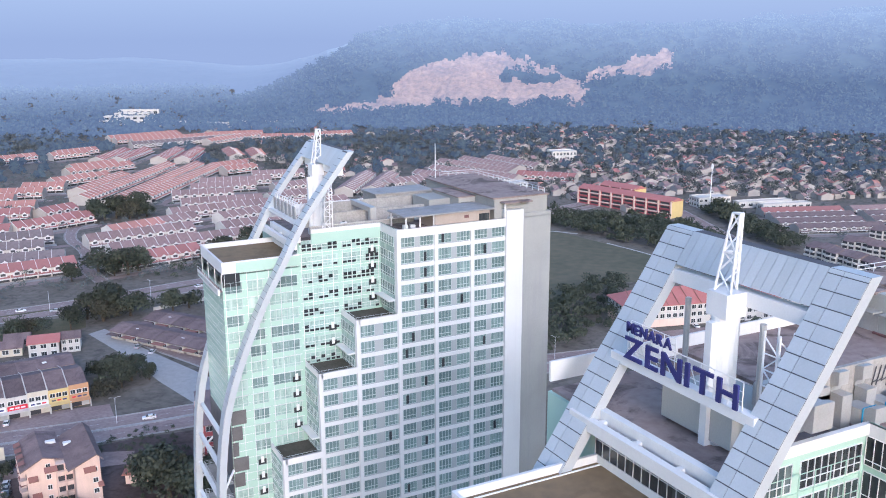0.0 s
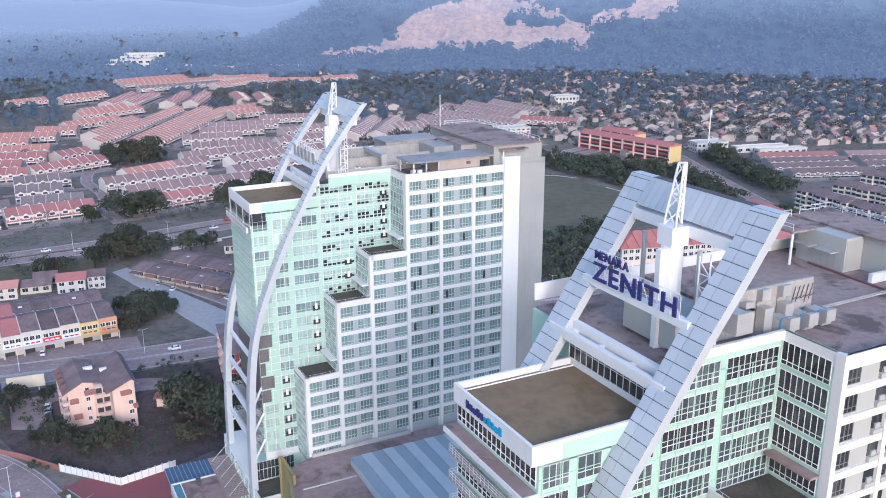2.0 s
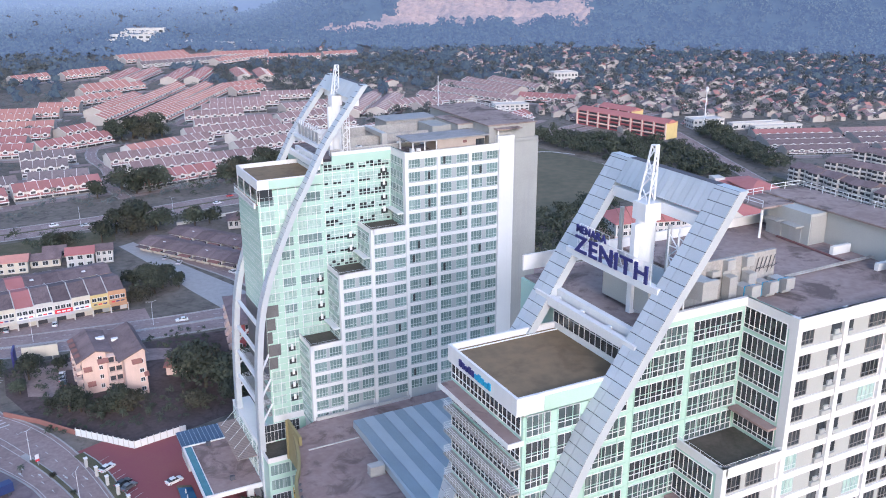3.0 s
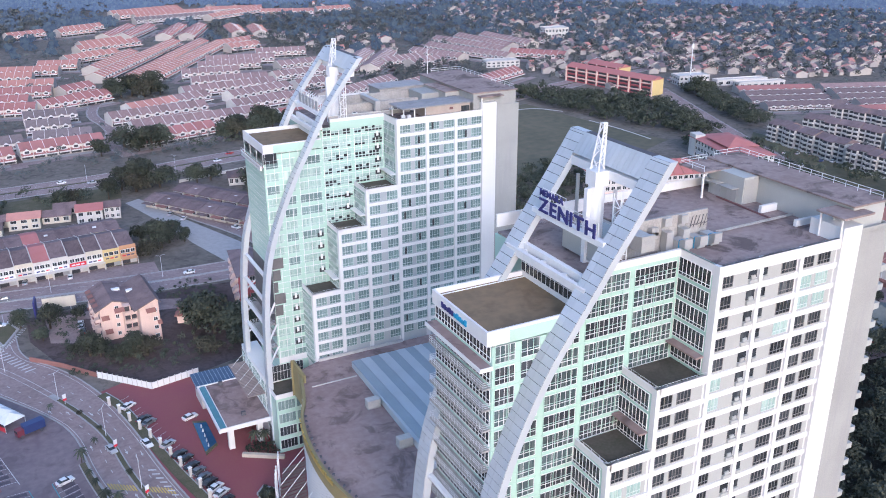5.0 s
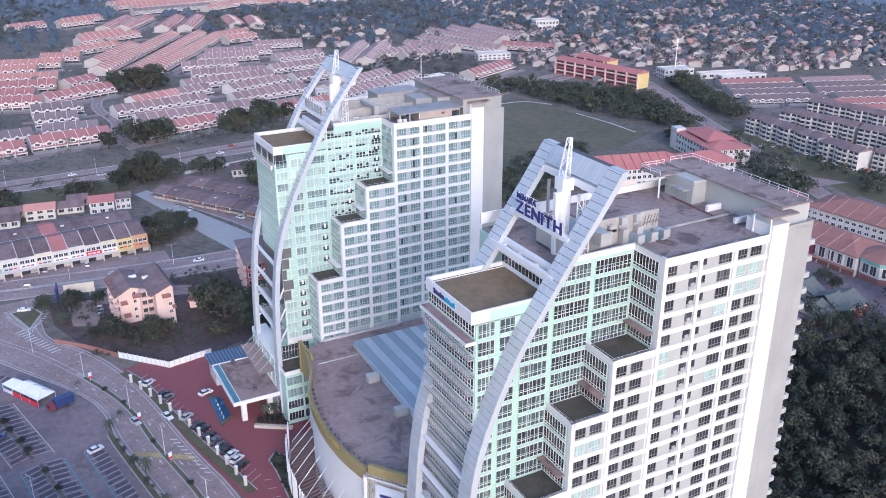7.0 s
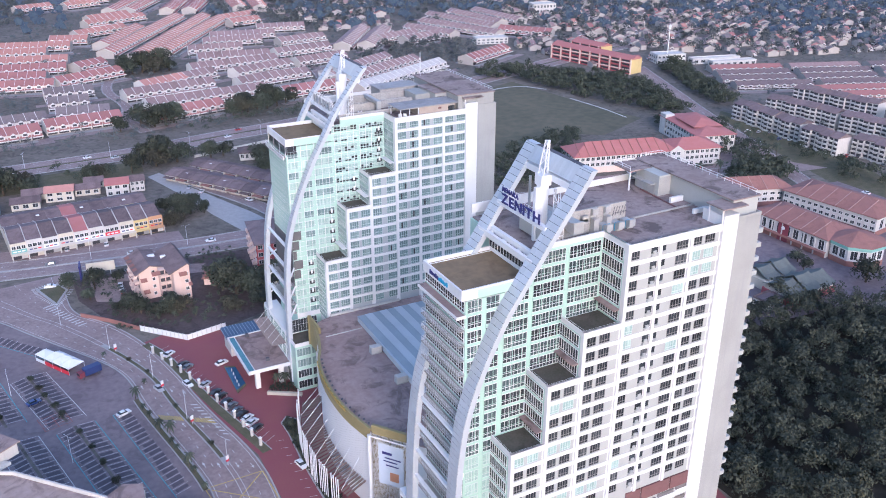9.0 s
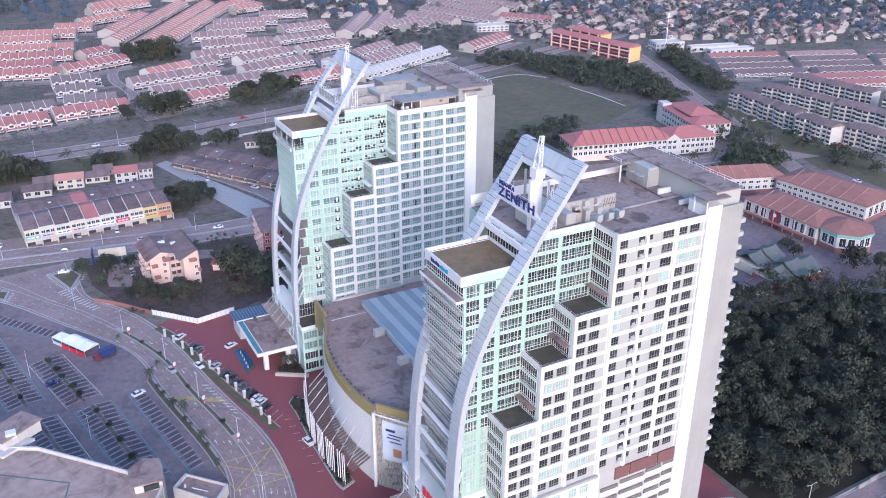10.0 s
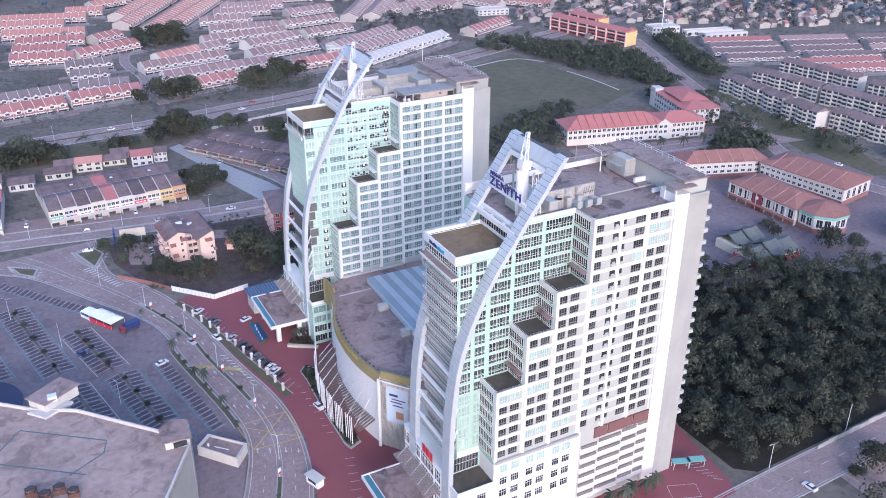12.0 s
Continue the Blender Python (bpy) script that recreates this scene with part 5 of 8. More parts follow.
for i, (x, y, s) in enumerate(spots):
    far_house(tl_[(i * 7 + int(x)) % 8], pose(x, y, 0, 0, 0, -14 + 90 * (i % 4) + rs.uniform(-8, 8)), rs.uniform(0.52, 0.82))
for tile, (big, _) in _far.items():
    ob = new("distant_house_rows", big.data("distant_house_rows", [FARW if mt == HWALL else mt for _, _, mt in house_parts(tile)]))
    tagged(ob, "distant cream houses with " + tile + " tiled roofs", "houses", kind="stuff")
tw_ = (scatter(HOMES, 12, 0.5, 0.8) + scatter([(120, 720), (190, 590), (330, 700), (420, 900), (160, 880)], 9, 0.5, 0.85) + scatter([(-320, 380), (-152, 390), (-112, 560), (-120, 650), (-70, 760), (-20, 900), (60, 1100), (-400, 1100)], 10, 0.5, 0.9)
       + scatter([(176, 430), (280, 410), (290, 500), (270, 545), (180, 470)], 9, 0.5, 0.85) + scatter([(640, 250), (640, 40), (800, 60), (900, 300)], 15, 0.5, 0.6) + scatter([(400, 560), (420, 700), (420, 900), (330, 700), (280, 590)], 12, 0.5, 0.7))
tw_ = [(x, y, s * 0.9) for x, y, s in tw_ if not near_rows(x, y, 11)]
woods("distant_trees", tw_, "hazed grey-green trees among far houses", 70, 0.9, (2.6, 5.4))
# garden and street trees between the terraces
gd_ = scatter([(-150, 310), (130, 310), (300, 420), (330, 620), (200, 760), (60, 900), (-110, 640)], 11, 0.5, 0.62) + scatter([(320, 60), (420, 330), (640, 240), (640, 40)], 13, 0.5, 0.5)
gd_ += scatter([(-190, 300), (-84, 306), (-84, 470), (-110, 560), (-190, 560)], 8, 0.5, 0.7) + scatter([(-80, 300), (110, 318), (116, 332), (-80, 326)], 7, 0.5, 0.6)
woods("garden_trees", [(x, y, s * 0.7) for x, y, s in gd_ if not near_rows(x, y, 10.5)], "small hazed grey-green garden trees between terraces", 70, 0.62, (2.4, 4.6))


# ---- roofs, podium and signs of the two towers ----
def elbow(m, x, y, z, w, r, mi=0):
    """A square duct that turns from up to level: quarter bend towards -y."""
    n = 6
    for i in range(n):
        a, b = math.pi / 2 * i / n, math.pi / 2 * (i + 1) / n
        p = lambda t, rr: (y - r + rr * math.cos(t), z + rr * math.sin(t))
        (y0, z0), (y1, z1), (y2, z2), (y3, z3) = p(a, r + w / 2), p(b, r + w / 2), p(b, r - w / 2), p(a, r - w / 2)
        for q in ([(x, y0, z0), (x, y1, z1), (x + w, y1, z1), (x + w, y0, z0)], [(x, y3, z3), (x + w, y3, z3), (x + w, y2, z2), (x, y2, z2)],
                  [(x, y0, z0), (x, y3, z3), (x, y2, z2), (x, y1, z1)], [(x + w, y0, z0), (x + w, y1, z1), (x + w, y2, z2), (x + w, y3, z3)]):
            m.face(q, mi)
    for t in (0.0, math.pi / 2):
        (ya, za), (yb, zb) = p(t, r + w / 2), p(t, r - w / 2)
        m.face([(x, ya, za), (x + w, ya, za), (x + w, yb, zb), (x, yb, zb)], mi)
    return m


def roofscape(root, zt, core_u, hotel):
    zr = zt - 1.2
    part("roof_surface", Mesh().box(0.3, core_u, 0.35, 32.8, zr - 0.15, zr + 0.25), ROOFB, root, "stained brown flat roof")
    part("roof_surface", Mesh().box(-16.6, 0.3, 8.4, 32.8, zr - 1.6, zr - 1.3), ROOFB, root, "stained brown flat roof")
    part("parapet", Mesh().box(0, 24.4, -0.02, 0.3, zr - 0.5, zt).box(-0.02, 0.28, 0.3, 8.4, zr - 0.5, zt), WHITE, root, "white parapet")
    part("parapet", Mesh().box(-16.9, core_u, 32.7, 33.0, zr - 0.5, zt + 0.5), WHITE, root, "white parapet")
    # core with its flat roof and rail
    zc = zt + 4.1
    core = part("core", Mesh().box(core_u, 35.4, 1.6, 32.9, zr - 0.3, zc - 0.25), GREYC if hotel else GREYN, root, "grey rendered lift core")
    part("core_roof", Mesh().box(core_u - 0.5, 35.7, 1.2, 33.2, zc - 0.25, zc + 0.02), ROOFB, core, "brown flat roof slab")
    part("railing", rails(Mesh(), [(34.9, 1.8, zc), (35.0, 32.4, zc), (26.0 if hotel else 29, 32.6, zc)], 1.1, 2.2, 0.05), STEELW, core, "white steel railing")
    part("cap_slab", Mesh().box(23.8, 30.5, -0.5, 4.8, zt + 3.0, zt + 3.3), ROOFB, core, "thin roof slab on posts")
    for x, y in ((24.3, 4.2), (26.4, 3.4), (24.3, 0.2)):
        part("post", Mesh().tube((x, y, zr), (x, y, zt + 3.0), 0.18, 6), WHITE, core)
    part("end_parapet", Mesh().box(28.6, 35.6, 0.3, 0.6, zt - 0.3, zt + 0.6).box(35.3, 35.6, 0.6, 1.6, zt - 0.3, zt + 0.6), GREYC, core)
    if not hotel:
        part("plant_room", Mesh().box(24.9, core_u, 20.9, 29.0, zr, zc - 0.34), GREYN, core, "grey plant room")
        part("pale_panel", Mesh().box(25.1, core_u - 0.1, 20.82, 20.9, zr + 0.4, zc - 0.7), GREYC, core)
        for v in (22.3, 26.0):
            d = part("door", Mesh().box(24.82, 24.9, v, v + 2.2, zr + 0.1, zr + 2.5), DUCT, core, "grey metal door")
            part("canopy", Mesh().box(23.2, 24.9, v - 0.4, v + 2.6, zr + 2.8, zr + 3.0), GREYC, d, "grey slab canopy")
        sl = part("cap_slab", Mesh().box(21.0, 27.5, 26.5, 32.8, zt + 3.6, zt + 3.9), ROOFB, core, "thin roof slab on posts")
        part("railing", rails(Mesh(), [(21.2, 26.7, zt + 3.9), (21.2, 32.6, zt + 3.9), (27.3, 32.6, zt + 3.9)], 1.0, 2.0, 0.05), STEELW, sl)
        part("post", Mesh().tube((21.4, 26.9, zr), (21.4, 26.9, zt + 3.6), 0.2, 6), WHITE, sl)
        part("low_wall", Mesh().box(24.4, 28.0, 16.0, 16.6, zr, zr + 1.5), WHITE, root)
        part("low_wall", Mesh().box(24.4, 28.2, 8.6, 9.2, zr, zr + 1.3), WHITE, root)
        for k in (0, 0.45):
            part("pipe", Mesh().tube((10.8, 12.3 - k, zr + 0.7), (28.0, 12.6 - k, zr + 0.7), 0.11, 6), CONC, root, "pale roof pipe")
        part("pipe", Mesh().tube((24.1, 26.0, zr + 0.4), (23.6, 13.3, zr + 0.4), 0.18, 6), BROWNP, root)
        # screen wall with ducts and fans before it
        scr = part("screen_wall", Mesh().box(-9.4, 8.1, 11.7, 12.1, zr - 0.3, zt + 3.9), CONC, root, "stained concrete screen wall")
        for k in range(5):
            x = 4.6 + 0.7 * k
            part("pipework", Mesh().tube((x, 11.6, zt + 1.0 + 0.3 * (k % 3)), (x + 0.5, 11.6, zt + 3.2), 0.05, 4).tube((x, 11.6, zt + 1.6), (x + 0.9, 11.6, zt + 1.9), 0.05, 4), SEAM, scr)
        for x in (-1.0, 2.2):
            dm = Mesh().box(x, x + 1.3, 10.2, 11.5, zr, zt + 1.9)
            elbow(dm, x, 12.2, zt + 1.9, 1.3, 1.4)
            part("duct", dm, DUCT, root, "galvanised vertical duct")
        part("duct", elbow(Mesh().box(-3.6, -2.3, 10.6, 11.6, zt + 1.2, zt + 2.2), -3.6, 11.9, zt + 1.0, 1.3, 1.3), DUCT, root, "galvanised duct outlet")
        for x in (0.4, 3.4, 6.2):
            fan = part("fan_unit", Mesh().box(x, x + 1.7, 9.2, 11.0, zr + 0.2, zr + 1.9), DUCT, root, "galvanised extract fan")
            part("fan_elbow", elbow(Mesh(), x + 0.1, 9.2, zr + 0.4, 1.5, 1.3), DUCT, fan)
            part("fan_frame", rails(Mesh(), [(x, 9.1, zr + 0.2), (x + 1.7, 9.1, zr + 0.2)], 1.9, 0.85, 0.06), CYAN, fan)
        base = part("plant_room", Mesh().box(-11.8, -5.0, 12.6, 21.5, zr - 0.8, zt + 1.2), GREYN, root, "grey plant room under the mast")
        part("big_duct", elbow(Mesh().box(-8.12, -5.88, 8.0, 14.0, zt + 1.2, zt + 3.2), -8.2, 8.6, zt + 1.0, 2.4, 1.3), DUCT, base, "large galvanised duct")
    else:
        for v, h, a, b in ((15.6, 2.6, -15.5, 13.5), (22.5, 3.4, -8, 20.5)):
            part("screen_wall", Mesh().box(a, b, v, v + 0.4, zr, zt + h - 1.2), CONC, root, "stained concrete screen wall")
        part("duct", Mesh().box(-0.4, 0.9, 12.0, 23.0, zt + 1.4, zt + 2.4).box(-0.4, 0.9, 12.0, 13.2, zr, zt + 1.4), DUCT, root, "galvanised roof duct")
        pent = part("penthouse", Mesh().box(9.0, 21.5, 1.6, 8.5, zr, zt + 1.9), mat("beige_render", (0.42, 0.36, 0.32), 0.85, var=0.15), root, "beige rendered roof house")
        part("slab_roof", Mesh().box(2.0, 22.3, 0.9, 9.2, zt + 1.9, zt + 2.2), mat("grey_slab", (0.33, 0.325, 0.335), 0.85, var=0.25, dirt=0.3), pent, "grey flat slab roof")
        part("louvre", Mesh().box(19.0, 21.3, 1.52, 1.6, zr + 0.4, zt + 1.2), DARKG, pent)
        part("panel", Mesh().box(15.6, 16.6, 1.52, 1.6, zt + 0.6, zt + 1.2), BROWNP, pent)
        for x, y in ((2.6, 1.4), (5.6, 1.4), (8.6, 1.4), (2.6, 8.4)):
            part("post", Mesh().tube((x, y, zr), (x, y, zt + 1.9), 0.16, 6), WHITE, pent)
        part("metal_roof", Mesh().box(6.0, 20.5, 24.5, 32.6, zt + 2.4, zt + 2.7), mat("grey_metal_roof", (0.33, 0.325, 0.33), 0.7, 0.0, var=0.2, dirt=0.3), root, "grey sheet metal roof")
        part("plant_room", Mesh().box(6.4, 20.2, 24.9, 32.4, zr, zt + 2.4), CONC, root)
        part("water_tank_block", Mesh().box(13.6, 20.0, 13.5, 21.5, zr, zt + 2.6), GREYC, root)
        for x, y in ((3, 3.4), (4.4, 3.0), (6.2, 12.6), (3.8, 12.4)):
            part("condenser", Mesh().box(x, x + 1.0, y, y + 0.7, zr + 0.2, zr + 1.2), FRAME, root, "white condenser unit")
        for k, (a, b, v, h) in enumerate(((-14, 8.5, 10.2, 1.0), (1.2, 13.0, 18.8, 1.6), (-6, 5.5, 28.0, 1.4))):
            lw = part("low_wall", Mesh().box(a, b, v, v + 0.3, zr, zt + h - 1.0), CONC, root, "stained low roof wall")
            part("coping", Mesh().box(a - 0.05, b + 0.05, v - 0.06, v + 0.36, zt + h - 1.0, zt + h - 0.88), OFFC, lw)
        for k in range(3):
            part("pipe", Mesh().tube((-12 + 2 * k, 12.4 + 0.4 * k, zr + 0.5), (12.0, 12.4 + 0.4 * k, zr + 0.5), 0.09, 6), DUCT, root, "thin roof pipe")
        for x, y in ((-10.5, 11.0), (-7.0, 11.2), (9.5, 11.5), (16.5, 10.6), (10.8, 16.8), (-3.0, 20.0)):
            cu = part("condenser", Mesh().box(x, x + 1.2, y, y + 0.9, zr + 0.15, zr + 1.35), FRAME, root, "white condenser unit")
            part("fan_grille", Mesh().tube((x + 0.6, y + 0.45, zr + 1.35), (x + 0.6, y + 0.45, zr + 1.4), 0.36, 10), SEAM, cu)
        part("core_step", Mesh().box(18.6, 22.6, 9.6, 22.0, zr, zt + 3.2), GREYC, root, "grey rendered stair head")
        part("step_roof", Mesh().box(18.4, 22.6, 9.4, 22.2, zt + 3.2, zt + 3.4), ROOFB, root, "brown flat slab")
        part("louvre", Mesh().box(19.2, 22.0, 9.52, 9.6, zr + 1.0, zt + 2.2), OPENG, root, "dark plant louvre")
        part("aerial_mast", Mesh().tube((24, 31, zc), (24, 31, zc + 8), 0.1, 5), STEELW, root)
    # glass front between front box and main roof, its coping and the white tie beam
    part("clerestory", Mesh().box(-17.15, -16.9, 8.4, 25.2, zt - 7.4, zt - 2.2), MINT, root, "mint glass clerestory")
    window(root, -17.2, 24.4, zt - 6.4, 15.9, 4.0, 14, DARKG if not hotel else TEALG, "x", 1.9)
    part("coping_beam", Mesh().box(-17.4, -16.6, 7.9, 25.6, zt - 2.3, zt - 1.2), WHITE, root, "white roof-edge beam")
    part("tie_beam", Mesh().box(-18.9, -18.1, 6.0, 26.5, zt - 3.1, zt - 1.9), WHITE, root, "white tie beam between the ribs")
    for v in (12.0, 17.5, 22.5):
        part("tie_strut", Mesh().box(-18.1, -17.4, v, v + 0.6, zt - 2.6, zt - 2.0), WHITE, root)


def low_block(root, zl, zlow, hotel):
    """Foot of the tower: low terrace, white framed front, glass band."""
    part("low_wall_block", Mesh().box(-36.0, -25.0, 0.1, 8.1, 0, zl - 1.0), WHITE if not hotel else MINT, root, "low block with terrace on top")
    part("terrace_floor", Mesh().box(-35.8, -25.2, 0.3, 8.1, zl - 1.0, zl - 0.7), ROOFD, root, "dark stained terrace floor")
    part("parapet", Mesh().box(-36.1, -25.4, 0.0, 0.3, zl - 1.2, zl).box(-36.1, -35.8, 0.3, 8.1, zl - 1.2, zl), WHITE, root)
    window(root, -35.6, 8.16, zl - 0.4, 10.0, zlow - 1.9 - zl + 0.4, 11, DARKG, "y", 2.6)
    fh = 3.9
    for i in range(4):
        z0 = zl - 1.6 - (i + 1) * fh
        if z0 < 0.2:
            break
        if hotel:
            window(root, -35.6, 0.06, z0 + 0.9, 4.6, 2.7, 5, TEALG if i < 2 else DARKG)
            window(root, -30.6, 0.06, z0 + 0.9, 4.6, 2.7, 5, TEALG if i < 2 else DARKG)
        else:
            window(root, -34.8, 0.06, z0 + 0.9, 2.6, 2.2, 4, DARKG, "y", 1.5)
            window(root, -30.4, 0.06, z0 + 0.9, 2.6, 2.2, 4, DARKG, "y", 1.5)
    fr = part("front_block", Mesh().box(-36.3, -31.8, 8.2, 31.0, 0, 21.0 if not hotel else 18.4), WHITE, root, "white framed front block")
    top = 20.0 if not hotel else 17.4
    for i in range(3 if hotel else 4):
        for j, (v, w) in enumerate(((30.4, 5.6), (24.0, 3.0), (20.2, 7.4), (12.0, 3.0), (8.0, 2.4))):
            z0 = top - (i + 1) * 4.4
            window(root, -36.36, v, z0 + 0.4, w, 3.8, max(2, int(w / 0.9)), DARKG if not hotel else TEALG, "x", 2.6)


def sign_letters(word, parent, u, v0, z, height, v1, material):
    """Raised letters that look to -x, from v0 down to v1."""
    x = 0.0
    made = []
    for ch in word:
        c = bpy.data.curves.new("letter", "FONT")
        c.body, c.extrude, c.offset = ch, 0.10, 0.016
        t = bpy.data.objects.new("letter", c)
        scene.collection.objects.link(t)
        bpy.context.view_layer.update()
        me = bpy.data.meshes.new_from_object(t)
        bpy.data.objects.remove(t)
        xs = [p.co.x for p in me.vertices]
        made.append((me, x - min(xs), max(xs) - min(xs)))
        x += max(xs) - min(xs) + 0.12
    total = x - 0.12
    k = (v0 - v1) / total
    for me, dx, w in made:
        for p in me.vertices:
            p.co = Vector(((p.co.x + dx) * k, p.co.y * height / 0.73, p.co.z))
        me.materials.clear()
        me.materials.append(material)
        part("letter", me, None, parent, at=Matrix(((0, 0, -1, u), (-1, 0, 0, v0), (0, 1, 0, z), (0, 0, 0, 1))))


roofscape(hotel_tower, 86.0, 22.6, True)
roofscape(office_tower, 88.6, 28.3, False)
low_block(hotel_tower, 17.5, 23.6, True)
low_block(office_tower, 19.7, 25.7, False)

# rooftop sign of the office tower, on a truss between the ribs
zt = 88.6
us = arc(2.8) - 0.1
sign = thing("rooftop_sign", -1.9, -112.5, 0, "navy raised letters on a white truss between the ribs", "sign")
part("sign_beam", Mesh().box(us + 0.3, us + 1.3, 7.2, 25.2, zt + 3.0, zt + 3.9), STEELW, sign, "white sign beam")
tr = Mesh()
rails(tr, [(us + 0.5, 23.0, zt + 3.9), (us + 0.5, 8.7, zt + 3.9)], 2.5, 1.5, 0.05, 3)
rails(tr, [(us + 0.5, 22.6, zt + 6.4), (us + 0.5, 16.6, zt + 6.4)], 1.2, 1.5, 0.04, 2)
for i in range(9):
    tr.tube((us + 1.3, 23.0 - i * 1.65, zt + 3.9), (us + 0.5, 23.0 - i * 1.65, zt + 5.9), 0.05, 4)
part("truss", tr, STEELW, sign, "white steel lattice")
sign_letters("ZENITH", sign, us, 22.9, zt + 4.1, 2.2, 8.7, NAVY)
sign_letters("MENARA", sign, us, 22.6, zt + 6.65, 1.0, 16.6, NAVY)
bank = thing("wall_sign", -1.9, -112.5, 0, "blue and cyan raised sign on a white fascia", "sign")
for i in range(10):
    v = 21.2 - i * 0.78
    part("letter_bar", Mesh().box(-33.14, -33.0, v - 0.56, v, 81.0, 81.9 - 0.14 * (i % 3)), NAVY if i < 5 else CYAN, bank)
reds = thing("wall_sign", -1.9, -112.5, 0, "red raised sign on a white framed front", "sign")
for i in range(3):
    part("letter_bar", Mesh().box(-36.55, -36.4, 13.4 + i * 2.1, 15.0 + i * 2.1, 20.2, 22.8), REDS, reds)
hs = thing("rooftop_sign", 0, 0, 0, "white steel lattice sign frame with pale letter shapes", "sign")
zt = 86.0
us = arc(2.8, True) - 0.1
tr = Mesh()
rails(tr, [(us + 0.5, 23.0, zt + 1.9), (us + 0.5, 8.2, zt + 1.9)], 3.4, 1.5, 0.09, 3)
for i in range(10):
    tr.tube((us + 0.5, 23.0 - i * 1.6, zt + 1.9), (us + 0.5, 21.4 - i * 1.6, zt + 5.3), 0.07, 4)
    tr.tube((us + 0.5, 23.0 - i * 1.6, zt + 1.9), (us + 3.0, 23.0 - i * 1.6, zt + 4.6), 0.07, 4)
part("truss", tr, STEELW, hs)
part("sign_beam", Mesh().box(us - 0.4, us + 0.9, 7.2, 25.2, zt + 1.2, zt + 1.9), STEELW, hs)
for i in range(6):
    part("letter_bar", Mesh().box(us - 0.1, us + 0.1, 20.7 - i * 2.4, 22.2 - i * 2.4, zt + 2.2, zt + 4.6), DUCT, hs)

# lower part of the office tower's long side: office windows, then car park decks
for r in range(4):
    for (u, w, n) in ((-23.6, 2.2, 3), (-20.2, 2.4, 4), (-15.6, 2.2, 3), (-12.3, 2.4, 4), (-7.4, 2.2, 3), (-4.2, 2.4, 4)):
        g = DARKG if (r * 5 + n + int(u)) % 4 else PALEG
        window(office_tower, u, 0.32, 21.6 - r * 4.0, w, 2.3, n, g, "y", 1.5)
part("podium_wall", Mesh().box(-25.4, 1.6, 0.36, 0.6, 0, 25.7), WHITE, office_tower)
part("ledge", Mesh().box(-25.4, 0.4, -0.5, 0.4, 25.3, 26.0), GREYC, office_tower, "stained projecting ledge")
for i in range(3):
    a = (2.0, 10.6, 19.2)[i]
    part("brown_panel", Mesh().box(a + 4.0 * (i == 0), a + 8.2, -0.06, 0.34, 22.2, 25.6), BROWNP, office_tower, "brown wall panel")
# Flat grey strips carry the dimness inside the parking decks in their colour.
SHADEW = mat("slot_shade_grey", (0.20, 0.185, 0.185), 0.9, var=0.3, scale=0.3, bump=0.0)
for r in range(6):
    z = 20.2 - r * 3.3
    for (a, b, dz) in ((1.8, 7.6, -0.5), (7.6, 15.6, 0.0), (15.6, 21.0, 0.55), (21.0, 28.4, 0.9)):
        part("deck_slot", Mesh().box(a + 0.3, b - 0.4, -0.02, 0.34, z + dz, z + dz + 1.0), SHADEW, office_tower, "grey strip for the dim inside of a parking deck slot")
        part("deck_parapet", Mesh().box(a, b, -0.14, 0.3, z + dz - 1.5, z + dz), WHITE, office_tower)
part("deck_wall", Mesh().box(1.6, 28.5, 0.3, 0.6, 0, 25.7), GREYN, office_tower)
for i in range(20):
    z = 84 - i * 3.38
    part("side_balcony", Mesh().box(35.6, 37.1, 0.45, 3.2, z, z + 1.1), GREYN, office_tower)
for i in range(20):
    z = 82 - i * 3.26
    part("side_balcony", Mesh().box(35.5, 36.2, 12.5, 15.5, z, z + 0.9), WHITE, hotel_tower)

# ---- podium hall between the towers ----
hall = thing("banquet_hall", 0, 0, 0, "curved white hall with gold fascia and brown flat roof", "hall building")
CUR = smooth([(-30.3, -2.8), (-33.4, -17.5), (-37.4, -25.3), (-39.6, -38.5), (-39.6, -51.5), (-37.2, -63.0)], 2)
outline = [(p.x, p.y) for p in CUR] + [(-31.3, -70.7), (-24, -80), (30, -80), (30, -0.4), (-24.0, -0.4)]
part("wall", Mesh().prism(outline, 0, 24.6), WHITE, hall, "white rendered wall")
part("roof_surface", Mesh().prism([(x * 0.995, y) for x, y in outline], 24.6, 24.9), DECK, hall, "brown stained flat roof")
part("fascia", strip(Mesh(), CUR, -0.45, 0.25, 22.4, 26.0), GOLD, hall, "ochre gold fascia")
gl_ = Mesh()
for i in range(0, 34):
    t = 0.40 + 0.42 * i / 34
    run = resample(CUR, 0.25)
    p, q = run[int(t * len(run))], run[int(t * len(run)) + 3]
    d = (q - p).normalized()
    n = Vector((d.y, -d.x))
    a, b = p + n * 0.75, q + n * 0.75
    h = 0.9 + 0.35 * ((i * 7) % 3) / 2
    gl_.face([(*a, 25.3), (*b, 25.3), (*b, 25.3 + h), (*a, 25.3 + h)])
    gl_.face([(*(a - n * 0.2), 25.3 + h), (*a, 25.3 + h), (*b, 25.3 + h), (*(b - n * 0.2), 25.3 + h)])
part("gold_lettering", gl_, mat("gold_letter", (0.55, 0.40, 0.10), 0.4, 0.5, var=0.1, bump=0.0), hall, "row of gold letter shapes", kind="stuff")
dots = Mesh()
run = resample(CUR, 0.75)[int(24 / 0.75):-2]
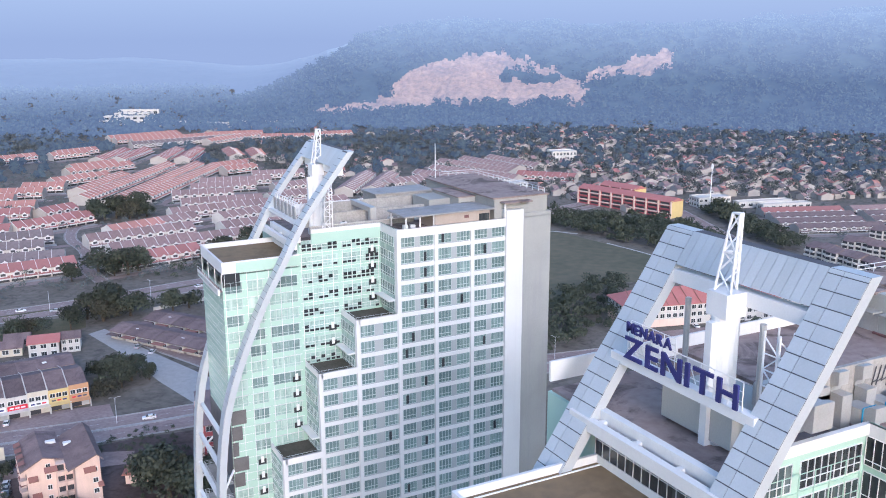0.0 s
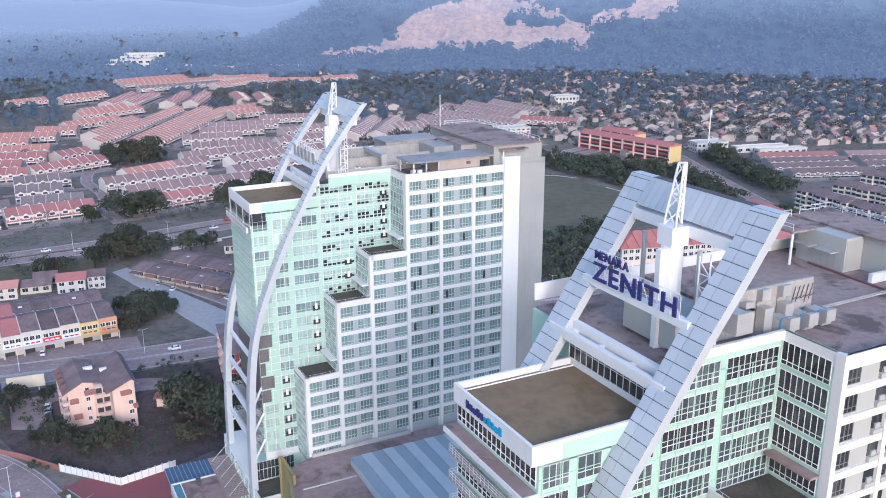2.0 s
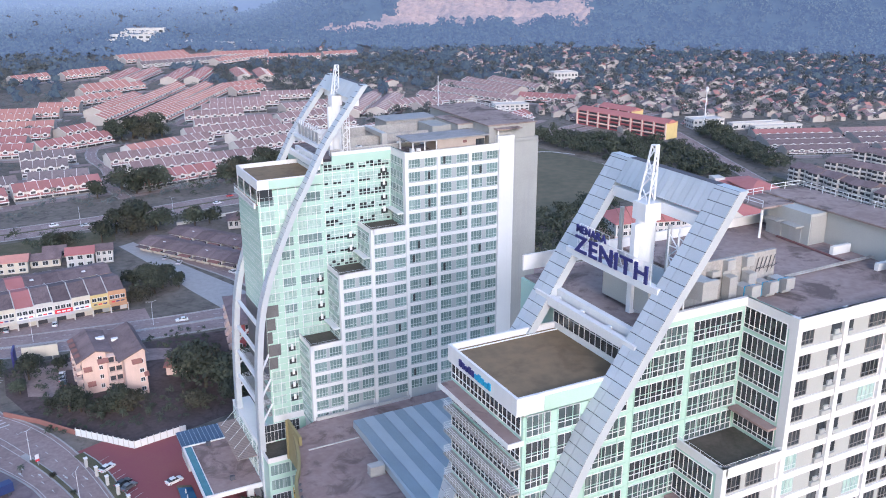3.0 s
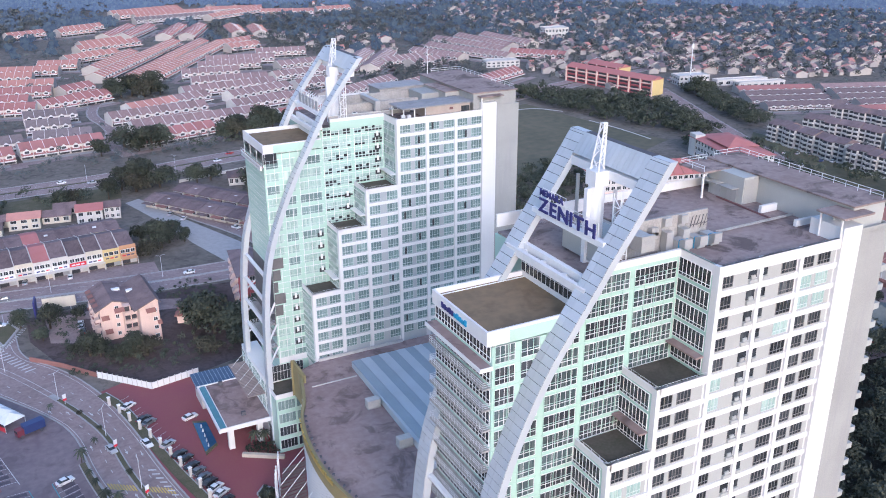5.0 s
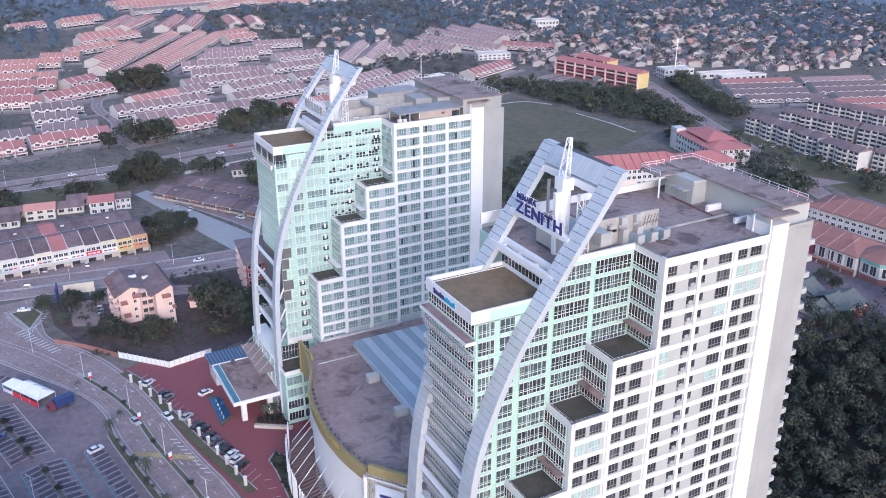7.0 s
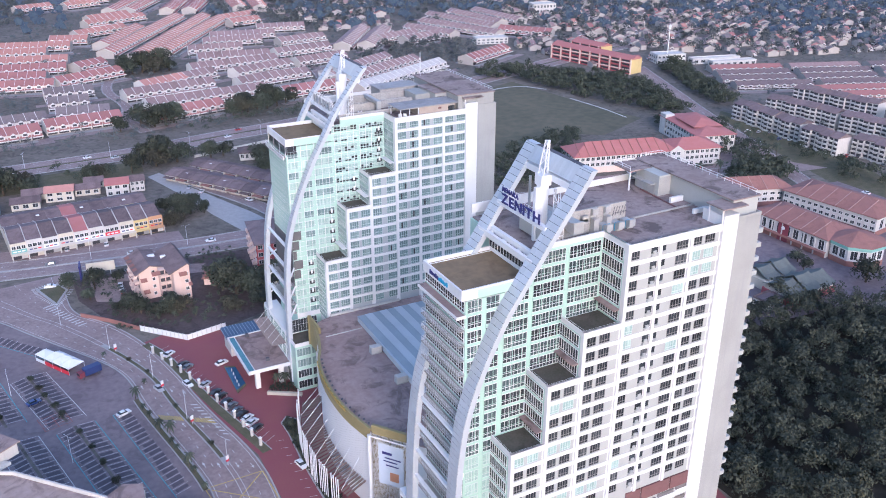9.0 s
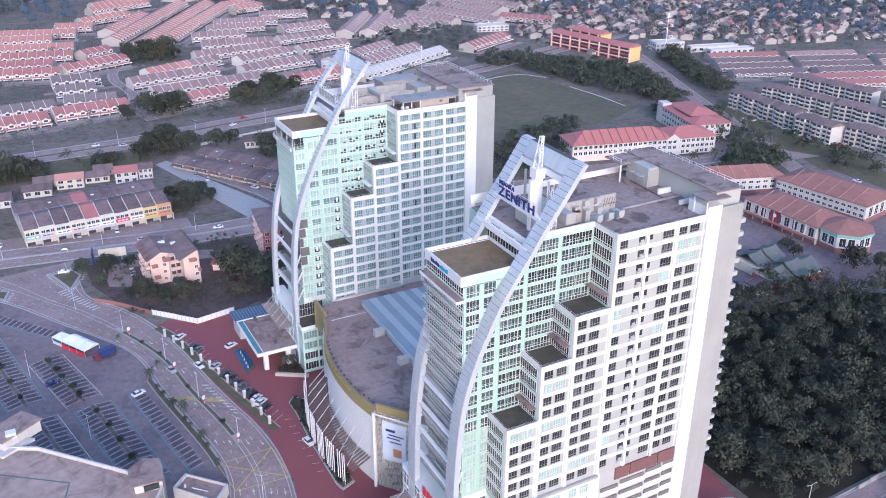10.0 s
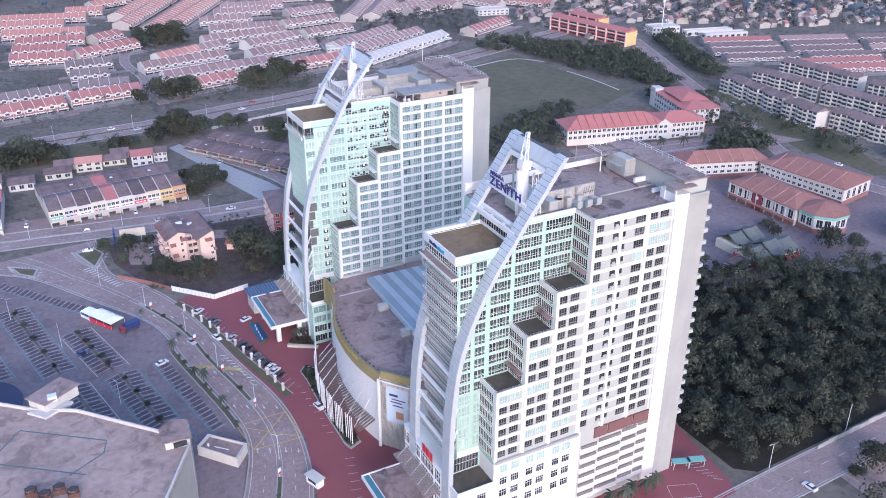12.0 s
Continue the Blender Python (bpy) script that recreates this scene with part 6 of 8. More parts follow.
for i, p in enumerate(run[:-1]):
    d = (run[i + 1] - p).normalized()
    n = Vector((d.y, -d.x))
    for j in range(18):
        z = 8.6 + j * 0.75 + 0.37 * (i % 2)
        a, b = p + n * 0.28, p + d * 0.2 + n * 0.28
        dots.face([(*a, z), (*b, z), (*b, z + 0.18), (*a, z + 0.18)])
part("perforation", dots, GREYN, hall, "fine grey perforated pattern", kind="stuff")
# slatted skirt canopy and the row of white poles
sk = Mesh()
ou, inn = offset(resample(CUR, 0.6), -6.4), offset(resample(CUR, 0.6), -0.4)
for i in range(26, len(ou) - 4):
    if i % 2 == 0:
        a, b, c, d = inn[i], inn[i + 1], ou[i + 1], ou[i]
        sk.face([(*a, 8.2), (*b, 8.2), (*c, 6.4), (*d, 6.4)][::-1])
        sk.face([(*a, 7.95), (*b, 7.95), (*c, 6.15), (*d, 6.15)])
        sk.face([(*d, 6.15), (*c, 6.15), (*c, 6.4), (*d, 6.4)])
part("slat_canopy", sk, mat("brown_timber_slat", (0.22, 0.16, 0.14), 0.8, var=0.2), hall, "brown slatted skirt canopy", kind="stuff")
for i in range(30, len(ou) - 6, 8):
    part("tie_rod", Mesh().tube((*inn[i], 14.0), (*ou[i], 6.4), 0.07, 5), STEELW, hall)
pol = Mesh().tube((0, 0, 0), (0, 0, 10.2), 0.13, 6).data("flagpole", STEELW)
cap_ = Mesh().tube((0, 0, 10.2), (0, 0, 10.4), 0.2, 6).data("pole_cap", STEELW)
po = offset(resample(CUR, 1.15), -7.4)
for i in range(11, len(po) - 5):
    if i % 6 == 5:
        continue
    fo_ = solo("flagpole", pol, None, "white painted steel flagpole in a row", "flagpole", group="flagpoles", at=pose(po[i].x, po[i].y, 0.1))
    part("pole_cap", cap_, None, fo_)
# gold corner with its poster, white corner frame
part("corner_wall", Mesh().prism([(-37.2, -63.0), (-31.3, -70.7), (-30.6, -70.2), (-36.5, -62.4)], 0, 27.0), GOLD, hall, "ochre gold corner wall")
part("corner_post", Mesh().tube((-38.0, -63.2, 0), (-38.0, -63.2, 24.5), 0.5, 8), WHITE, hall)
part("white_frame", Mesh().tube((-38.0, -63.2, 24.2), (-31.6, -71.6, 24.2), 0.22, 6), WHITE, hall)
pd = Vector((5.9, -7.7)).normalized()
p0 = Vector((-36.1, -64.5))
outw = Vector((-0.79, -0.61)) * 0.12
pa, pb = p0 + outw, p0 + pd * 7.2 + outw
poster = part("poster", Mesh().face([(*pa, 10), (*pb, 10), (*pb, 22.5), (*pa, 22.5)]), mat("pale_blue_poster", (0.55, 0.62, 0.72), 0.6, var=0.1, bump=0.0), hall, "pale blue hanging banner")
bars = Mesh()
for k, (f0, f1, z0, z1) in enumerate(((0.15, 0.55, 19.4, 20.2), (0.25, 0.9, 18.2, 18.6), (0.2, 0.75, 17.2, 17.6), (0.3, 0.8, 16.0, 16.4), (0.45, 0.8, 11.5, 14.2))):
    a, b = pa.lerp(pb, f0) + outw * 0.4, pa.lerp(pb, f1) + outw * 0.4
    bars.face([(*a, z0), (*b, z0), (*b, z1), (*a, z1)], 0 if k < 4 else 1)
part("poster_print", bars, [NAVY, mat("ochre_print", (0.5, 0.25, 0.15), 0.6, bump=0.0)], poster, kind="stuff")
# gold end wall near the hotel and parapet lights
part("gold_screen", Mesh().box(-31.2, -30.6, -9.5, -1.0, 17.0, 27.0).box(-31.6, -30.6, -1.0, -0.5, 17.0, 27.0), GOLD, hall, "ochre gold screen wall")
part("low_parapet", Mesh().box(-24, 0, -0.9, -0.3, 24.6, 25.6).box(-30, -18.2, -12.35, -12.1, 24.9, 25.1), OFFC, hall)
for i in range(0, len(run), 3):
    p = run[i]
    part("parapet_lamp", Mesh().box(p.x + 0.5, p.x + 0.95, p.y - 0.2, p.y + 0.2, 26.0, 26.4), SEAM, hall)
# striped blue roof over the middle
bl = thing("striped_roof", 0, 0, 0, "striped blue sheet metal roof over the podium", "metal roof")
part("upstand", Mesh().prism([(-17.6, -7.5), (28, -7.5), (28, -78), (-19.4, -78)][::-1], 24.9, 26.6), BLUE1, bl, "pale blue upstand wall")
i = 0
x = -17.7
while x < 28:
    w = 2.5
    part("roof_sheet", Mesh().box(x, x + w - 0.06, -77.8, -7.7, 26.6, 26.85 if i % 2 else 26.8), BLUE1 if i % 2 else BLUE2, bl)
    x += w
    i += 1
for x, y in ((-21.9, -28.4), (-22.1, -46.3)):
    ac = thing("air_handler", x, y, 24.9, "white boxed air handling unit on a flat roof", "air handler", "air handlers")
    part("casing", Mesh().box(0, 3.2, 0, 2.0, 0.25, 2.2), OFFC, ac)
    part("plinth", Mesh().box(-0.1, 3.3, -0.1, 2.1, 0, 0.25), CONC, ac)
    part("grille", Mesh().box(-0.04, 0.0, 0.3, 1.7, 0.6, 1.9), DUCT, ac)
part("blue_lean_to", Mesh().box(-49.0, -35.5, 31.5, 40.0, 0, 6.6), OFFC, hotel_tower, "pale walled annex")
lean = part("blue_lean_to_roof", Mesh().box(-50.0, -35.0, 30.8, 41.0, 6.6, 7.0), mat("deep_blue_sheet_roof", (0.075, 0.12, 0.20), 0.6, var=0.2, scale=0.4, bump=0.05, dirt=0.3), hotel_tower, "deep blue sheet metal roof")
for k in range(14):
    part("roof_rib", Mesh().box(-50.0 + 1.1 * k, -49.9 + 1.1 * k, 30.8, 41.0, 7.0, 7.1), BLUE2, lean)


def entrance_canopy(ox, oy, label):
    """Porte-cochere: flat roof with white rim, teal glass strip, columns, slatted upper canopy on tie rods."""
    c = thing("entrance_canopy", ox, oy, 0, label, "canopy", "canopies")
    part("slab", ring(Mesh().box(-50.0, -35.4, 5.4, 30.0, 7.6, 8.2), -50.2, -35.2, 5.2, 30.2, 7.4, 8.6, 0.35), WHITE, c, "white rimmed roof slab")
    part("roof_surface", Mesh().box(-48.0, -35.6, 5.6, 29.8, 8.2, 8.34), DECK, c, "brown stained roof")
    part("glass_strip", Mesh().box(-49.8, -48.0, 5.6, 29.8, 8.2, 8.32), mat("teal_glass_strip", (0.08, 0.22, 0.26), 0.2, bump=0.0), c, "teal glass roof strip")
    part("strip_kerb", Mesh().box(-48.1, -47.9, 5.6, 29.8, 8.2, 8.5), WHITE, c)
    for v in (8.6, 26.8):
        for u in (-47.4, -39.5):
            part("column", Mesh().box(u, u + 1.5, v - 0.75, v + 0.75, 0, 7.6), WHITE, c, "white square column")
    for u in range(5):
        part("rod", Mesh().tube((-36.2, 9.5 + u * 4.2, 18.6), (-40.8, 9.5 + u * 4.2, 14.2), 0.05, 5), STEELW, c)
    sl = Mesh()
    for k in range(26):
        sl.box(-41.2, -36.4, 8.4 + k * 0.78, 8.85 + k * 0.78, 14.0, 14.25)
    part("slat_canopy", sl, mat("grey_brown_slat", (0.30, 0.25, 0.24), 0.8, var=0.2), c, "grey-brown slatted upper canopy")
    for x, y in ((-43.0, 9.5), (-44.5, 28.0)):
        part("roof_vent", Mesh().box(x, x + 1.1, y, y + 0.8, 8.3, 9.4), SEAM, c)
    return c


entrance_canopy(0, 0, "flat porte-cochere canopy with slatted upper roof at the hotel")
entrance_canopy(-1.9, -112.5, "flat porte-cochere canopy with slatted upper roof at the offices")

# pond, planters and shrubs of the forecourt
pond = thing("pond", 0, 0, 0.1, "rectangular blue pond with a stone rim and green edge", "pond")
pp = [(-53.3, 26.0), (-49.9, 24.4), (-49.8, 11.6), (-53.6, 8.2)]
part("rim", Mesh().prism(pp, 0, 0.45), GRASS, pond)
part("water", Mesh().prism([(x * 0.985 - 0.77, 17 + (y - 17) * 0.86) for x, y in pp], 0.45, 0.5), mat("blue_pond_water", (0.03, 0.10, 0.20), 0.08, bump=0.0), pond, "dark blue water")
for i in range(5):
    part("fountain_stone", Mesh().tube((-52.2 + 0.1 * i, 11.5 + i * 2.5, 0.5), (-52.2 + 0.1 * i, 11.5 + i * 2.5, 1.5), 0.25, 6, r2=0.12), BLUE1, pond)
isl_pts = [(-46.6, -14.0), (-44.2, -11.5), (-41.2, -14.5), (-43.2, -24.0), (-43.6, -38), (-43.2, -50), (-42.6, -59.0), (-46.8, -60.8), (-47.6, -58), (-47.4, -36), (-46.4, -20)]
pl = thing("planter_bed", 0, 0, 0.08, "kerbed planting bed with dark shrubs beside flagpoles", "planter")
part("kerb", Mesh().prism(isl_pts, 0, 0.4), KERB, pl)
part("soil", Mesh().prism([(-44.8 + (x + 44.8) * 0.86, -37 + (y + 37) * 0.97) for x, y in isl_pts], 0.4, 0.5), GRASS, pl)


def shrub_bed(name, poly, gap, label, hgt=0.9):
    sp = scatter(poly, gap, 0.4)
    V, Fc, base = [], [], 0
    for x, y, s in sp:
        v, f = crown_np(rs, 0.7 * s, hgt * s, 46, 0.22, 3)
        v += np.array([x, y, 0.6 + hgt * 0.4])
        V.append(v), Fc.append(f + base)
        base += len(v)
    tagged(new(name, np_mesh(name, np.concatenate(V), np.concatenate(Fc), LEAF[0])), label, "shrubs", kind="stuff")


shrub_bed("shrubs", [(-44.8 + (x + 44.8) * 0.82, -37 + (y + 37) * 0.96) for x, y in isl_pts], 0.95, "dark green shrubs in a planting bed", 1.1)
for y in (-18, -26, -33, -41, -48, -55):
    palm(-44.9, y, 0.45, 0.5)
pl2 = thing("planter_wall", 0, 0, 0.08, "pale stone planter wall with shrubs", "planter")
part("wall", Mesh().prism([(-45.5, 3.0), (-36.0, -3.0), (-35.4, -2.2), (-44.9, 3.9)], 0, 1.0), mat("pale_stone", (0.5, 0.45, 0.38), 0.85, var=0.2), pl2)
shrub_bed("shrubs", [(-44.5, 4.4), (-36.5, -1.0), (-36.6, 4.5), (-42, 7)], 1.0, "dark green shrubs behind a planter wall", 1.2)
for x, y in ((-41, 7), (-38.5, 6)):
    palm(x, y, 0.7, 0.3)


# ---- neighbouring buildings ----
PINK = mat("pale_pink_render", (0.74, 0.56, 0.49), 0.85, var=0.15, scale=0.2, bump=0.05, stain=0.25)
ROSE = mat("rose_red_render", (0.42, 0.12, 0.13), 0.85, var=0.15, scale=0.3, bump=0.05)
CREAM = mat("cream_render", (0.60, 0.55, 0.46), 0.85, var=0.15, scale=0.3, bump=0.05, stain=0.25)
YELL = mat("yellow_render", (0.60, 0.47, 0.22), 0.85, var=0.12, scale=0.3, bump=0.05)
OFFW = mat("off_white_render", (0.56, 0.54, 0.52), 0.85, var=0.15, scale=0.3, bump=0.05, stain=0.3)
ORNG = mat("orange_render", (0.52, 0.30, 0.17), 0.85, var=0.12, bump=0.05)
TEALP = mat("teal_paint", (0.20, 0.42, 0.38), 0.7, var=0.1, bump=0.0)
SLATE = mat("grey_brown_sheet_roof", (0.135, 0.10, 0.105), 0.85, var=0.4, scale=0.25, fine=3, bump=0.15, tint=(0.23, 0.17, 0.17), obvar=0.22, dirt=0.3)
REDR = mat("red_sheet_roof", (0.42, 0.175, 0.168), 0.8, var=0.2, scale=0.3, fine=4, bump=0.15, tint=(0.38, 0.145, 0.135))
ROSER = mat("pink_red_tiles", (0.31, 0.15, 0.13), 0.85, var=0.25, scale=0.3, fine=4, bump=0.2, tint=(0.25, 0.13, 0.115), dirt=0.25)
ROSEL = mat("faded_pink_ridge_tiles", (0.42, 0.27, 0.24), 0.85, var=0.2, bump=0.1)
PLUM = mat("plum_red_panel", (0.20, 0.04, 0.06), 0.6, var=0.1, bump=0.0)
_pw = {}


def pane_at(parent, x, y, z, w, h, rz=0.0, g=None, name="window", frame_=True):
    """A small framed window set on a wall that looks to local -y."""
    g = g or DARKG
    key = (round(w, 2), round(h, 2), g.name, frame_)
    if key not in _pw:
        m = Mesh().box(0, w, -0.05, 0.05, 0, h, 0)
        if frame_:
            m.lattice([-0.1, 0.0, w / 2 - 0.04, w / 2 + 0.04, w, w + 0.1], [-0.12, 0.0, h, h + 0.1], -0.1, 0.06, 1)
        _pw[key] = m.data("window", [g, FRAME])
    return part(name, _pw[key], None, parent, at=pose(x, y, z, 0, 0, rz))


def gable(m, x0, x1, y0, y1, z, rise, over=0.6, mi=0, wall=None):
    """A ridge roof along x, with thickness at the eaves."""
    ym = (y0 + y1) / 2
    t = 0.25
    for (ya, yb) in ((y0 - over, ym), (y1 + over, ym)):
        a = [(x0 - over, ya, z), (x1 + over, ya, z), (x1 + over, yb, z + rise), (x0 - over, yb, z + rise)]
        m.face(a if ya < yb else a[::-1], mi)
        m.face([(x0 - over, ya, z - t), (x1 + over, ya, z - t), (x1 + over, ya, z), (x0 - over, ya, z)], mi)
    for x in (x0 - over, x1 + over):
        m.face([(x, y0 - over, z), (x, y1 + over, z), (x, ym, z + rise)], mi)
    return m


def hip(m, x0, x1, y0, y1, z, rise, over=0.8, mi=0):
    """A hipped roof."""
    x0, x1, y0, y1 = x0 - over, x1 + over, y0 - over, y1 + over
    k = min(x1 - x0, y1 - y0) / 2
    if x1 - x0 >= y1 - y0:
        a, b = (x0 + k, (y0 + y1) / 2, z + rise), (x1 - k, (y0 + y1) / 2, z + rise)
        q = [[(x0, y0, z), (x1, y0, z), b, a], [(x1, y1, z), (x0, y1, z), a, b], [(x0, y1, z), (x0, y0, z), a], [(x1, y0, z), (x1, y1, z), b]]
    else:
        a, b = ((x0 + x1) / 2, y0 + k, z + rise), ((x0 + x1) / 2, y1 - k, z + rise)
        q = [[(x0, y1, z), (x0, y0, z), a, b], [(x1, y0, z), (x1, y1, z), b, a], [(x0, y0, z), (x1, y0, z), a], [(x1, y1, z), (x0, y1, z), b]]
    for f in q:
        m.face(f, mi)
    m.box(x0, x1, y0, y1, z - 0.25, z - 0.01, mi)
    return m


def block(name, label, cat, x, y, rz, w, d, h, floors, bays, wall, roof, roofmat, group="", g=None, sides=True, ww=0.55, wh=0.5, rise=2.5, base=0.0):
    """A building with its front to local -y, windows on front and sides, and a gable, hip or flat roof."""
    b = thing(name, x, y, 0, label, cat, group, rz)
    part("wall", Mesh().box(0, w, 0, d, 0, h), wall, b)
    if roof == "gable":
        part("roof", gable(Mesh(), 0, w, 0, d, h, rise), roofmat, b)
    elif roof == "hip":
        part("roof", hip(Mesh(), 0, w, 0, d, h, rise), roofmat, b)
    else:
        part("roof", ring(Mesh().box(0, w, 0, d, h, h + 0.1), -0.1, w + 0.1, -0.1, d + 0.1, h, h + 0.8, 0.25), roofmat, b)
    fh = (h - base) / floors
    for f in range(floors):
        for i in range(bays):
            bw = w / bays
            pane_at(b, i * bw + bw * (1 - ww) / 2, 0, base + f * fh + fh * 0.3, bw * ww, fh * wh, g=g)
        if sides:
            n = max(1, round(d / (w / bays)))
            for i in range(n):
                bw = d / n
                pane_at(b, 0, d - (i * bw + bw * (1 - ww) / 2), base + f * fh + fh * 0.3, bw * ww, fh * wh, -90, g)
    return b


# shop row along the dual carriageway
def shophouse(x, y, rz, w, i, wall, board):
    """Two storeys, a deep front roof, a lower rear block, signboard, shutters and windows."""
    s = thing("shophouse", x, y, 0, "bright yellow two-storey corner shophouse with dark roof" if wall in (YELL, ORNG) else "two-storey terraced shophouse with signboard and dark sheet roof", "shophouse", "shophouses", rz=rz)
    part("wall", Mesh().box(0, w, 0, 24.5, 0, 6.7), wall, s)
    part("rear_wall", Mesh().box(0.02, w - 0.02, 24.5, 44, 0, 5.4), OFFW, s)
    rm = REDR if i % 7 == 4 else SLATE
    part("roof", gable(Mesh(), 0, w, 1.2, 24.2, 6.7, 2.6 + 0.3 * (i % 3), 0.0), rm, s)
    part("rear_roof", gable(Mesh(), 0, w, 25.0, 43.6, 5.5, 2.2, 0.0), SLATE if (i + 2) % 6 else REDR, s)
    pw = Mesh().box(-0.14, 0.14, 0.4, 1.2, 6.7, 7.5)
    pw.face([(-0.14, 0.4, 7.3), (0.14, 0.4, 7.3), (0.14, 12.7, 10.1), (-0.14, 12.7, 10.1)]).face([(-0.14, 12.7, 10.1), (0.14, 12.7, 10.1), (0.14, 24.6, 7.2), (-0.14, 24.6, 7.2)])
    pw.face([(-0.14, 0.4, 6.7), (-0.14, 0.4, 7.3), (-0.14, 12.7, 10.1), (-0.14, 12.7, 6.7)])
    part("party_wall", pw, OFFW, s, "white party wall")
    part("parapet", Mesh().box(0, w, -0.1, 0.2, 6.7, 7.4 + 0.5 * (i % 2)), wall, s)
    part("signboard", Mesh().box(0.15, w - 0.15, -0.5, -0.15, 3.0, 4.5), board, s, "plain coloured signboard")
    for k in range(3):
        part("sign_bar", Mesh().box(0.8 + k * 1.7, 2.1 + k * 1.7, -0.56, -0.5, 3.5, 4.0), FRAME if board in (REDS, NAVY, TEALP) else (REDS, NAVY, SEAM)[(i + k) % 3], s)
    part("five_foot_way", Mesh().box(0.3, w - 0.3, -0.05, 0.02, 0.1, 2.9), DARKW, s, "dark sheet for the shade in a shop opening")
    for k in range(2):
        if (i * 3 + k) % 3:
            part("shutter", Mesh().box(0.5 + k * w / 2, w / 2 - 0.2 + k * w / 2, -0.1, -0.05, 0.1, 2.6), (DUCT, OFFW, CREAM)[(i + k) % 3], s, "closed roller shutter")
    for x0 in (0.0, w):
        part("pillar", Mesh().box(max(x0 - 0.2, 0.0), max(x0 - 0.2, 0.0) + 0.3, -2.2, -1.9, 0, 3.0), OFFW, s)
    part("awning", Mesh().face([(0, -2.3, 2.8), (w, -2.3, 2.8), (w, -0.1, 3.1), (0, -0.1, 3.1)]).face([(0, -2.3, 2.5), (w, -2.3, 2.5), (w, -2.3, 2.8), (0, -2.3, 2.8)]), wall, s)
    for k in range(3):
        pane_at(s, 0.5 + k * (w - 0.6) / 3, 0, 4.75, 1.5, 1.35)
    if i % 3 == 2:
        part("skylight", Mesh().box(2.2, 3.6, 30.0, 31.2, 7.0, 7.3), FRAME, s)


for i, wm in enumerate([CREAM, OFFW, OFFW, CREAM, OFFW, OFFW, OFFW, CREAM, YELL, ORNG]):
    shophouse(-109.8 + 6.4 * i, 152.4 + 0.43 * i, 3.8, 6.38, i, wm, {0: TEALP, 2: FRAME, 4: FRAME, 5: FRAME, 6: REDS, 7: FRAME, 8: YELL, 9: ORNG}.get(i, OFFW))
for i in range(8):
    shophouse(-182.0 + 6.5 * i, 158.0 - 0.5 * i, -4.3, 6.48, i + 3, OFFW if i % 3 else CREAM, (TEALP, FRAME, REDS, OFFW)[i % 4])

# pink walk-up flats with dark hipped roof
pk = thing("apartment_block", -68.0, 80.4, 0, "pale pink four-storey flats with brown pitched roofs", "apartment block", rz=3)
part("wing_wall", Mesh().box(0.4, 7.4, 8.6, 26.5, 0, 11.6), PINK, pk, "pale pink rendered wing")
part("wing_wall", Mesh().box(11.4, 17.6, 0.4, 22.5, 0, 12.8), PINK, pk, "pale pink rendered wing")
part("link_wall", Mesh().box(7.4, 11.4, 5.6, 24.0, 0, 12.4), PINK, pk, "pale pink rendered link")


def pitched(m, prof, y0, y1, t=0.3):
    """A folded roof: a profile of (x, z) drawn from y0 to y1, with thickness."""
    for (xa, za), (xb, zb) in zip(prof[:-1], prof[1:]):
        m.face([(xa, y0, za), (xb, y0, zb), (xb, y1, zb), (xa, y1, za)])
        m.face([(xa, y0, za - t), (xa, y1, za - t), (xb, y1, zb - t), (xb, y0, zb - t)])
        m.face([(xa, y0, za - t), (xb, y0, zb - t), (xb, y0, zb), (xa, y0, za)])
        m.face([(xa, y1, za - t), (xa, y1, za), (xb, y1, zb), (xb, y1, zb - t)])
    for x, z in (prof[0], prof[-1]):
        m.face([(x, y0, z - t), (x, y0, z), (x, y1, z), (x, y1, z - t)])
    return m


part("roof", pitched(Mesh(), [(-1.2, 11.2), (4.6, 14.2), (10.0, 12.6)], 7.8, 27.2), SLATE, pk, "grey-brown folded roof")
part("roof", pitched(Mesh(), [(9.6, 12.5), (16.9, 15.6), (18.6, 13.8)], -0.3, 23.2), SLATE, pk, "grey-brown folded roof")
part("gable_wall", Mesh().face([(0.4, 8.6, 11.5), (7.4, 8.6, 11.5), (7.4, 8.6, 13.0), (4.6, 8.6, 13.9), (0.4, 8.6, 11.8)]), PINK, pk)
part("gable_wall", Mesh().face([(11.4, 0.4, 12.7), (17.6, 0.4, 12.7), (17.6, 0.4, 14.6), (16.9, 0.4, 15.3), (11.4, 0.4, 12.9)]), PINK, pk)
for x0, x1, y, z in ((0.6, 3.0, 8.6, 8.2), (4.4, 7.6, 5.6, 11.4), (13.4, 16.4, 0.4, 11.3), (1.2, 3.6, 8.6, 3.2), (16.6, 18.0, 0.6, 6.6)):
    part("hood_roof", Mesh().face([(x0, y - 1.5, z), (x1, y - 1.5, z), (x1, y, z + 0.9), (x0, y, z + 0.9)]).face([(x0, y - 1.5, z - 0.2), (x1, y - 1.5, z - 0.2), (x1, y - 1.5, z), (x0, y - 1.5, z)]), ROSER, pk, "red-brown tiled hood")
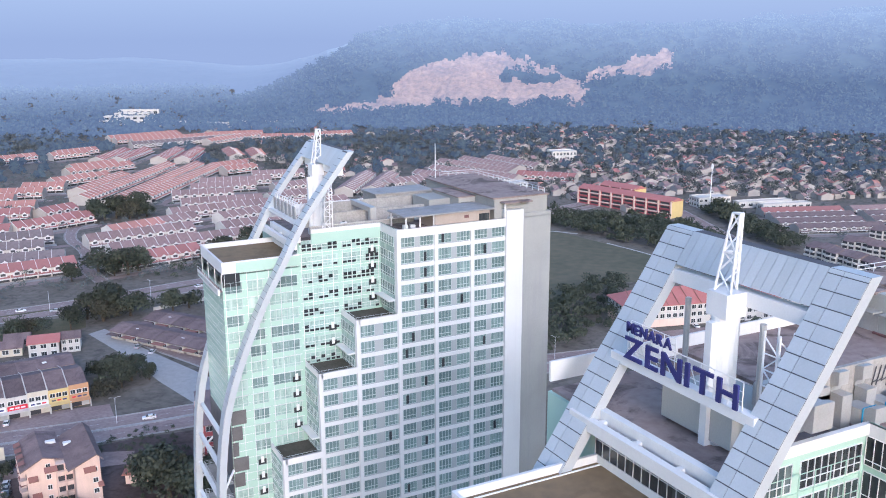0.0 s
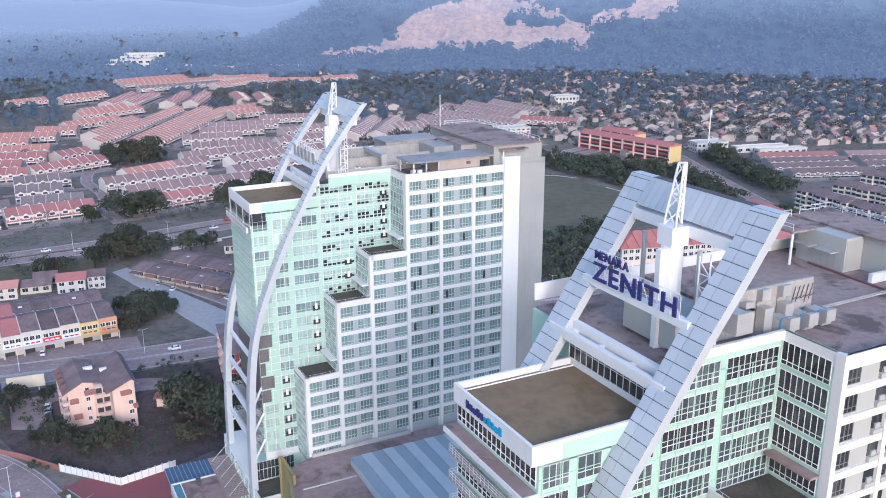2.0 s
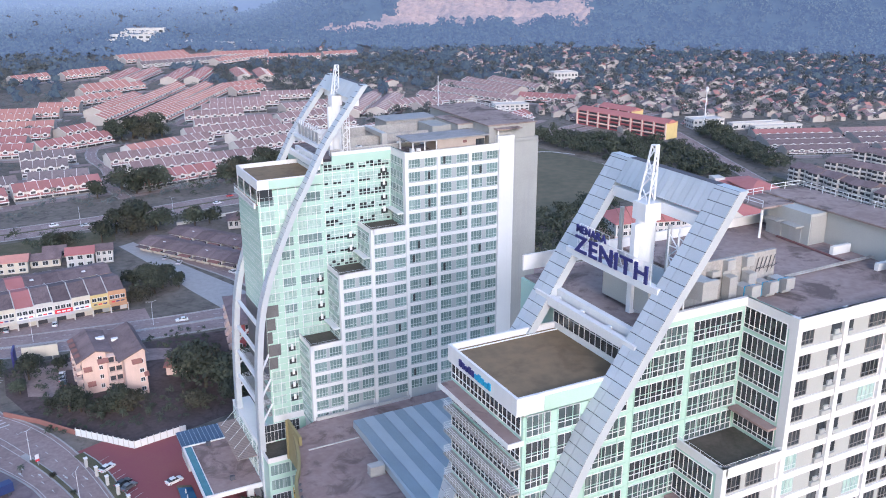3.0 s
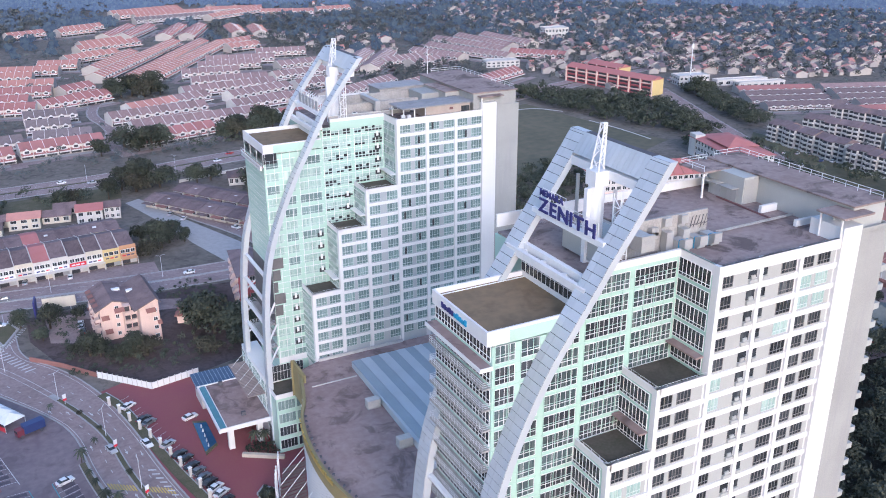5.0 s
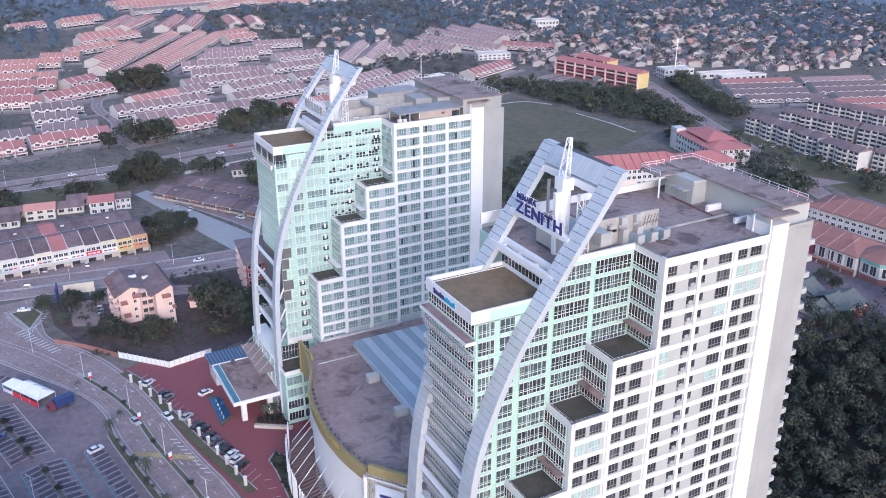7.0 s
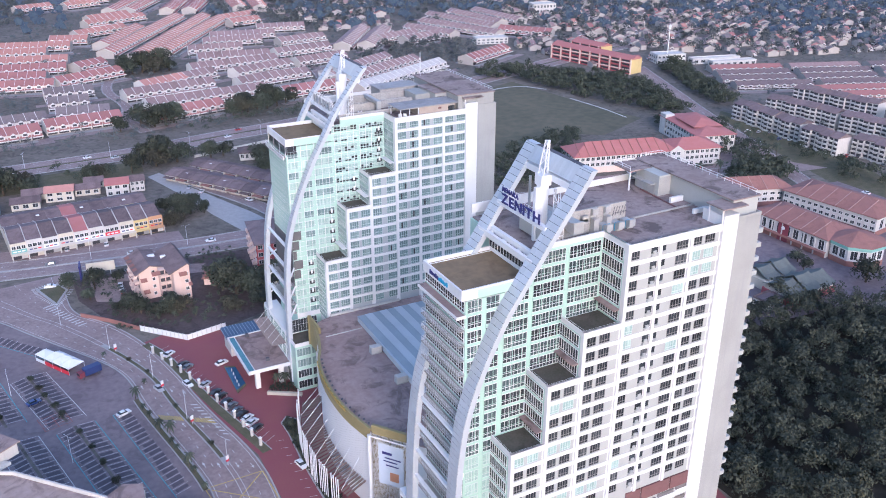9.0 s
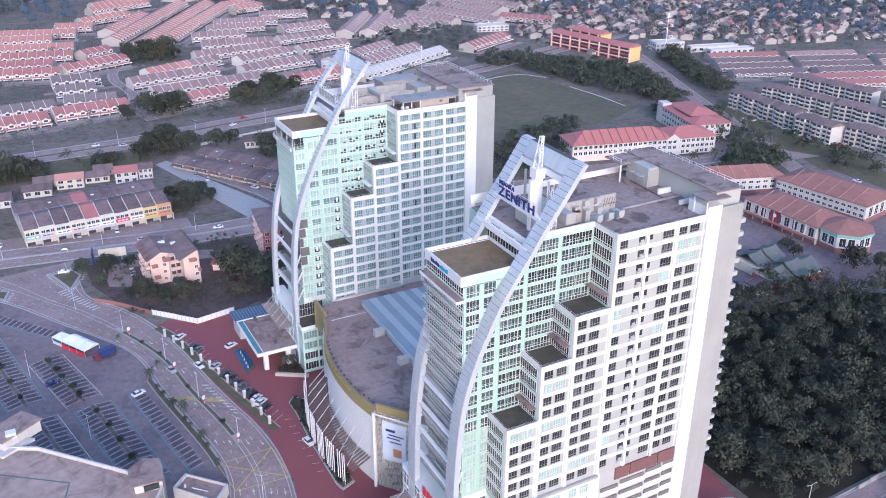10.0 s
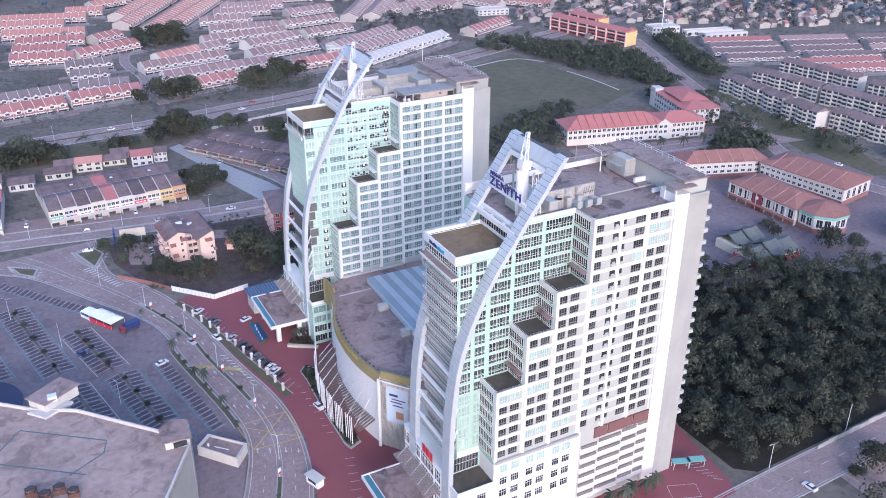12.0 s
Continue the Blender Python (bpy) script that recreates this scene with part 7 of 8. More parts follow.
for f in range(4):
    z = 0.5 + f * 3.05
    for x in (7.6, 9.6):
        bal = part("balcony", Mesh().box(x, x + 1.7, 4.4, 5.6, z - 0.2, z + 0.9), PINK, pk)
        part("balcony_opening", Mesh().box(x + 0.05, x + 1.65, 5.5, 5.58, z + 0.9, z + 2.5), DARKW, bal)
    for k, y in enumerate((25.0, 21.0, 16.8, 12.4)):
        sb = part("side_balcony", Mesh().box(-0.9 - 0.3 * (k % 2), 0.4, y - 2.2, y, z - 0.2, z + 0.95), PINK, pk, "pink balcony")
        part("balcony_opening", Mesh().box(0.32, 0.38, y - 2.0, y - 0.2, z + 0.95, z + 2.4), DARKW, sb)
        part("hood_roof", Mesh().face([(-1.3, y - 2.4, z + 2.5), (-1.3, y + 0.2, z + 2.5), (0.4, y + 0.2, z + 2.9), (0.4, y - 2.4, z + 2.9)]), ROSER, sb) if f % 2 else None
    pane_at(pk, 15.6, 0.4, z + 0.9, 1.2, 1.2)
    pane_at(pk, 5.2, 8.6, z + 0.9, 1.0, 1.2)
    for y in (3.0, 9.0, 15.0):
        pane_at(pk, 17.6, y, z + 0.9, 1.6, 1.3, 90)
part("skylight", Mesh().box(6.4, 9.0, 18.0, 19.4, 13.2, 13.9), FRAME, pk)
part("skylight", Mesh().box(10.6, 13.0, 15.0, 16.4, 13.1, 13.8), FRAME, pk)
rose = block("apartment_block", "rose pink four-storey flats with white balconies", "apartment block", -21, 92, -8, 13, 26, 13.0, 4, 4, ROSE, "hip", SLATE)
for f in range(4):
    for k in range(4):
        part("balcony", Mesh().box(-1.1, 0, 1.5 + k * 6.2, 4.6 + k * 6.2, f * 3.2 + 0.5, f * 3.2 + 1.6), PINK, rose)
hut = thing("guard_house", -43.5, 91.5, 0, "small cream bungalow with red-brown hipped roof", "bungalow", rz=-20)
part("wall", Mesh().box(0, 7, 0, 6, 0, 3.2), PINK, hut)
part("roof", hip(Mesh(), 0, 7, 0, 6, 3.2, 2.2), ROSER, hut)
part("door", Mesh().box(3, 4, -0.06, 0, 0, 2.1), BROWNP, hut)
# small houses between the two carriageways
for i, (x, y, w, d, h, rm, wl_, rz) in enumerate([(-62, 214, 11, 11, 6.2, REDR, OFFW, -8), (-50, 216, 7, 9, 5.8, SLATE, OFFW, -8), (-76, 222, 12, 9, 3.4, SLATE, CREAM, -8), (-90, 219, 13, 10, 5.2, TILE["orange"], CREAM, -8), (-106, 214, 13, 10, 3.6, SLATE, CREAM, -6),
                                                  (-124, 206, 12, 12, 4.0, SLATE, OFFW, -6), (-100, 226, 14, 9, 3.2, SLATE, CREAM, -6), (-140, 214, 13, 12, 3.6, SLATE, CREAM, -6), (-70, 232, 9, 8, 3.2, SLATE, CREAM, -8), (-156, 220, 14, 12, 3.8, BLUE2, OFFW, -6), (-172, 206, 14, 12, 4, SLATE, OFFW, -6)]):
    block("house", "small house with tin roof among trees" if i else "two-storey white house with bright red roof", "house", x, y, rz, w, d, h, 2 if h > 5 else 1, 3, wl_, "gable", rm, "village houses", rise=1.8)
for k in range(2):
    for i in range(9):
        t = i / 8.6
        x, y = -30 + 41 * t + k * 15, 226 - 60 * t + k * 10
        h_ = block("row_house", "single-storey brown-roofed terraced house with porch", "house", x, y, -56, 7.0, 13.5, 3.4, 1, 2, CREAM, "gable", SLATE, "row houses", rise=1.9, sides=False)
        if i % 3 == 1:
            part("skylight", Mesh().box(2, 3.6, 4.0, 5.2, 4.4, 4.7), FRAME, h_)
        part("porch", Mesh().box(0.4, 6.4, -3.0, -0.3, 2.5, 2.7), ROSER if i % 2 else SLATE, h_)
wb = block("depot", "low white hipped building beside a dual carriageway", "building", 14, 240, -12, 26, 11, 4.4, 1, 10, OFFW, "hip", SLATE)
block("depot", "low white hipped building beside a dual carriageway", "building", 40, 246, -12, 16, 9, 4.4, 1, 6, OFFW, "hip", SLATE)
wallr = Mesh().box(-22, 60, 0, 0.3, 0, 1.6)
part("wall", wallr, OFFW, thing("boundary_wall", 14, 262, 0, "long white boundary wall beside a carriageway", "wall", rz=12))

# school: long curved-looking front and rear wing, red roofs
sc = thing("school_building", 167.7, 133.9, 0, "white three-storey school with red tiled roof", "school", rz=-14.6)
part("wall", Mesh().box(0, 86.5, 0, 20, 0, 9.6), OFFW, sc)
part("plinth", Mesh().box(-0.1, 30, -0.12, 0, 0, 3.2).box(-0.12, 0, 0, 20, 0, 3.6), PINK, sc, "peach painted ground floor")
part("roof", hip(Mesh(), 0, 60, 0, 20, 9.6, 5.2), REDR, sc)
for i in range(11):
    x = 3 + i * 5.2
    part("roof_ridge", Mesh().tube((x, -0.9, 9.8), (x + 0.0, 9.6, 15.0), 0.18, 4), ROSER, sc)
part("roof", hip(Mesh(), 58, 87, 0, 20, 9.6, 4.0), REDR, sc)
part("pediment", Mesh().face([(56, -0.9, 9.6), (64, -0.9, 9.6), (60, -0.9, 12.4)]).box(56, 64, -0.9, 0, 0, 9.6), OFFW, sc)
for f in range(3):
    for i in range(29):
        if f == 0 and i % 4 == 0:
            continue
        pane_at(sc, 0.8 + i * 2.95, 0 if not 19 <= i <= 20 else -0.9, 0.7 + f * 3.2, 1.9, 1.7)
    for i in range(5):
        pane_at(sc, 0, 19 - i * 3.8, 0.7 + f * 3.2, 1.9, 1.6, -90)
rw = block("school_wing", "white school wing with red roof and stair tower", "school", 252, 131, -14.6, 24, 48, 10.5, 3, 7, OFFW, "hip", REDR)
part("stair_tower", Mesh().box(-0.6, 5.4, 40, 47, 0, 12.6), OFFW, rw)
part("upper_roof", hip(Mesh(), 4, 21, 12, 34, 12.6, 3.0), REDR, rw)

# shopping court: white blocks with red-brown roofs and a teal-banded corner turret
def court(x, y, rz, w, d, h, n, label, tall=True):
    c = thing("shopping_court", x, y, 0, label, "shop building", "shopping court blocks", rz)
    part("wall", Mesh().box(0, w, 0, d, 0, h), OFFW, c)
    part("roof", hip(Mesh(), 0, w, 0, d, h, 4.0, 1.0), ROSER, c)
    k = int(w / 6.5)
    for i in range(1, k):
        part("roof_rib", Mesh().tube((i * w / k, -1.0, h + 0.1), (i * w / k, d / 2, h + 4.0), 0.22, 4), ROSEL, c)
    part("base_band", Mesh().box(-0.08, w + 0.08, -0.1, 0, 0, 2.6), ROSER if tall else BROWNP, c, "red-brown shopfront band")
    for i in range(n):
        bw = w / n
        pane_at(c, i * bw + bw * 0.2, -0.02, 3.3, bw * 0.58, h - 4.6 if tall else 1.4)
        if not tall:
            pane_at(c, i * bw + bw * 0.2, -0.02, 6.2, bw * 0.58, 1.2)
    return c


c1 = court(196.9, 34.2, -87, 40, 21, 8.8, 9, "white shop block with tall dark windows and red-brown roof")
part("entrance_panel", Mesh().box(15, 20.5, -0.35, -0.1, 0, 9.0), PLUM, c1, "plum red entrance panel")
part("emblem", Mesh().tube((17.7, -0.5, 6.2), (17.7, -0.36, 6.2), 0.9, 12), FRAME, c1)
c2 = court(192.0, 62.0, -19, 46, 16, 9.4, 12, "white shop block with red-brown roof and blank end wall", False)
c3 = court(229.5, 46, -80, 47, 25, 9.4, 15, "long white shop block with red-brown roof", False)
for k in range(4):
    pane_at(c3, 47.02, 3.5 + k * 5.2, 3.0, 2.6, 4.6, 90)
part("shopfront", Mesh().box(47.0, 47.1, 0.4, 24.6, 0, 2.6), ROSER, c3, "red-brown shopfront band")
for k in range(7):
    part("pier", Mesh().box(40 / 7 * k - 0.3, 40 / 7 * k + 0.3, -0.4, 0.0, 0, 8.8), OFFW, c1, "white pier")
part("canopy", Mesh().box(-0.5, 40.5, -2.2, 0.0, 2.7, 3.0), ROSER, c1, "red-brown shopfront canopy")
tu = thing("corner_turret", 210.9, -11.3, 0, "octagonal white turret with teal band and red roof", "turret")
oct_ = [(11.2 * math.cos(a * math.pi / 4 + 0.39), 11.2 * math.sin(a * math.pi / 4 + 0.39)) for a in range(8)]
part("wall", Mesh().prism(oct_, 0, 8.6), OFFW, tu)
part("base", Mesh().prism([(x * 1.02, y * 1.02) for x, y in oct_], 0, 2.4), ROSER, tu)
part("teal_band", Mesh().prism([(x * 1.06, y * 1.06) for x, y in oct_], 7.6, 9.0), TEALP, tu, "teal painted fascia")
rf = Mesh()
for i in range(8):
    a, b = oct_[i], oct_[(i + 1) % 8]
    rf.face([(a[0] * 1.08, a[1] * 1.08, 9.0), (b[0] * 1.08, b[1] * 1.08, 9.0), (0, 0, 12.6)])
part("roof", rf, ROSER, tu)
for i in range(8):
    a, b = Vector(oct_[i]), Vector(oct_[(i + 1) % 8])
    t = (b - a).normalized()
    for k in (0.14, 0.55):
        p = a.lerp(b, k)
        pane_at(tu, p.x, p.y, 3.2, 2.6, 3.8, math.degrees(math.atan2(t.y, t.x)))

# temple with swept grey-green roofs and a red wall
tp = thing("temple", 151, -31.0, 0, "temple with swept grey-green roofs and red wall", "temple", rz=3)
GREENR = mat("grey_green_temple_tiles", (0.14, 0.155, 0.15), 0.8, var=0.25, scale=0.5, fine=5, bump=0.25)
part("wall", Mesh().box(0, 25, 0, 13, 0, 3.6).box(2, 20, 13, 26, 0, 4), CREAM, tp)
part("red_wall", ring(Mesh(), -0.6, 25.6, -0.6, 13.5, 0, 3.0, 0.4), ROSE, tp, "red painted wall")


def swept(m, x0, x1, y0, y1, z, rise):
    """A ridge roof whose eaves and ridge curl upwards at the ends."""
    n = 8
    ym = (y0 + y1) / 2
    for i in range(n):
        t0, t1 = i / n * 2 - 1, (i + 1) / n * 2 - 1
        xa, xb = (x0 + x1) / 2 + t0 * (x1 - x0) / 2, (x0 + x1) / 2 + t1 * (x1 - x0) / 2
        la, lb = 0.9 * t0 ** 4, 0.9 * t1 ** 4
        for s in (-1, 1):
            ye = y0 if s < 0 else y1
            yh = (ye + ym) / 2
            e = [(xa, ye, z + la), (xb, ye, z + lb), (xb, yh, z + rise * 0.36 + lb), (xa, yh, z + rise * 0.36 + la)]
            f = [(xa, yh, z + rise * 0.36 + la), (xb, yh, z + rise * 0.36 + lb), (xb, ym, z + rise + lb), (xa, ym, z + rise + la)]
            m.face(e if s < 0 else e[::-1]), m.face(f if s < 0 else f[::-1])
    return m


for x0, x1, y0, y1, z, r in ((-0.5, 8, -0.5, 14, 3.8, 3.0), (8, 16.5, -1, 14, 4.4, 3.6), (16.5, 25.5, -0.5, 14, 3.8, 3.0), (3, 11, 14, 27, 4.0, 3.0), (11.5, 20, 14, 27, 4.4, 3.2)):
    part("roof", swept(Mesh(), x0, x1, y0, y1, z, r), GREENR, tp)
block("shed", "small cream shed with flat roof beside a forest", "shed", 140, -30, 5, 9, 7, 3.2, 1, 3, CREAM, "flat", SLATE)

# red-roofed flats with a yellow end wall beyond the field
for x, y, rz, w in ((329, 392, -77, 84), (352, 396, -79, 34)):
    f_ = thing("apartment_block", x, y, 0, "rose red four-storey flats with yellow end wall", "apartment block", "rose red flats", rz)
    part("wall", Mesh().box(0, w, 0, 13, 0, 11.4), ROSE, f_)
    part("end_wall", Mesh().box(w, w + 0.3, -0.3, 13.3, 0, 12.2), YELL, f_, "yellow end wall")
    part("roof", gable(Mesh(), 0, w, 0, 13, 11.4, 2.6), REDR, f_)
    for k in range(int(w / 10.5) + 1):
        part("stair_bay", Mesh().box(k * 10.5 - 0.5, k * 10.5 + 0.5, -0.9, 0, 0, 11.6), PINK, f_)
    for fl in range(4):
        for k in range(int(w / 10.5)):
            bal = part("balcony", Mesh().box(k * 10.5 + 1.2, k * 10.5 + 9.2, -0.9, 0, fl * 2.85 + 0.2, fl * 2.85 + 1.0), PINK if fl % 2 else ROSE, f_)
            part("balcony_opening", Mesh().box(k * 10.5 + 1.6, k * 10.5 + 8.8, -0.06, 0, fl * 2.85 + 1.0, fl * 2.85 + 2.4), DARKW, bal)
# white walk-up flats along the far road
def walk_up_flats(x, y, rz, w):
    """Four storeys in staggered bays with projecting balconies, dark loggias and stepped brown roofs."""
    b = thing("walk_up_flats", x, y, 0, "off-white four-storey walk-up flats with balconies and stepped brown roofs", "apartment block", "walk-up flats", rz)
    n = round(w / 7.2)
    fw, fh = w / n, 2.6
    for k in range(n):
        u, v = k * fw, 0.0 if k % 2 else -1.4
        top = 10.4 + (0.5 if k % 3 == 1 else 0.0)
        part("bay_wall", Mesh().box(u + 0.02, u + fw - 0.02, v, 11.0, 0, top), OFFW, b)
        part("roof", gable(Mesh(), u, u + fw, v - 0.3, 11.2, top, 2.3, 0.1), TILE["umber"], b, "brown tiled roof")
        for f in range(4):
            z = f * fh
            part("loggia_opening", Mesh().box(u + 0.3, u + fw / 2 - 0.5, v - 0.06, v - 0.02, z + 0.85, z + 2.4).box(u + fw / 2 + 0.5, u + fw - 0.3, v - 0.06, v - 0.02, z + 0.85, z + 2.4), DARKW, b)
            for side in (0, 1) if x < 390 else (k % 2,):
                a = u + 0.25 + side * (fw / 2 + 0.35)
                part("balcony", Mesh().box(a, a + fw / 2 - 0.85, v - 1.2, v - 0.02, z + 0.05, z + 0.95), OFFW, b)
    for f in range(4):
        for q in (1.6, 7.0):
            pane_at(b, 0, q + 1.4, f * fh + 0.9, 1.4, 1.2, -90)


for i, (x, y, rz, w) in enumerate([(328, 178, -95, 58), (321, 116, -92, 26), (357, 178, -80, 50), (366, 126, -82, 46), (331, 88, -84, 40), (372, 76, -82, 44), (396, 190, -80, 60), (338, 44, -80, 34), (404, 120, -82, 60)]):
    walk_up_flats(x, y, rz, w)
vg = random.Random(5)
woods("verge_trees", [(308 + vg.uniform(-4, 5), 58 + 7.2 * i + vg.uniform(-2, 2), vg.uniform(0.6, 1.0)) for i in range(18) if i % 5 != 3], "dark green trees in front of the walk-up flats", 120, 0.6, (2.4, 4.0))
block("clinic", "white flat-roofed building with teal roof band", "building", 316, 34, -80, 16, 12, 7, 2, 5, CREAM, "hip", TEALP)
for i, (x, y, w, d, h) in enumerate([(392, 330, 26, 14, 7), (418, 316, 44, 8, 4), (425, 300, 40, 8, 4), (300, 470, 30, 14, 5), (440, 590, 26, 16, 10), (120, 395, 20, 10, 5)]):
    block("far_building", "off-white flat-roofed building among houses", "building", x, y, -13, w, d, h, 2 if h > 4.5 else 1, 7, OFFW, "flat", OFFW, "far buildings")
for i, (x, y, w, d, h) in enumerate([(90, 1240, 60, 20, 12), (110, 1270, 50, 18, 14), (60, 1225, 40, 16, 8), (150, 1180, 70, 14, 6), (210, 1130, 40, 14, 6), (260, 1140, 50, 12, 6), (300, 1100, 40, 14, 7), (120, 1300, 60, 16, 16)]):
    block("far_building", "pale far building in haze", "building", x, y, -20, w, d, h, 2, 6, OFFW, "flat", OFFW, "far buildings", sides=False)
solo("telecom_mast", Mesh().tube((395, 322, 0), (395, 322, 34), 0.5, 6, r2=0.25).tube((395, 322, 30), (395, 322, 33), 1.0, 8), STEELW, "slim grey telecom mast", "mast")

# ---- large building beside the car park, seen from above ----
near = thing("flat_roofed_mall", 0, 0, 0, "large building with stained pale flat roof and white parapet", "building")
PALER = mat("pale_stained_roof", (0.41, 0.315, 0.285), 0.92, var=0.3, scale=0.07, fine=0.5, bump=0.1, tint=(0.265, 0.20, 0.185), dirt=0.6)
no = [(-190, 22), (-138, -17.5), (-129.4, -25.0), (-118.6, -31.0), (-98.5, -52.8), (-91.6, -53.2), (-93.5, -62.0), (-112, -96), (-150, -130), (-240, -110), (-240, 20)]
part("wall", Mesh().prism(no[::-1], 0, 19.0), GREYC, near, "grey rendered wall")
part("roof_surface", Mesh().prism([(x * 1.0, y) for x, y in no][::-1], 19.0, 19.3), PALER, near, "pale stained roof deck")
pr = Mesh()
for a, b in zip(no[:4], no[1:5]):
    strip(pr, [Vector(a), Vector(b)], -0.5, 0.0, 18.6, 20.3)
strip(pr, [Vector(no[5]), Vector(no[6]), Vector(no[7])], -0.5, 0.0, 18.6, 20.3)
part("parapet", pr, OFFW, near, "white parapet")
lines = Mesh()
d1, d2 = Vector((0.80, -0.60)), Vector((-0.62, -0.78))
p0 = Vector((-134, -33))
for pts_ in ([p0, p0 + d1 * 26, p0 + d1 * 28 + d2 * 5, p0 + d1 * 24 + d2 * 15], [p0, p0 + d2 * 40], [p0 + d2 * 14 + d1 * 3, p0 + d2 * 14 + d1 * 28], [p0 + d2 * 14 + d1 * 3, p0 + d2 * 34 + d1 * 3]):
    strip(lines, pts_, -0.24, 0.24, 19.33)
part("roof_joint", lines, mat("blue_grey_joint", (0.12, 0.17, 0.19), 0.8, bump=0.0), near, "blue-grey sealed roof joints")
h1 = part("stair_hut", Mesh().prism([(-130.5, -23.0), (-121.0, -17.0), (-117.0, -22.5), (-126.5, -28.6)][::-1], 19.3, 22.6), OFFW, near, "white stair hut")
part("hut_roof", Mesh().prism([(-131.3, -23.0), (-121.0, -16.2), (-116.2, -22.5), (-126.5, -29.4)][::-1], 22.6, 22.9), DECK, h1, "brown flat slab")
part("hut_vent", Mesh().box(-125.5, -123.0, -27.2, -25.0, 22.0, 23.6), FRAME, h1)
part("hut_plinth", Mesh().prism([(-131.5, -26.0), (-127, -31.0), (-119.0, -26.5), (-121.5, -24)][::-1], 19.3, 20.0), OFFW, h1)
h2 = part("corner_tower", Mesh().prism([(-99.3, -54.2), (-96, -52.0), (-92.6, -53.6), (-93.2, -61.2), (-99.6, -60.4)][::-1], 0, 22.0), OFFW, near, "white corner stair tower")
part("tower_roof", Mesh().prism([(-100.0, -53.8), (-96, -51.2), (-91.9, -53.2), (-92.7, -62.0), (-100.4, -61.2)][::-1], 22.0, 22.3), DECK, h2, "brown flat slab")
part("tower_window", Mesh().box(-97.6, -94.0, -61.6, -60.9, 20.0, 21.4), DARKG, h2)
for i, (x, y) in enumerate(((-133.5, -62.5), (-130.5, -65.5), (-127, -64.5), (-124, -67.5), (-132, -69))):
    cf = thing("cooling_fan", x, y, 19.3, "rusty round rooftop cooling fan", "cooling fan", "cooling fans")
    RUST = RUST if i else mat("rusty_steel", (0.15, 0.09, 0.08), 0.8, 0.2, var=0.4, scale=1.5)
    part("casing", Mesh().box(-1.4, 1.4, -1.4, 1.4, 0, 1.6), RUST, cf)
    part("shroud", Mesh().tube((0, 0, 1.6), (0, 0, 2.2), 1.15, 14), RUST, cf)
    part("fan_hub", Mesh().tube((0, 0, 2.2), (0, 0, 2.28), 0.85, 12), DARKW, cf)
ph = thing("pump_house", 0, 0, 0, "low white walled pump house with sunken roof", "pump house")
pq = [(-88.7, -42.0), (-84.3, -37.6), (-75.0, -47.6), (-79.6, -53.2)]
part("wall", Mesh().prism(pq[::-1], 0, 2.6), OFFW, ph)
cx, cy = sum(p[0] for p in pq) / 4, sum(p[1] for p in pq) / 4
pin = [(cx + (x - cx) * 0.9, cy + (y - cy) * 0.9) for x, y in pq]
pr = Mesh()
for i in range(4):
    a, b, c, d = pq[i], pq[(i + 1) % 4], pin[(i + 1) % 4], pin[i]
    pr.prism([a, b, c, d], 2.6, 3.5)
part("parapet", pr, OFFW, ph)
part("roof_surface", Mesh().prism(pin[::-1], 2.6, 2.7), DECK, ph, "brown roof")
part("pipe", Mesh().tube((-84, -44, 3.0), (-80.5, -47.5, 3.0), 0.12, 6).tube((-85.5, -42.5, 2.7), (-85.5, -42.5, 3.6), 0.3, 8), STEELW, ph)

# ---- fences, tents, boards ----
fence = thing("panel_fence", 0, 0, 0, "white concrete panel fence round a scrubby plot", "fence")
fpts = resample([Vector((-73.3, 64.7)), Vector((-66.9, 57.8)), Vector((-59.8, 50.0)), Vector((-52.6, 51.4)), Vector((-45.2, 52.8))], 1.9)
for a, b in zip(fpts[:-1], fpts[1:]):
    t = (b - a).normalized()
    ang = math.degrees(math.atan2(t.y, t.x))
    part("panel", Mesh().box(0.12, (b - a).length - 0.1, -0.08, 0.08, 0.1, 2.2), FRAME, fence, at=pose(a.x, a.y, 0, 0, 0, ang))
    part("post", Mesh().box(-0.12, 0.12, -0.14, 0.14, 0, 2.5), OFFW, fence, at=pose(a.x, a.y, 0, 0, 0, ang))
wall2 = thing("garden_wall", 0, 0, 0, "low red-brown brick garden wall", "wall")
part("wall", strip(Mesh(), [Vector((-91, 86)), Vector((-82, 76.5)), Vector((-73.6, 65.5))], -0.15, 0.15, 0, 1.6), ROSER, wall2)
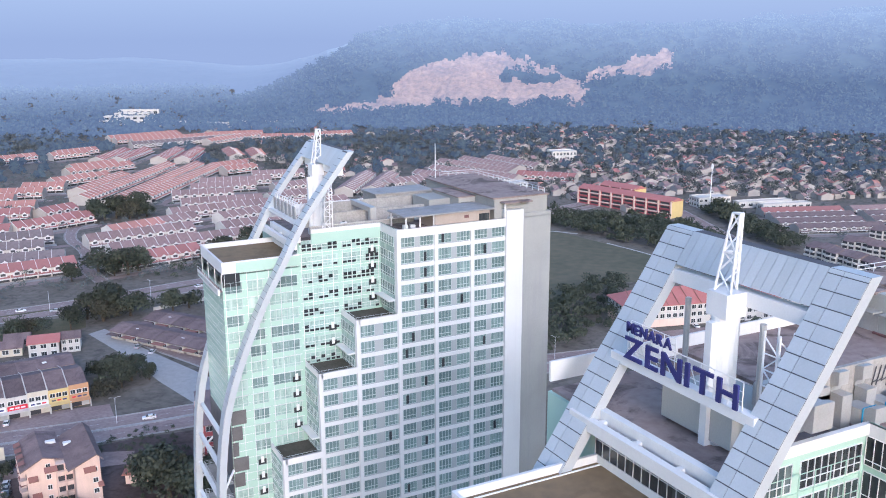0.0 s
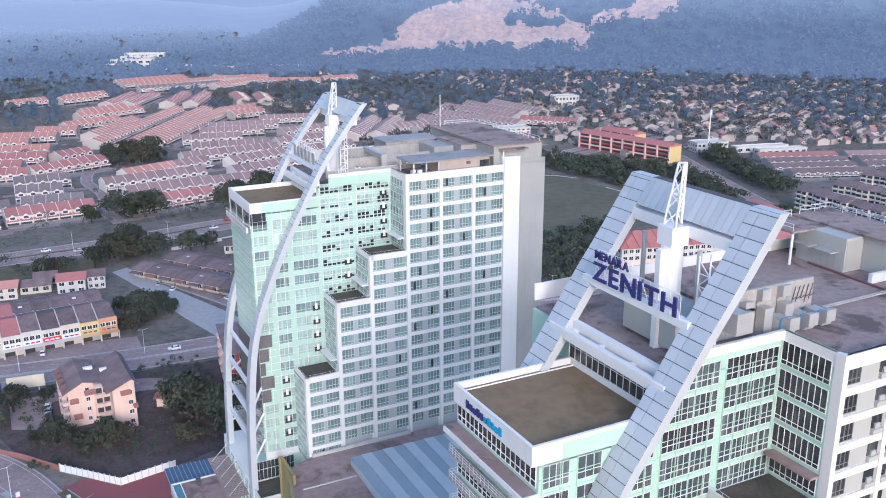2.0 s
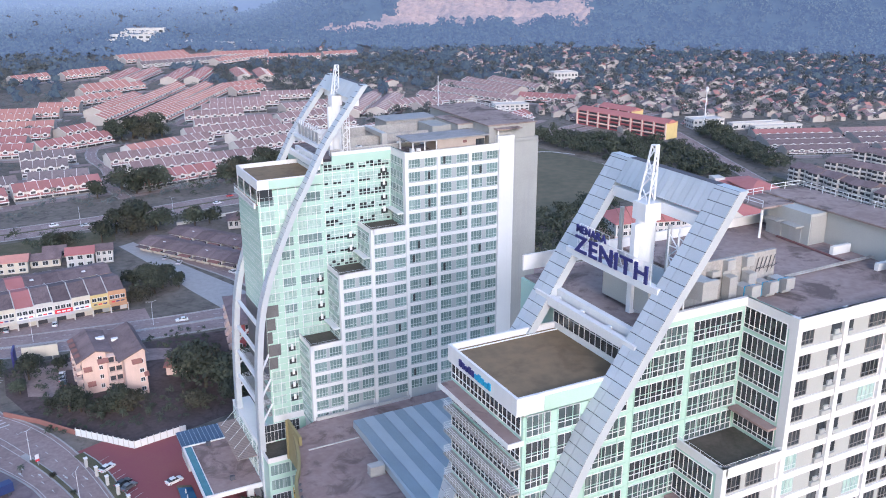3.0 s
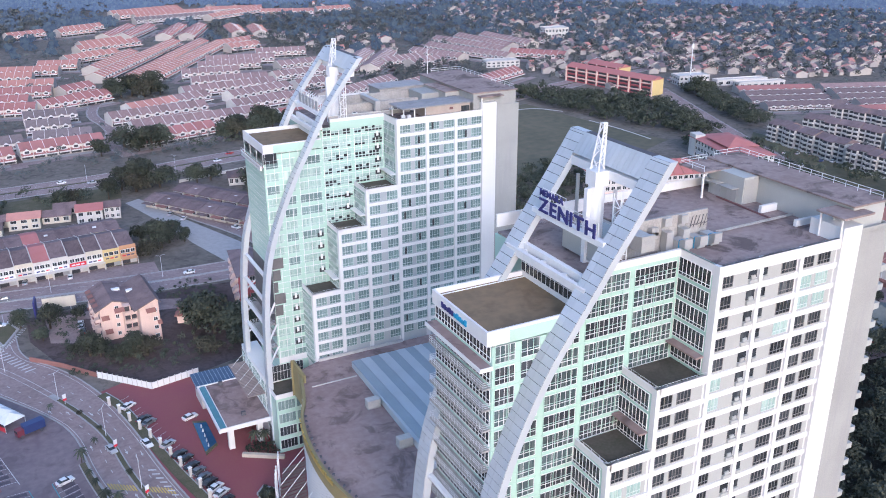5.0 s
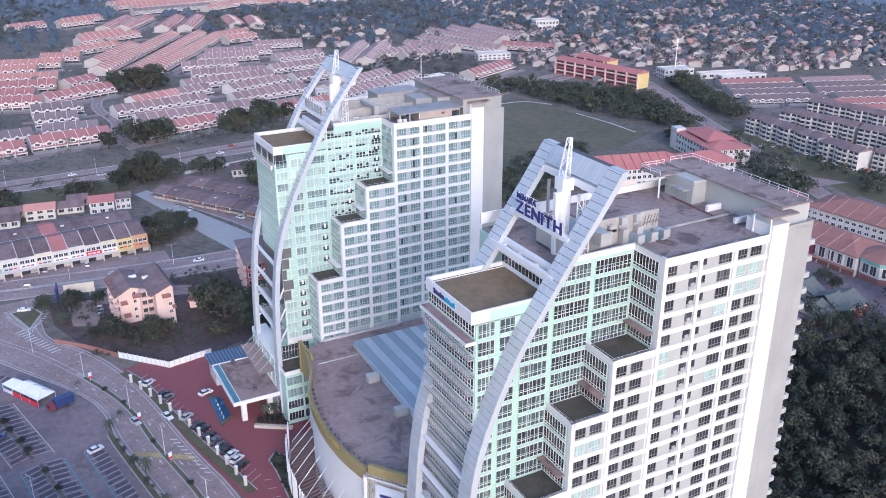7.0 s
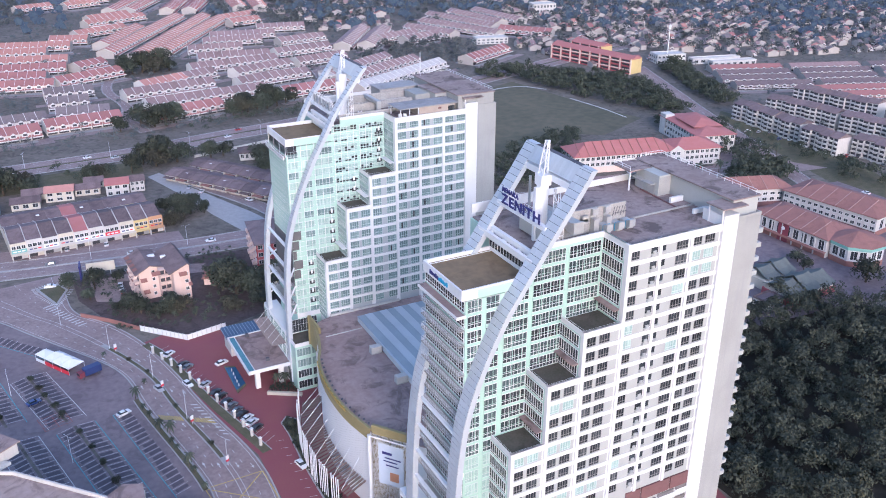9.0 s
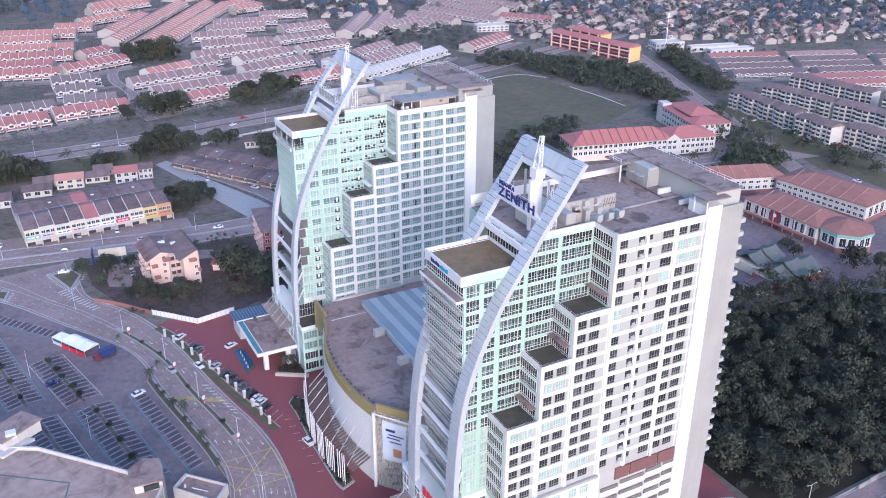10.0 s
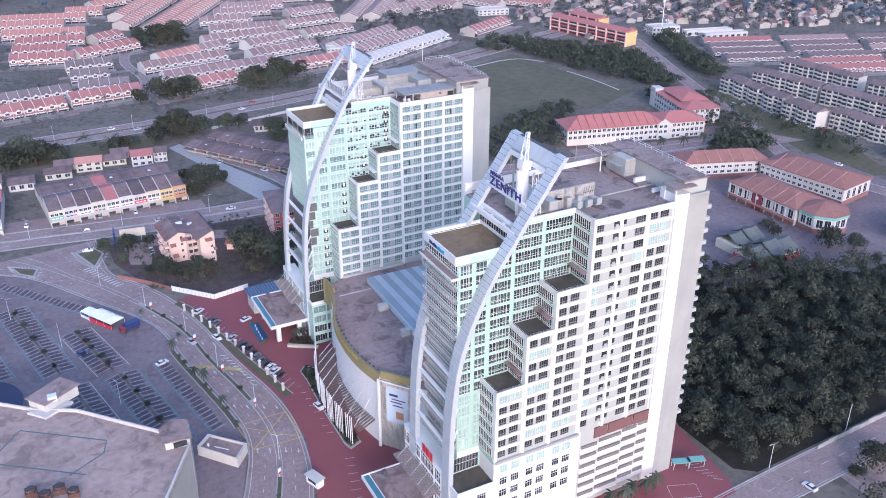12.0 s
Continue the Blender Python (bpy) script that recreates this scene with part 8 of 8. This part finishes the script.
# long white event tent with a red skirt, and a smaller one beside it
for x, y, a_, b_, red in ((-100.6, 51.4, 6.4, 3.0, True), (-105.6, 58.6, 2.6, 2.2, False)):
    tn = thing("marquee", x, y, 0.05, "long white marquee tent with red skirt" if red else "small white marquee tent", "tent", "marquees", rz=-60)
    tm = Mesh()
    n_b = 3 if red else 1
    for k in range(n_b):
        x0, x1 = -a_ + 2 * a_ * k / n_b, -a_ + 2 * a_ * (k + 1) / n_b
        c0 = ((x0 + x1) / 2, 0.0, 4.4)
        for p, q in (((x0, -b_), (x1, -b_)), ((x1, -b_), (x1, b_)), ((x1, b_), (x0, b_)), ((x0, b_), (x0, -b_))):
            tm.face([(*p, 2.7), (*q, 2.7), c0])
    part("canopy", tm, FRAME, tn)
    part("valance", ring(Mesh(), -a_, a_, -b_, b_, 2.35, 2.7, 0.06), FRAME, tn)
    part("skirt", Mesh().box(-a_, a_, -b_, -b_ + 0.08, 0.05, 1.5 if red else 1.2), REDS if red else FRAME, tn)
    for k in range(n_b + 1):
        for v in (-b_, b_):
            part("pole", Mesh().tube((-a_ + 2 * a_ * k / n_b, v, 0), (-a_ + 2 * a_ * k / n_b, v, 2.7), 0.06, 5), STEELW, tn)
tk = thing("lorry", -93.6, 41.6, 0.05, "dark blue box lorry beside a marquee", "lorry", rz=-160)
part("cargo_box", Mesh().box(-3.4, 2.2, -1.2, 1.2, 0.9, 3.3), mat("navy_paint", (0.03, 0.05, 0.16), 0.5, var=0.1), tk)
part("cab", Mesh().prism([(2.4, -1.1), (4.2, -1.1), (4.2, 1.1), (2.4, 1.1)], 0.7, 2.6), PLUM, tk)
part("windscreen", Mesh().box(4.18, 4.25, -0.95, 0.95, 1.6, 2.4), DARKG, tk)
for x in (-2.2, 3.1):
    for y in (-1.1, 1.1):
        part("wheel", Mesh().tube((x, y - 0.15, 0.5), (x, y + 0.15, 0.5), 0.5, 12), SEAM, tk)
bb = thing("billboard", -84, 120, 0, "white roadside billboard beside a dark hoarding", "billboard", rz=-8)
part("board", Mesh().box(0, 11, -0.2, 0.2, 2.4, 6.4), CREAM, bb)
part("hoarding", Mesh().box(-2.6, -2.0, -4.0, 2.0, 0.5, 7.0), NAVY, bb, "dark hoarding")
for x in (1.5, 9.0):
    part("post", Mesh().tube((x, 0.3, 0), (x, 0.3, 2.6), 0.2, 6), DUCT, bb)
pst = Mesh().box(-0.35, 0.35, -0.35, 0.35, 0, 2.6).data("gate_pillar", OFFW)
pcap = Mesh().box(-0.45, 0.45, -0.45, 0.45, 2.6, 2.8).data("cap", FRAME)
for i in range(13):
    t = i / 12
    o = solo("gate_pillar", pst, None, "short white pillar along a grass verge", "pillar", group="verge pillars", at=pose(-72.6 + 17.2 * t + 2.0 * math.sin(t * 3.1), 46 - 68 * t, 0.25, 0, 0, 15))
    part("cap", pcap, None, o)

# ---- street lamps ----
lp = Mesh().tube((0, 0, 0), (0, 0, 9), 0.085, 6, r2=0.05)
lamp0 = None
spots_l = [(p.x, p.y, 0) for p in AV_M[14:78:7]] + [(-120 + 40 * i, 143.5 - 4.2 * i, 1) for i in range(9)] + [(-140 + 45 * i, 279 + (i > 3) * (i - 3) * 6, 1) for i in range(8)] + [(-118, 40, 0), (-105, -5, 0), (-133, 70, 0), (60, -126, 0), (95, -124, 0)]
for i, (x, y, k) in enumerate(spots_l):
    if lamp0 is None:
        lamp0 = thing("street_lamp", x, y, 0.1, "slim grey steel street lamp with double arm", "street lamp", "street lamps")
        part("pole", lp, STEELW, lamp0)
        for s in (-1, 1):
            part("arm", Mesh().tube((0, 0, 8.9), (s * 1.4, 0, 9.2), 0.045, 5), STEELW, lamp0)
            part("lamp_head", Mesh().box(s * 1.5 - 0.3, s * 1.5 + 0.3, -0.11, 0.11, 9.14, 9.26), DUCT, lamp0)
    else:
        copy_thing(lamp0, pose(x, y, 0.1, 0, 0, 30 * i))

# ---- cars ----
TYRE = mat("black_tyre", (0.02, 0.02, 0.022), 0.9, bump=0.0)
LAMPG = mat("lamp_lens", (0.6, 0.6, 0.58), 0.2, bump=0.0)
CARC = {"white": (0.72, 0.72, 0.73), "silver": (0.42, 0.43, 0.45), "black": (0.02, 0.02, 0.025), "grey": (0.13, 0.135, 0.15), "red": (0.4, 0.03, 0.03), "blue": (0.03, 0.06, 0.2)}
_cars = {}


def car(colour, x, y, rz, z=0.1):
    """A saloon: shaped body, glasshouse, roof, four wheels with rims, lamps."""
    if colour not in _cars:
        c = thing("car", x, y, z, "parked " + colour + " saloon car on paved ground", "car", "cars", rz)
        paint = mat(colour + "_car_paint", CARC[colour], 0.3, 0.0, var=0.06, bump=0.0, spec=0.6)
        sec = [(-2.2, 0.45, 0.85), (-2.15, 0.3, 0.95), (-1.5, 0.25, 1.0), (1.0, 0.25, 0.95), (2.0, 0.3, 0.78), (2.25, 0.4, 0.62)]
        b = Mesh()
        for (xa, la, ha), (xb, lb, hb_) in zip(sec[:-1], sec[1:]):
            w = 0.88
            b.face([(xa, -w, la), (xb, -w, lb), (xb, -w, hb_), (xa, -w, ha)]), b.face([(xa, w, la), (xa, w, ha), (xb, w, hb_), (xb, w, lb)])
            b.face([(xa, -w, ha), (xb, -w, hb_), (xb, w, hb_), (xa, w, ha)]), b.face([(xa, -w, la), (xa, w, la), (xb, w, lb), (xb, -w, lb)])
        b.face([(-2.2, -0.88, 0.45), (-2.2, -0.88, 0.85), (-2.2, 0.88, 0.85), (-2.2, 0.88, 0.45)]), b.face([(2.25, -0.88, 0.4), (2.25, 0.88, 0.4), (2.25, 0.88, 0.62), (2.25, -0.88, 0.62)])
        part("body", b, paint, c)
        g = Mesh()
        L0, L1, H0, H1 = (-1.75, 0.96), (1.05, 0.93), (-1.1, 1.42), (0.3, 1.42)
        for s in (-1, 1):
            g.face([(L0[0], s * 0.84, L0[1]), (L1[0], s * 0.84, L1[1]), (H1[0], s * 0.66, H1[1]), (H0[0], s * 0.66, H0[1])])
        g.face([(L0[0], -0.84, L0[1]), (H0[0], -0.66, H0[1]), (H0[0], 0.66, H0[1]), (L0[0], 0.84, L0[1])]), g.face([(L1[0], -0.84, L1[1]), (L1[0], 0.84, L1[1]), (H1[0], 0.66, H1[1]), (H1[0], -0.66, H1[1])])
        part("glasshouse", g, DARKG, c, "dark car glass")
        part("roof", Mesh().box(-1.12, 0.32, -0.67, 0.67, 1.41, 1.46), paint, c)
        for wx in (-1.35, 1.38):
            for wy in (-0.8, 0.8):
                wl2 = part("wheel", Mesh().tube((wx, wy - 0.11, 0.31), (wx, wy + 0.11, 0.31), 0.31, 12), TYRE, c)
                part("rim", Mesh().tube((wx, wy * 1.14 - 0.02, 0.31), (wx, wy * 1.14 + 0.02, 0.31), 0.19, 8), STEELW, wl2)
        for s in (-0.62, 0.62):
            part("headlight", Mesh().box(2.2, 2.27, s - 0.18, s + 0.18, 0.52, 0.64), LAMPG, c)
            part("tail_light", Mesh().box(-2.24, -2.17, s - 0.18, s + 0.18, 0.66, 0.8), REDS, c)
        _cars[colour] = c
        return c
    return copy_thing(_cars[colour], pose(x, y, z, 0, 0, rz))


for col, x, y, rz in [("white", -67.9, 42.6, 36), ("black", -65.2, 33.4, 34), ("grey", -64.2, 31.0, 34), ("silver", -61.7, 17.6, 33), ("black", -60.0, 11.4, 33), ("black", -58.9, 8.6, 33), ("black", -58.3, 4.6, 33), ("grey", -57.4, 1.6, 33), ("grey", -56.7, -1.6, 33), ("black", -55.9, -4.4, 33),
                      ("white", -55.0, -7.2, 33), ("white", -54.3, -10.0, 33), ("black", -53.9, -13.4, 33), ("white", -53.4, 28.4, 20), ("white", -48.0, -36.4, -78), ("white", -88.0, 12.9, 22), ("white", -98.5, 117.5, -10), ("silver", -75.5, 22.0, -74),
                      ("white", -66.6, 20.4, -74), ("silver", -63.5, 136, -6), ("white", -30, 134, 174), ("grey", -96, 140, 172), ("white", -62, 284, 6), ("silver", -48, 277, 184), ("white", 20, 288, 12), ("red", 30, 300, 12), ("white", -102, 273, 4), ("silver", -22, 208, 60), ("white", -18, 199, 60),
                      ("white", 0, 176, -60), ("grey", -68.5, 118, 100), ("white", -73.5, 106, 80), ("silver", -73.5, 103, 80), ("black", -73.4, 99.4, 80), ("white", 64, -137.6, 95), ("white", 98, -140, 20), ("silver", 104, -141, 20), ("white", 238, -30, 40), ("silver", 184, -16, 30), ("white", 196, 122, 70), ("grey", 214, 118, 70), ("red", 236, 112, 70),
                      ("white", 283, 40, 95), ("silver", 300, 128, 70), ("blue", -112, 32, 20), ("white", -120, 158, 85), ("red", -104, 155, 85), ("silver", -88, 153, 85), ("white", -72, 151, 85)]:
    car(col, x, y, rz)
for i in range(26):
    car(("white", "silver", "grey", "red", "black", "blue")[i % 6], 312 + (i % 5) * 4 + i * 0.9, 150 - i * 4.2, 10 + (i * 37) % 20)
bs = thing("guard_booth", -62.0, -73, 0.1, "small white guard booth with flat roof", "booth", rz=20)
part("wall", Mesh().box(0, 2.4, 0, 5.0, 0, 2.6), FRAME, bs)
part("roof", Mesh().box(-0.4, 2.8, -0.4, 5.4, 2.6, 2.85), OFFW, bs)
part("booth_window", Mesh().box(-0.03, 0, 0.8, 4.2, 1.0, 2.0), DARKG, bs)
for x, y in ((30, -110.6), (34.5, -112.0)):
    sh = thing("parking_shelter", x + 4, y - 3, 0.1, "green-roofed parking shelter on white posts", "shelter", "shelters", rz=-20)
    part("roof", Mesh().box(0, 5.4, 0, 2.4, 2.3, 2.5), TEALP, sh)
    for px_, py_ in ((0.3, 0.3), (5.1, 0.3), (0.3, 2.1), (5.1, 2.1)):
        part("post", Mesh().tube((px_, py_, 0), (px_, py_, 2.3), 0.08, 5), STEELW, sh)

# pole adverts on the avenue's median, and low shrubs between them
adv = None
for i, k in enumerate((22, 30, 36, 42, 51, 56, 62, 70)):
    p = AV_M[k]
    if adv is None:
        adv = thing("pole_advert", p.x, p.y, 0.27, "white and red boxed advert on a slim post", "roadside sign", "pole adverts", rz=20)
        part("post", Mesh().tube((0, 0, 0), (0, 0, 3.0), 0.06, 6), STEELW, adv)
        part("panel", Mesh().box(-0.5, 0.5, -0.1, 0.1, 1.9, 3.2), FRAME, adv, "white panel")
        part("band", Mesh().box(-0.5, 0.5, -0.12, 0.12, 1.2, 1.8), REDS, adv, "red band")
    else:
        copy_thing(adv, pose(p.x, p.y, 0.27, 0, 0, 20 + 3 * i))
for k in (24, 27, 33, 39, 53, 64, 67, 73):
    tree(AV_M[k].x, AV_M[k].y, 0.2, label="low shrub on a kerbed median", group="median shrubs")
for i in range(9):
    p = edge[int((i + 0.5) * len(edge) / 9)]
    palm(p.x - 1.5, p.y, 0.42 if i % 3 else 0.7, 0.3)
# red-marked bays in the middle of the car park
rb = Mesh()
for i in range(5):
    q = Vector((-112.0, 22.0)) + Vector((0.22, -0.976)) * (1.9 * i)
    strip(rb, [q, q + Vector((7.8, 1.8))], -0.1, 0.1, 0.09)
for j in range(3):
    q = Vector((-112.0, 22.0)) + Vector((3.9 * j, 0.9 * j))
    strip(rb, [q, q + Vector((1.7, -7.4))], -0.1, 0.1, 0.092)
part("red_line", rb, mat("worn_red_line", (0.34, 0.13, 0.12), 0.8, var=0.3, bump=0.0), lot, "worn red bay grid")

# saplings in the kerbed strips of the car park
for xa, ya, xb, yb, sides in BAY_LINES[1:4]:
    for k in range(5):
        tree(xa + (xb - xa) * (k + 0.5) / 5, ya + (yb - ya) * (k + 0.5) / 5, 0.3, label="small sapling in a kerbed strip", group="saplings")

# ---- the far woods, the hill with its quarry, and the haze behind ----
HILLG = mat("hazy_hill_forest", (0.04, 0.06, 0.05), 1.0, var=0.35, scale=0.012, fine=0.06, bump=0.0)
ROCK = mat("hazed_pink_quarry_rock", (0.42, 0.30, 0.24), 1.0, var=0.3, scale=0.014, fine=0.10, bump=0.4, tint=(0.22, 0.18, 0.17), dirt=0.4, stain=0.5, stain_col=(0.16, 0.15, 0.15))


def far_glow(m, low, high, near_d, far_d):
    """Far haze put into the material as glow: stronger aloft and farther off."""
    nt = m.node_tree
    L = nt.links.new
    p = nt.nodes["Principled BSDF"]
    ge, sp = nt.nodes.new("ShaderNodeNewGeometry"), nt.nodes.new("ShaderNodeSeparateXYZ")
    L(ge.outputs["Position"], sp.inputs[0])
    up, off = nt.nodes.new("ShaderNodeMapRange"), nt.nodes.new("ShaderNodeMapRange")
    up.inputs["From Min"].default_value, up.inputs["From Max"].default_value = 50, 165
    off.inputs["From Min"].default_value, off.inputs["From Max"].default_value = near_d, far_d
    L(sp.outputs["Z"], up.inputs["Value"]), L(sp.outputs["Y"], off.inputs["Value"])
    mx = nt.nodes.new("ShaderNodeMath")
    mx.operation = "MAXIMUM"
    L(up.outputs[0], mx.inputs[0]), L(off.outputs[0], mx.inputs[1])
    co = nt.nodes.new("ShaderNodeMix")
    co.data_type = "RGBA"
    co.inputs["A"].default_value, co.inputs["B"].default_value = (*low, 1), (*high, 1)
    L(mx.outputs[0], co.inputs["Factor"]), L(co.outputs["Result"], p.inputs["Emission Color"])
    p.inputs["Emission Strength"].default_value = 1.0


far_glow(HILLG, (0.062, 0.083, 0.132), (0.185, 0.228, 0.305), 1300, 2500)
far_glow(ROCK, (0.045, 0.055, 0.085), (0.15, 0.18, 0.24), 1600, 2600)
HX, HY = -68.0, -151.0


def ease(t):
    t = max(0.0, min(1.0, t))
    return t * t * (3 - 2 * t)


def hill_z(a, d):
    """Height of the hill at a bearing a (degrees from +y towards +x) and distance d."""
    x, y = HX + d * math.sin(radians(a)), HY + d * math.cos(radians(a))
    top = 96 * ease((a - 14) / 9) + 52 * ease((a - 18) / 10) - 8 * math.exp(-((a - 40) / 5)**2) + 26 * ease((a - 46) / 10)
    z = top * ease((d - 1400) / 500)
    z += 55 * ease((d - 2300) / 700) * (1 - ease((a - 8) / 12))
    n = noise.fractal(Vector((x * 0.008, y * 0.008, 3.1)), 0.8, 2.0, 6)
    z *= 1 + 0.10 * n
    if quarry(a, d) > 0.5:
        z += 5 * noise.fractal(Vector((x * 0.05, y * 0.05, 1.0)), 0.7, 2.0, 4)
    return x, y, z


def quarry(a, d):
    """1 on the bare rock of the quarry and of the cuts beside it."""
    k = noise.fractal(Vector((a * 1.3, d * 0.02, 7)), 0.7, 2.0, 5)
    aa, dd = a + 0.5 * k, d + 26 * k
    face = 24.0 < aa < 36.4 and 1502 + 20 * math.sin(aa * 1.9) < dd < 1700 - 3.2 * (aa - 30)**2
    gap = 31.0 < aa < 34.6 and 1590 < dd < 1630
    road = 18.5 < aa < 27.5 and 1455 + 4.5 * (aa - 18.5) < dd < 1506 + 4.5 * (aa - 18.5)
    side = 36.4 < aa < 41.6 and 1600 + 9 * (aa - 36.4) < dd < 1640 + 15 * (aa - 36.4)
    return 1.0 if (face and not gap) or road or side else 0.0


hm = Mesh()
NA, ND = 440, 120
angs = [-34 + 50 * i / 100 if i < 100 else 16 + 28 * (i - 100) / 240 if i < 340 else 44 + 46 * (i - 340) / 100 for i in range(NA + 1)]
dist = [1400 + 520 * j / 96 if j < 96 else 1920 + 1700 * ((j - 96) / 24)**1.3 for j in range(ND + 1)]
for a in angs:
    for d in dist:
        x, y, z = hill_z(a, d)
        hm.v.append((x, y, z - 0.5))
for i in range(NA):
    for j in range(ND):
        q = i * (ND + 1) + j
        hm.f.append((q, q + 1, q + ND + 2, q + ND + 1))
        hm.m.append(2 if dist[j] > 2100 and angs[i] < 20 else int(quarry(angs[i], dist[j])))
HILLP = mat("haze_glow_far_ridge", (0.05, 0.06, 0.06), 1.0, var=0.2, scale=0.01, fine=0.05, bump=0.0)
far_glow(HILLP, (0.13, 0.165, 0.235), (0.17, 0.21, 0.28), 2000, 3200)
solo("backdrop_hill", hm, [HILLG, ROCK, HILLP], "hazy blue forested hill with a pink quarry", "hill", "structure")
# crowns of the woods on the hill and on the flat land before it
crowns = {"far": ([], []), "mid": ([], [])}
hr = np.random.default_rng(8)
for i in range(7600):
    a = hr.uniform(-6, 66)
    d = hr.uniform(800, 1950) if a > 14 else hr.uniform(860, 2400)
    if d < 1200 and hr.random() > (d - 780) / 420:
        continue
    if quarry(a, d) > 0.5:
        continue
    x, y, z = hill_z(a, d) if d > 1400 else (HX + d * math.sin(radians(a)), HY + d * math.cos(radians(a)), 0.0)
    if d < 1300 and near_rows(x, y, 24):
        continue
    r = hr.uniform(7.0, 13.0) * (0.6 if d < 1200 else 1.0)
    v, f = crown_np(hr, r, r * hr.uniform(0.8, 1.3), 26, 3.3, 4)
    v += np.array([x, y, z + r * 0.5])
    V, Fc = crowns["mid" if d < 1200 else "far"]
    Fc.append(f + sum(len(q) for q in V[-1:]) + (Fc[-1].min() if Fc else 0))
    V.append(v)
HILLN = mat("hazed_woodland", (0.045, 0.06, 0.045), 1.0, var=0.35, scale=0.012, fine=0.06, bump=0.0)
# Blue haze is put into these nearer crowns as a weaker glow.
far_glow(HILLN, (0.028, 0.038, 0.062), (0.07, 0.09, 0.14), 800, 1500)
for k, m_, lb in (("far", HILLG, "hazy blue-green far woodland on a hill"), ("mid", HILLN, "dark woodland with blue haze glow among far houses")):
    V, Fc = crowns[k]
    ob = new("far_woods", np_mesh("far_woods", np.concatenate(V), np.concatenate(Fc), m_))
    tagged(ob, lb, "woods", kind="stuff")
# A glowing sheet stands in for the haze on the horizon.
HAZE = mat("glowing_blue_haze", (0.0, 0.0, 0.0), 1.0, bump=0.0, spec=0.0)
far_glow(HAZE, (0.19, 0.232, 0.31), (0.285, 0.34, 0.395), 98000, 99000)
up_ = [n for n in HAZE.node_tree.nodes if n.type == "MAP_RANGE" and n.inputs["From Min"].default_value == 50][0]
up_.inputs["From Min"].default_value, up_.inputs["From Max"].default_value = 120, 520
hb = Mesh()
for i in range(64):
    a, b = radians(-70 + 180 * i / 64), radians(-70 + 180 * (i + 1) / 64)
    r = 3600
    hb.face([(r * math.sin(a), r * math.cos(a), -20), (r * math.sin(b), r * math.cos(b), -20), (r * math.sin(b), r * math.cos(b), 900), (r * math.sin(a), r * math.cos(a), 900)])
solo("backdrop_haze", hb, HAZE, "glowing pale blue haze sheet on the horizon", "haze", "structure")
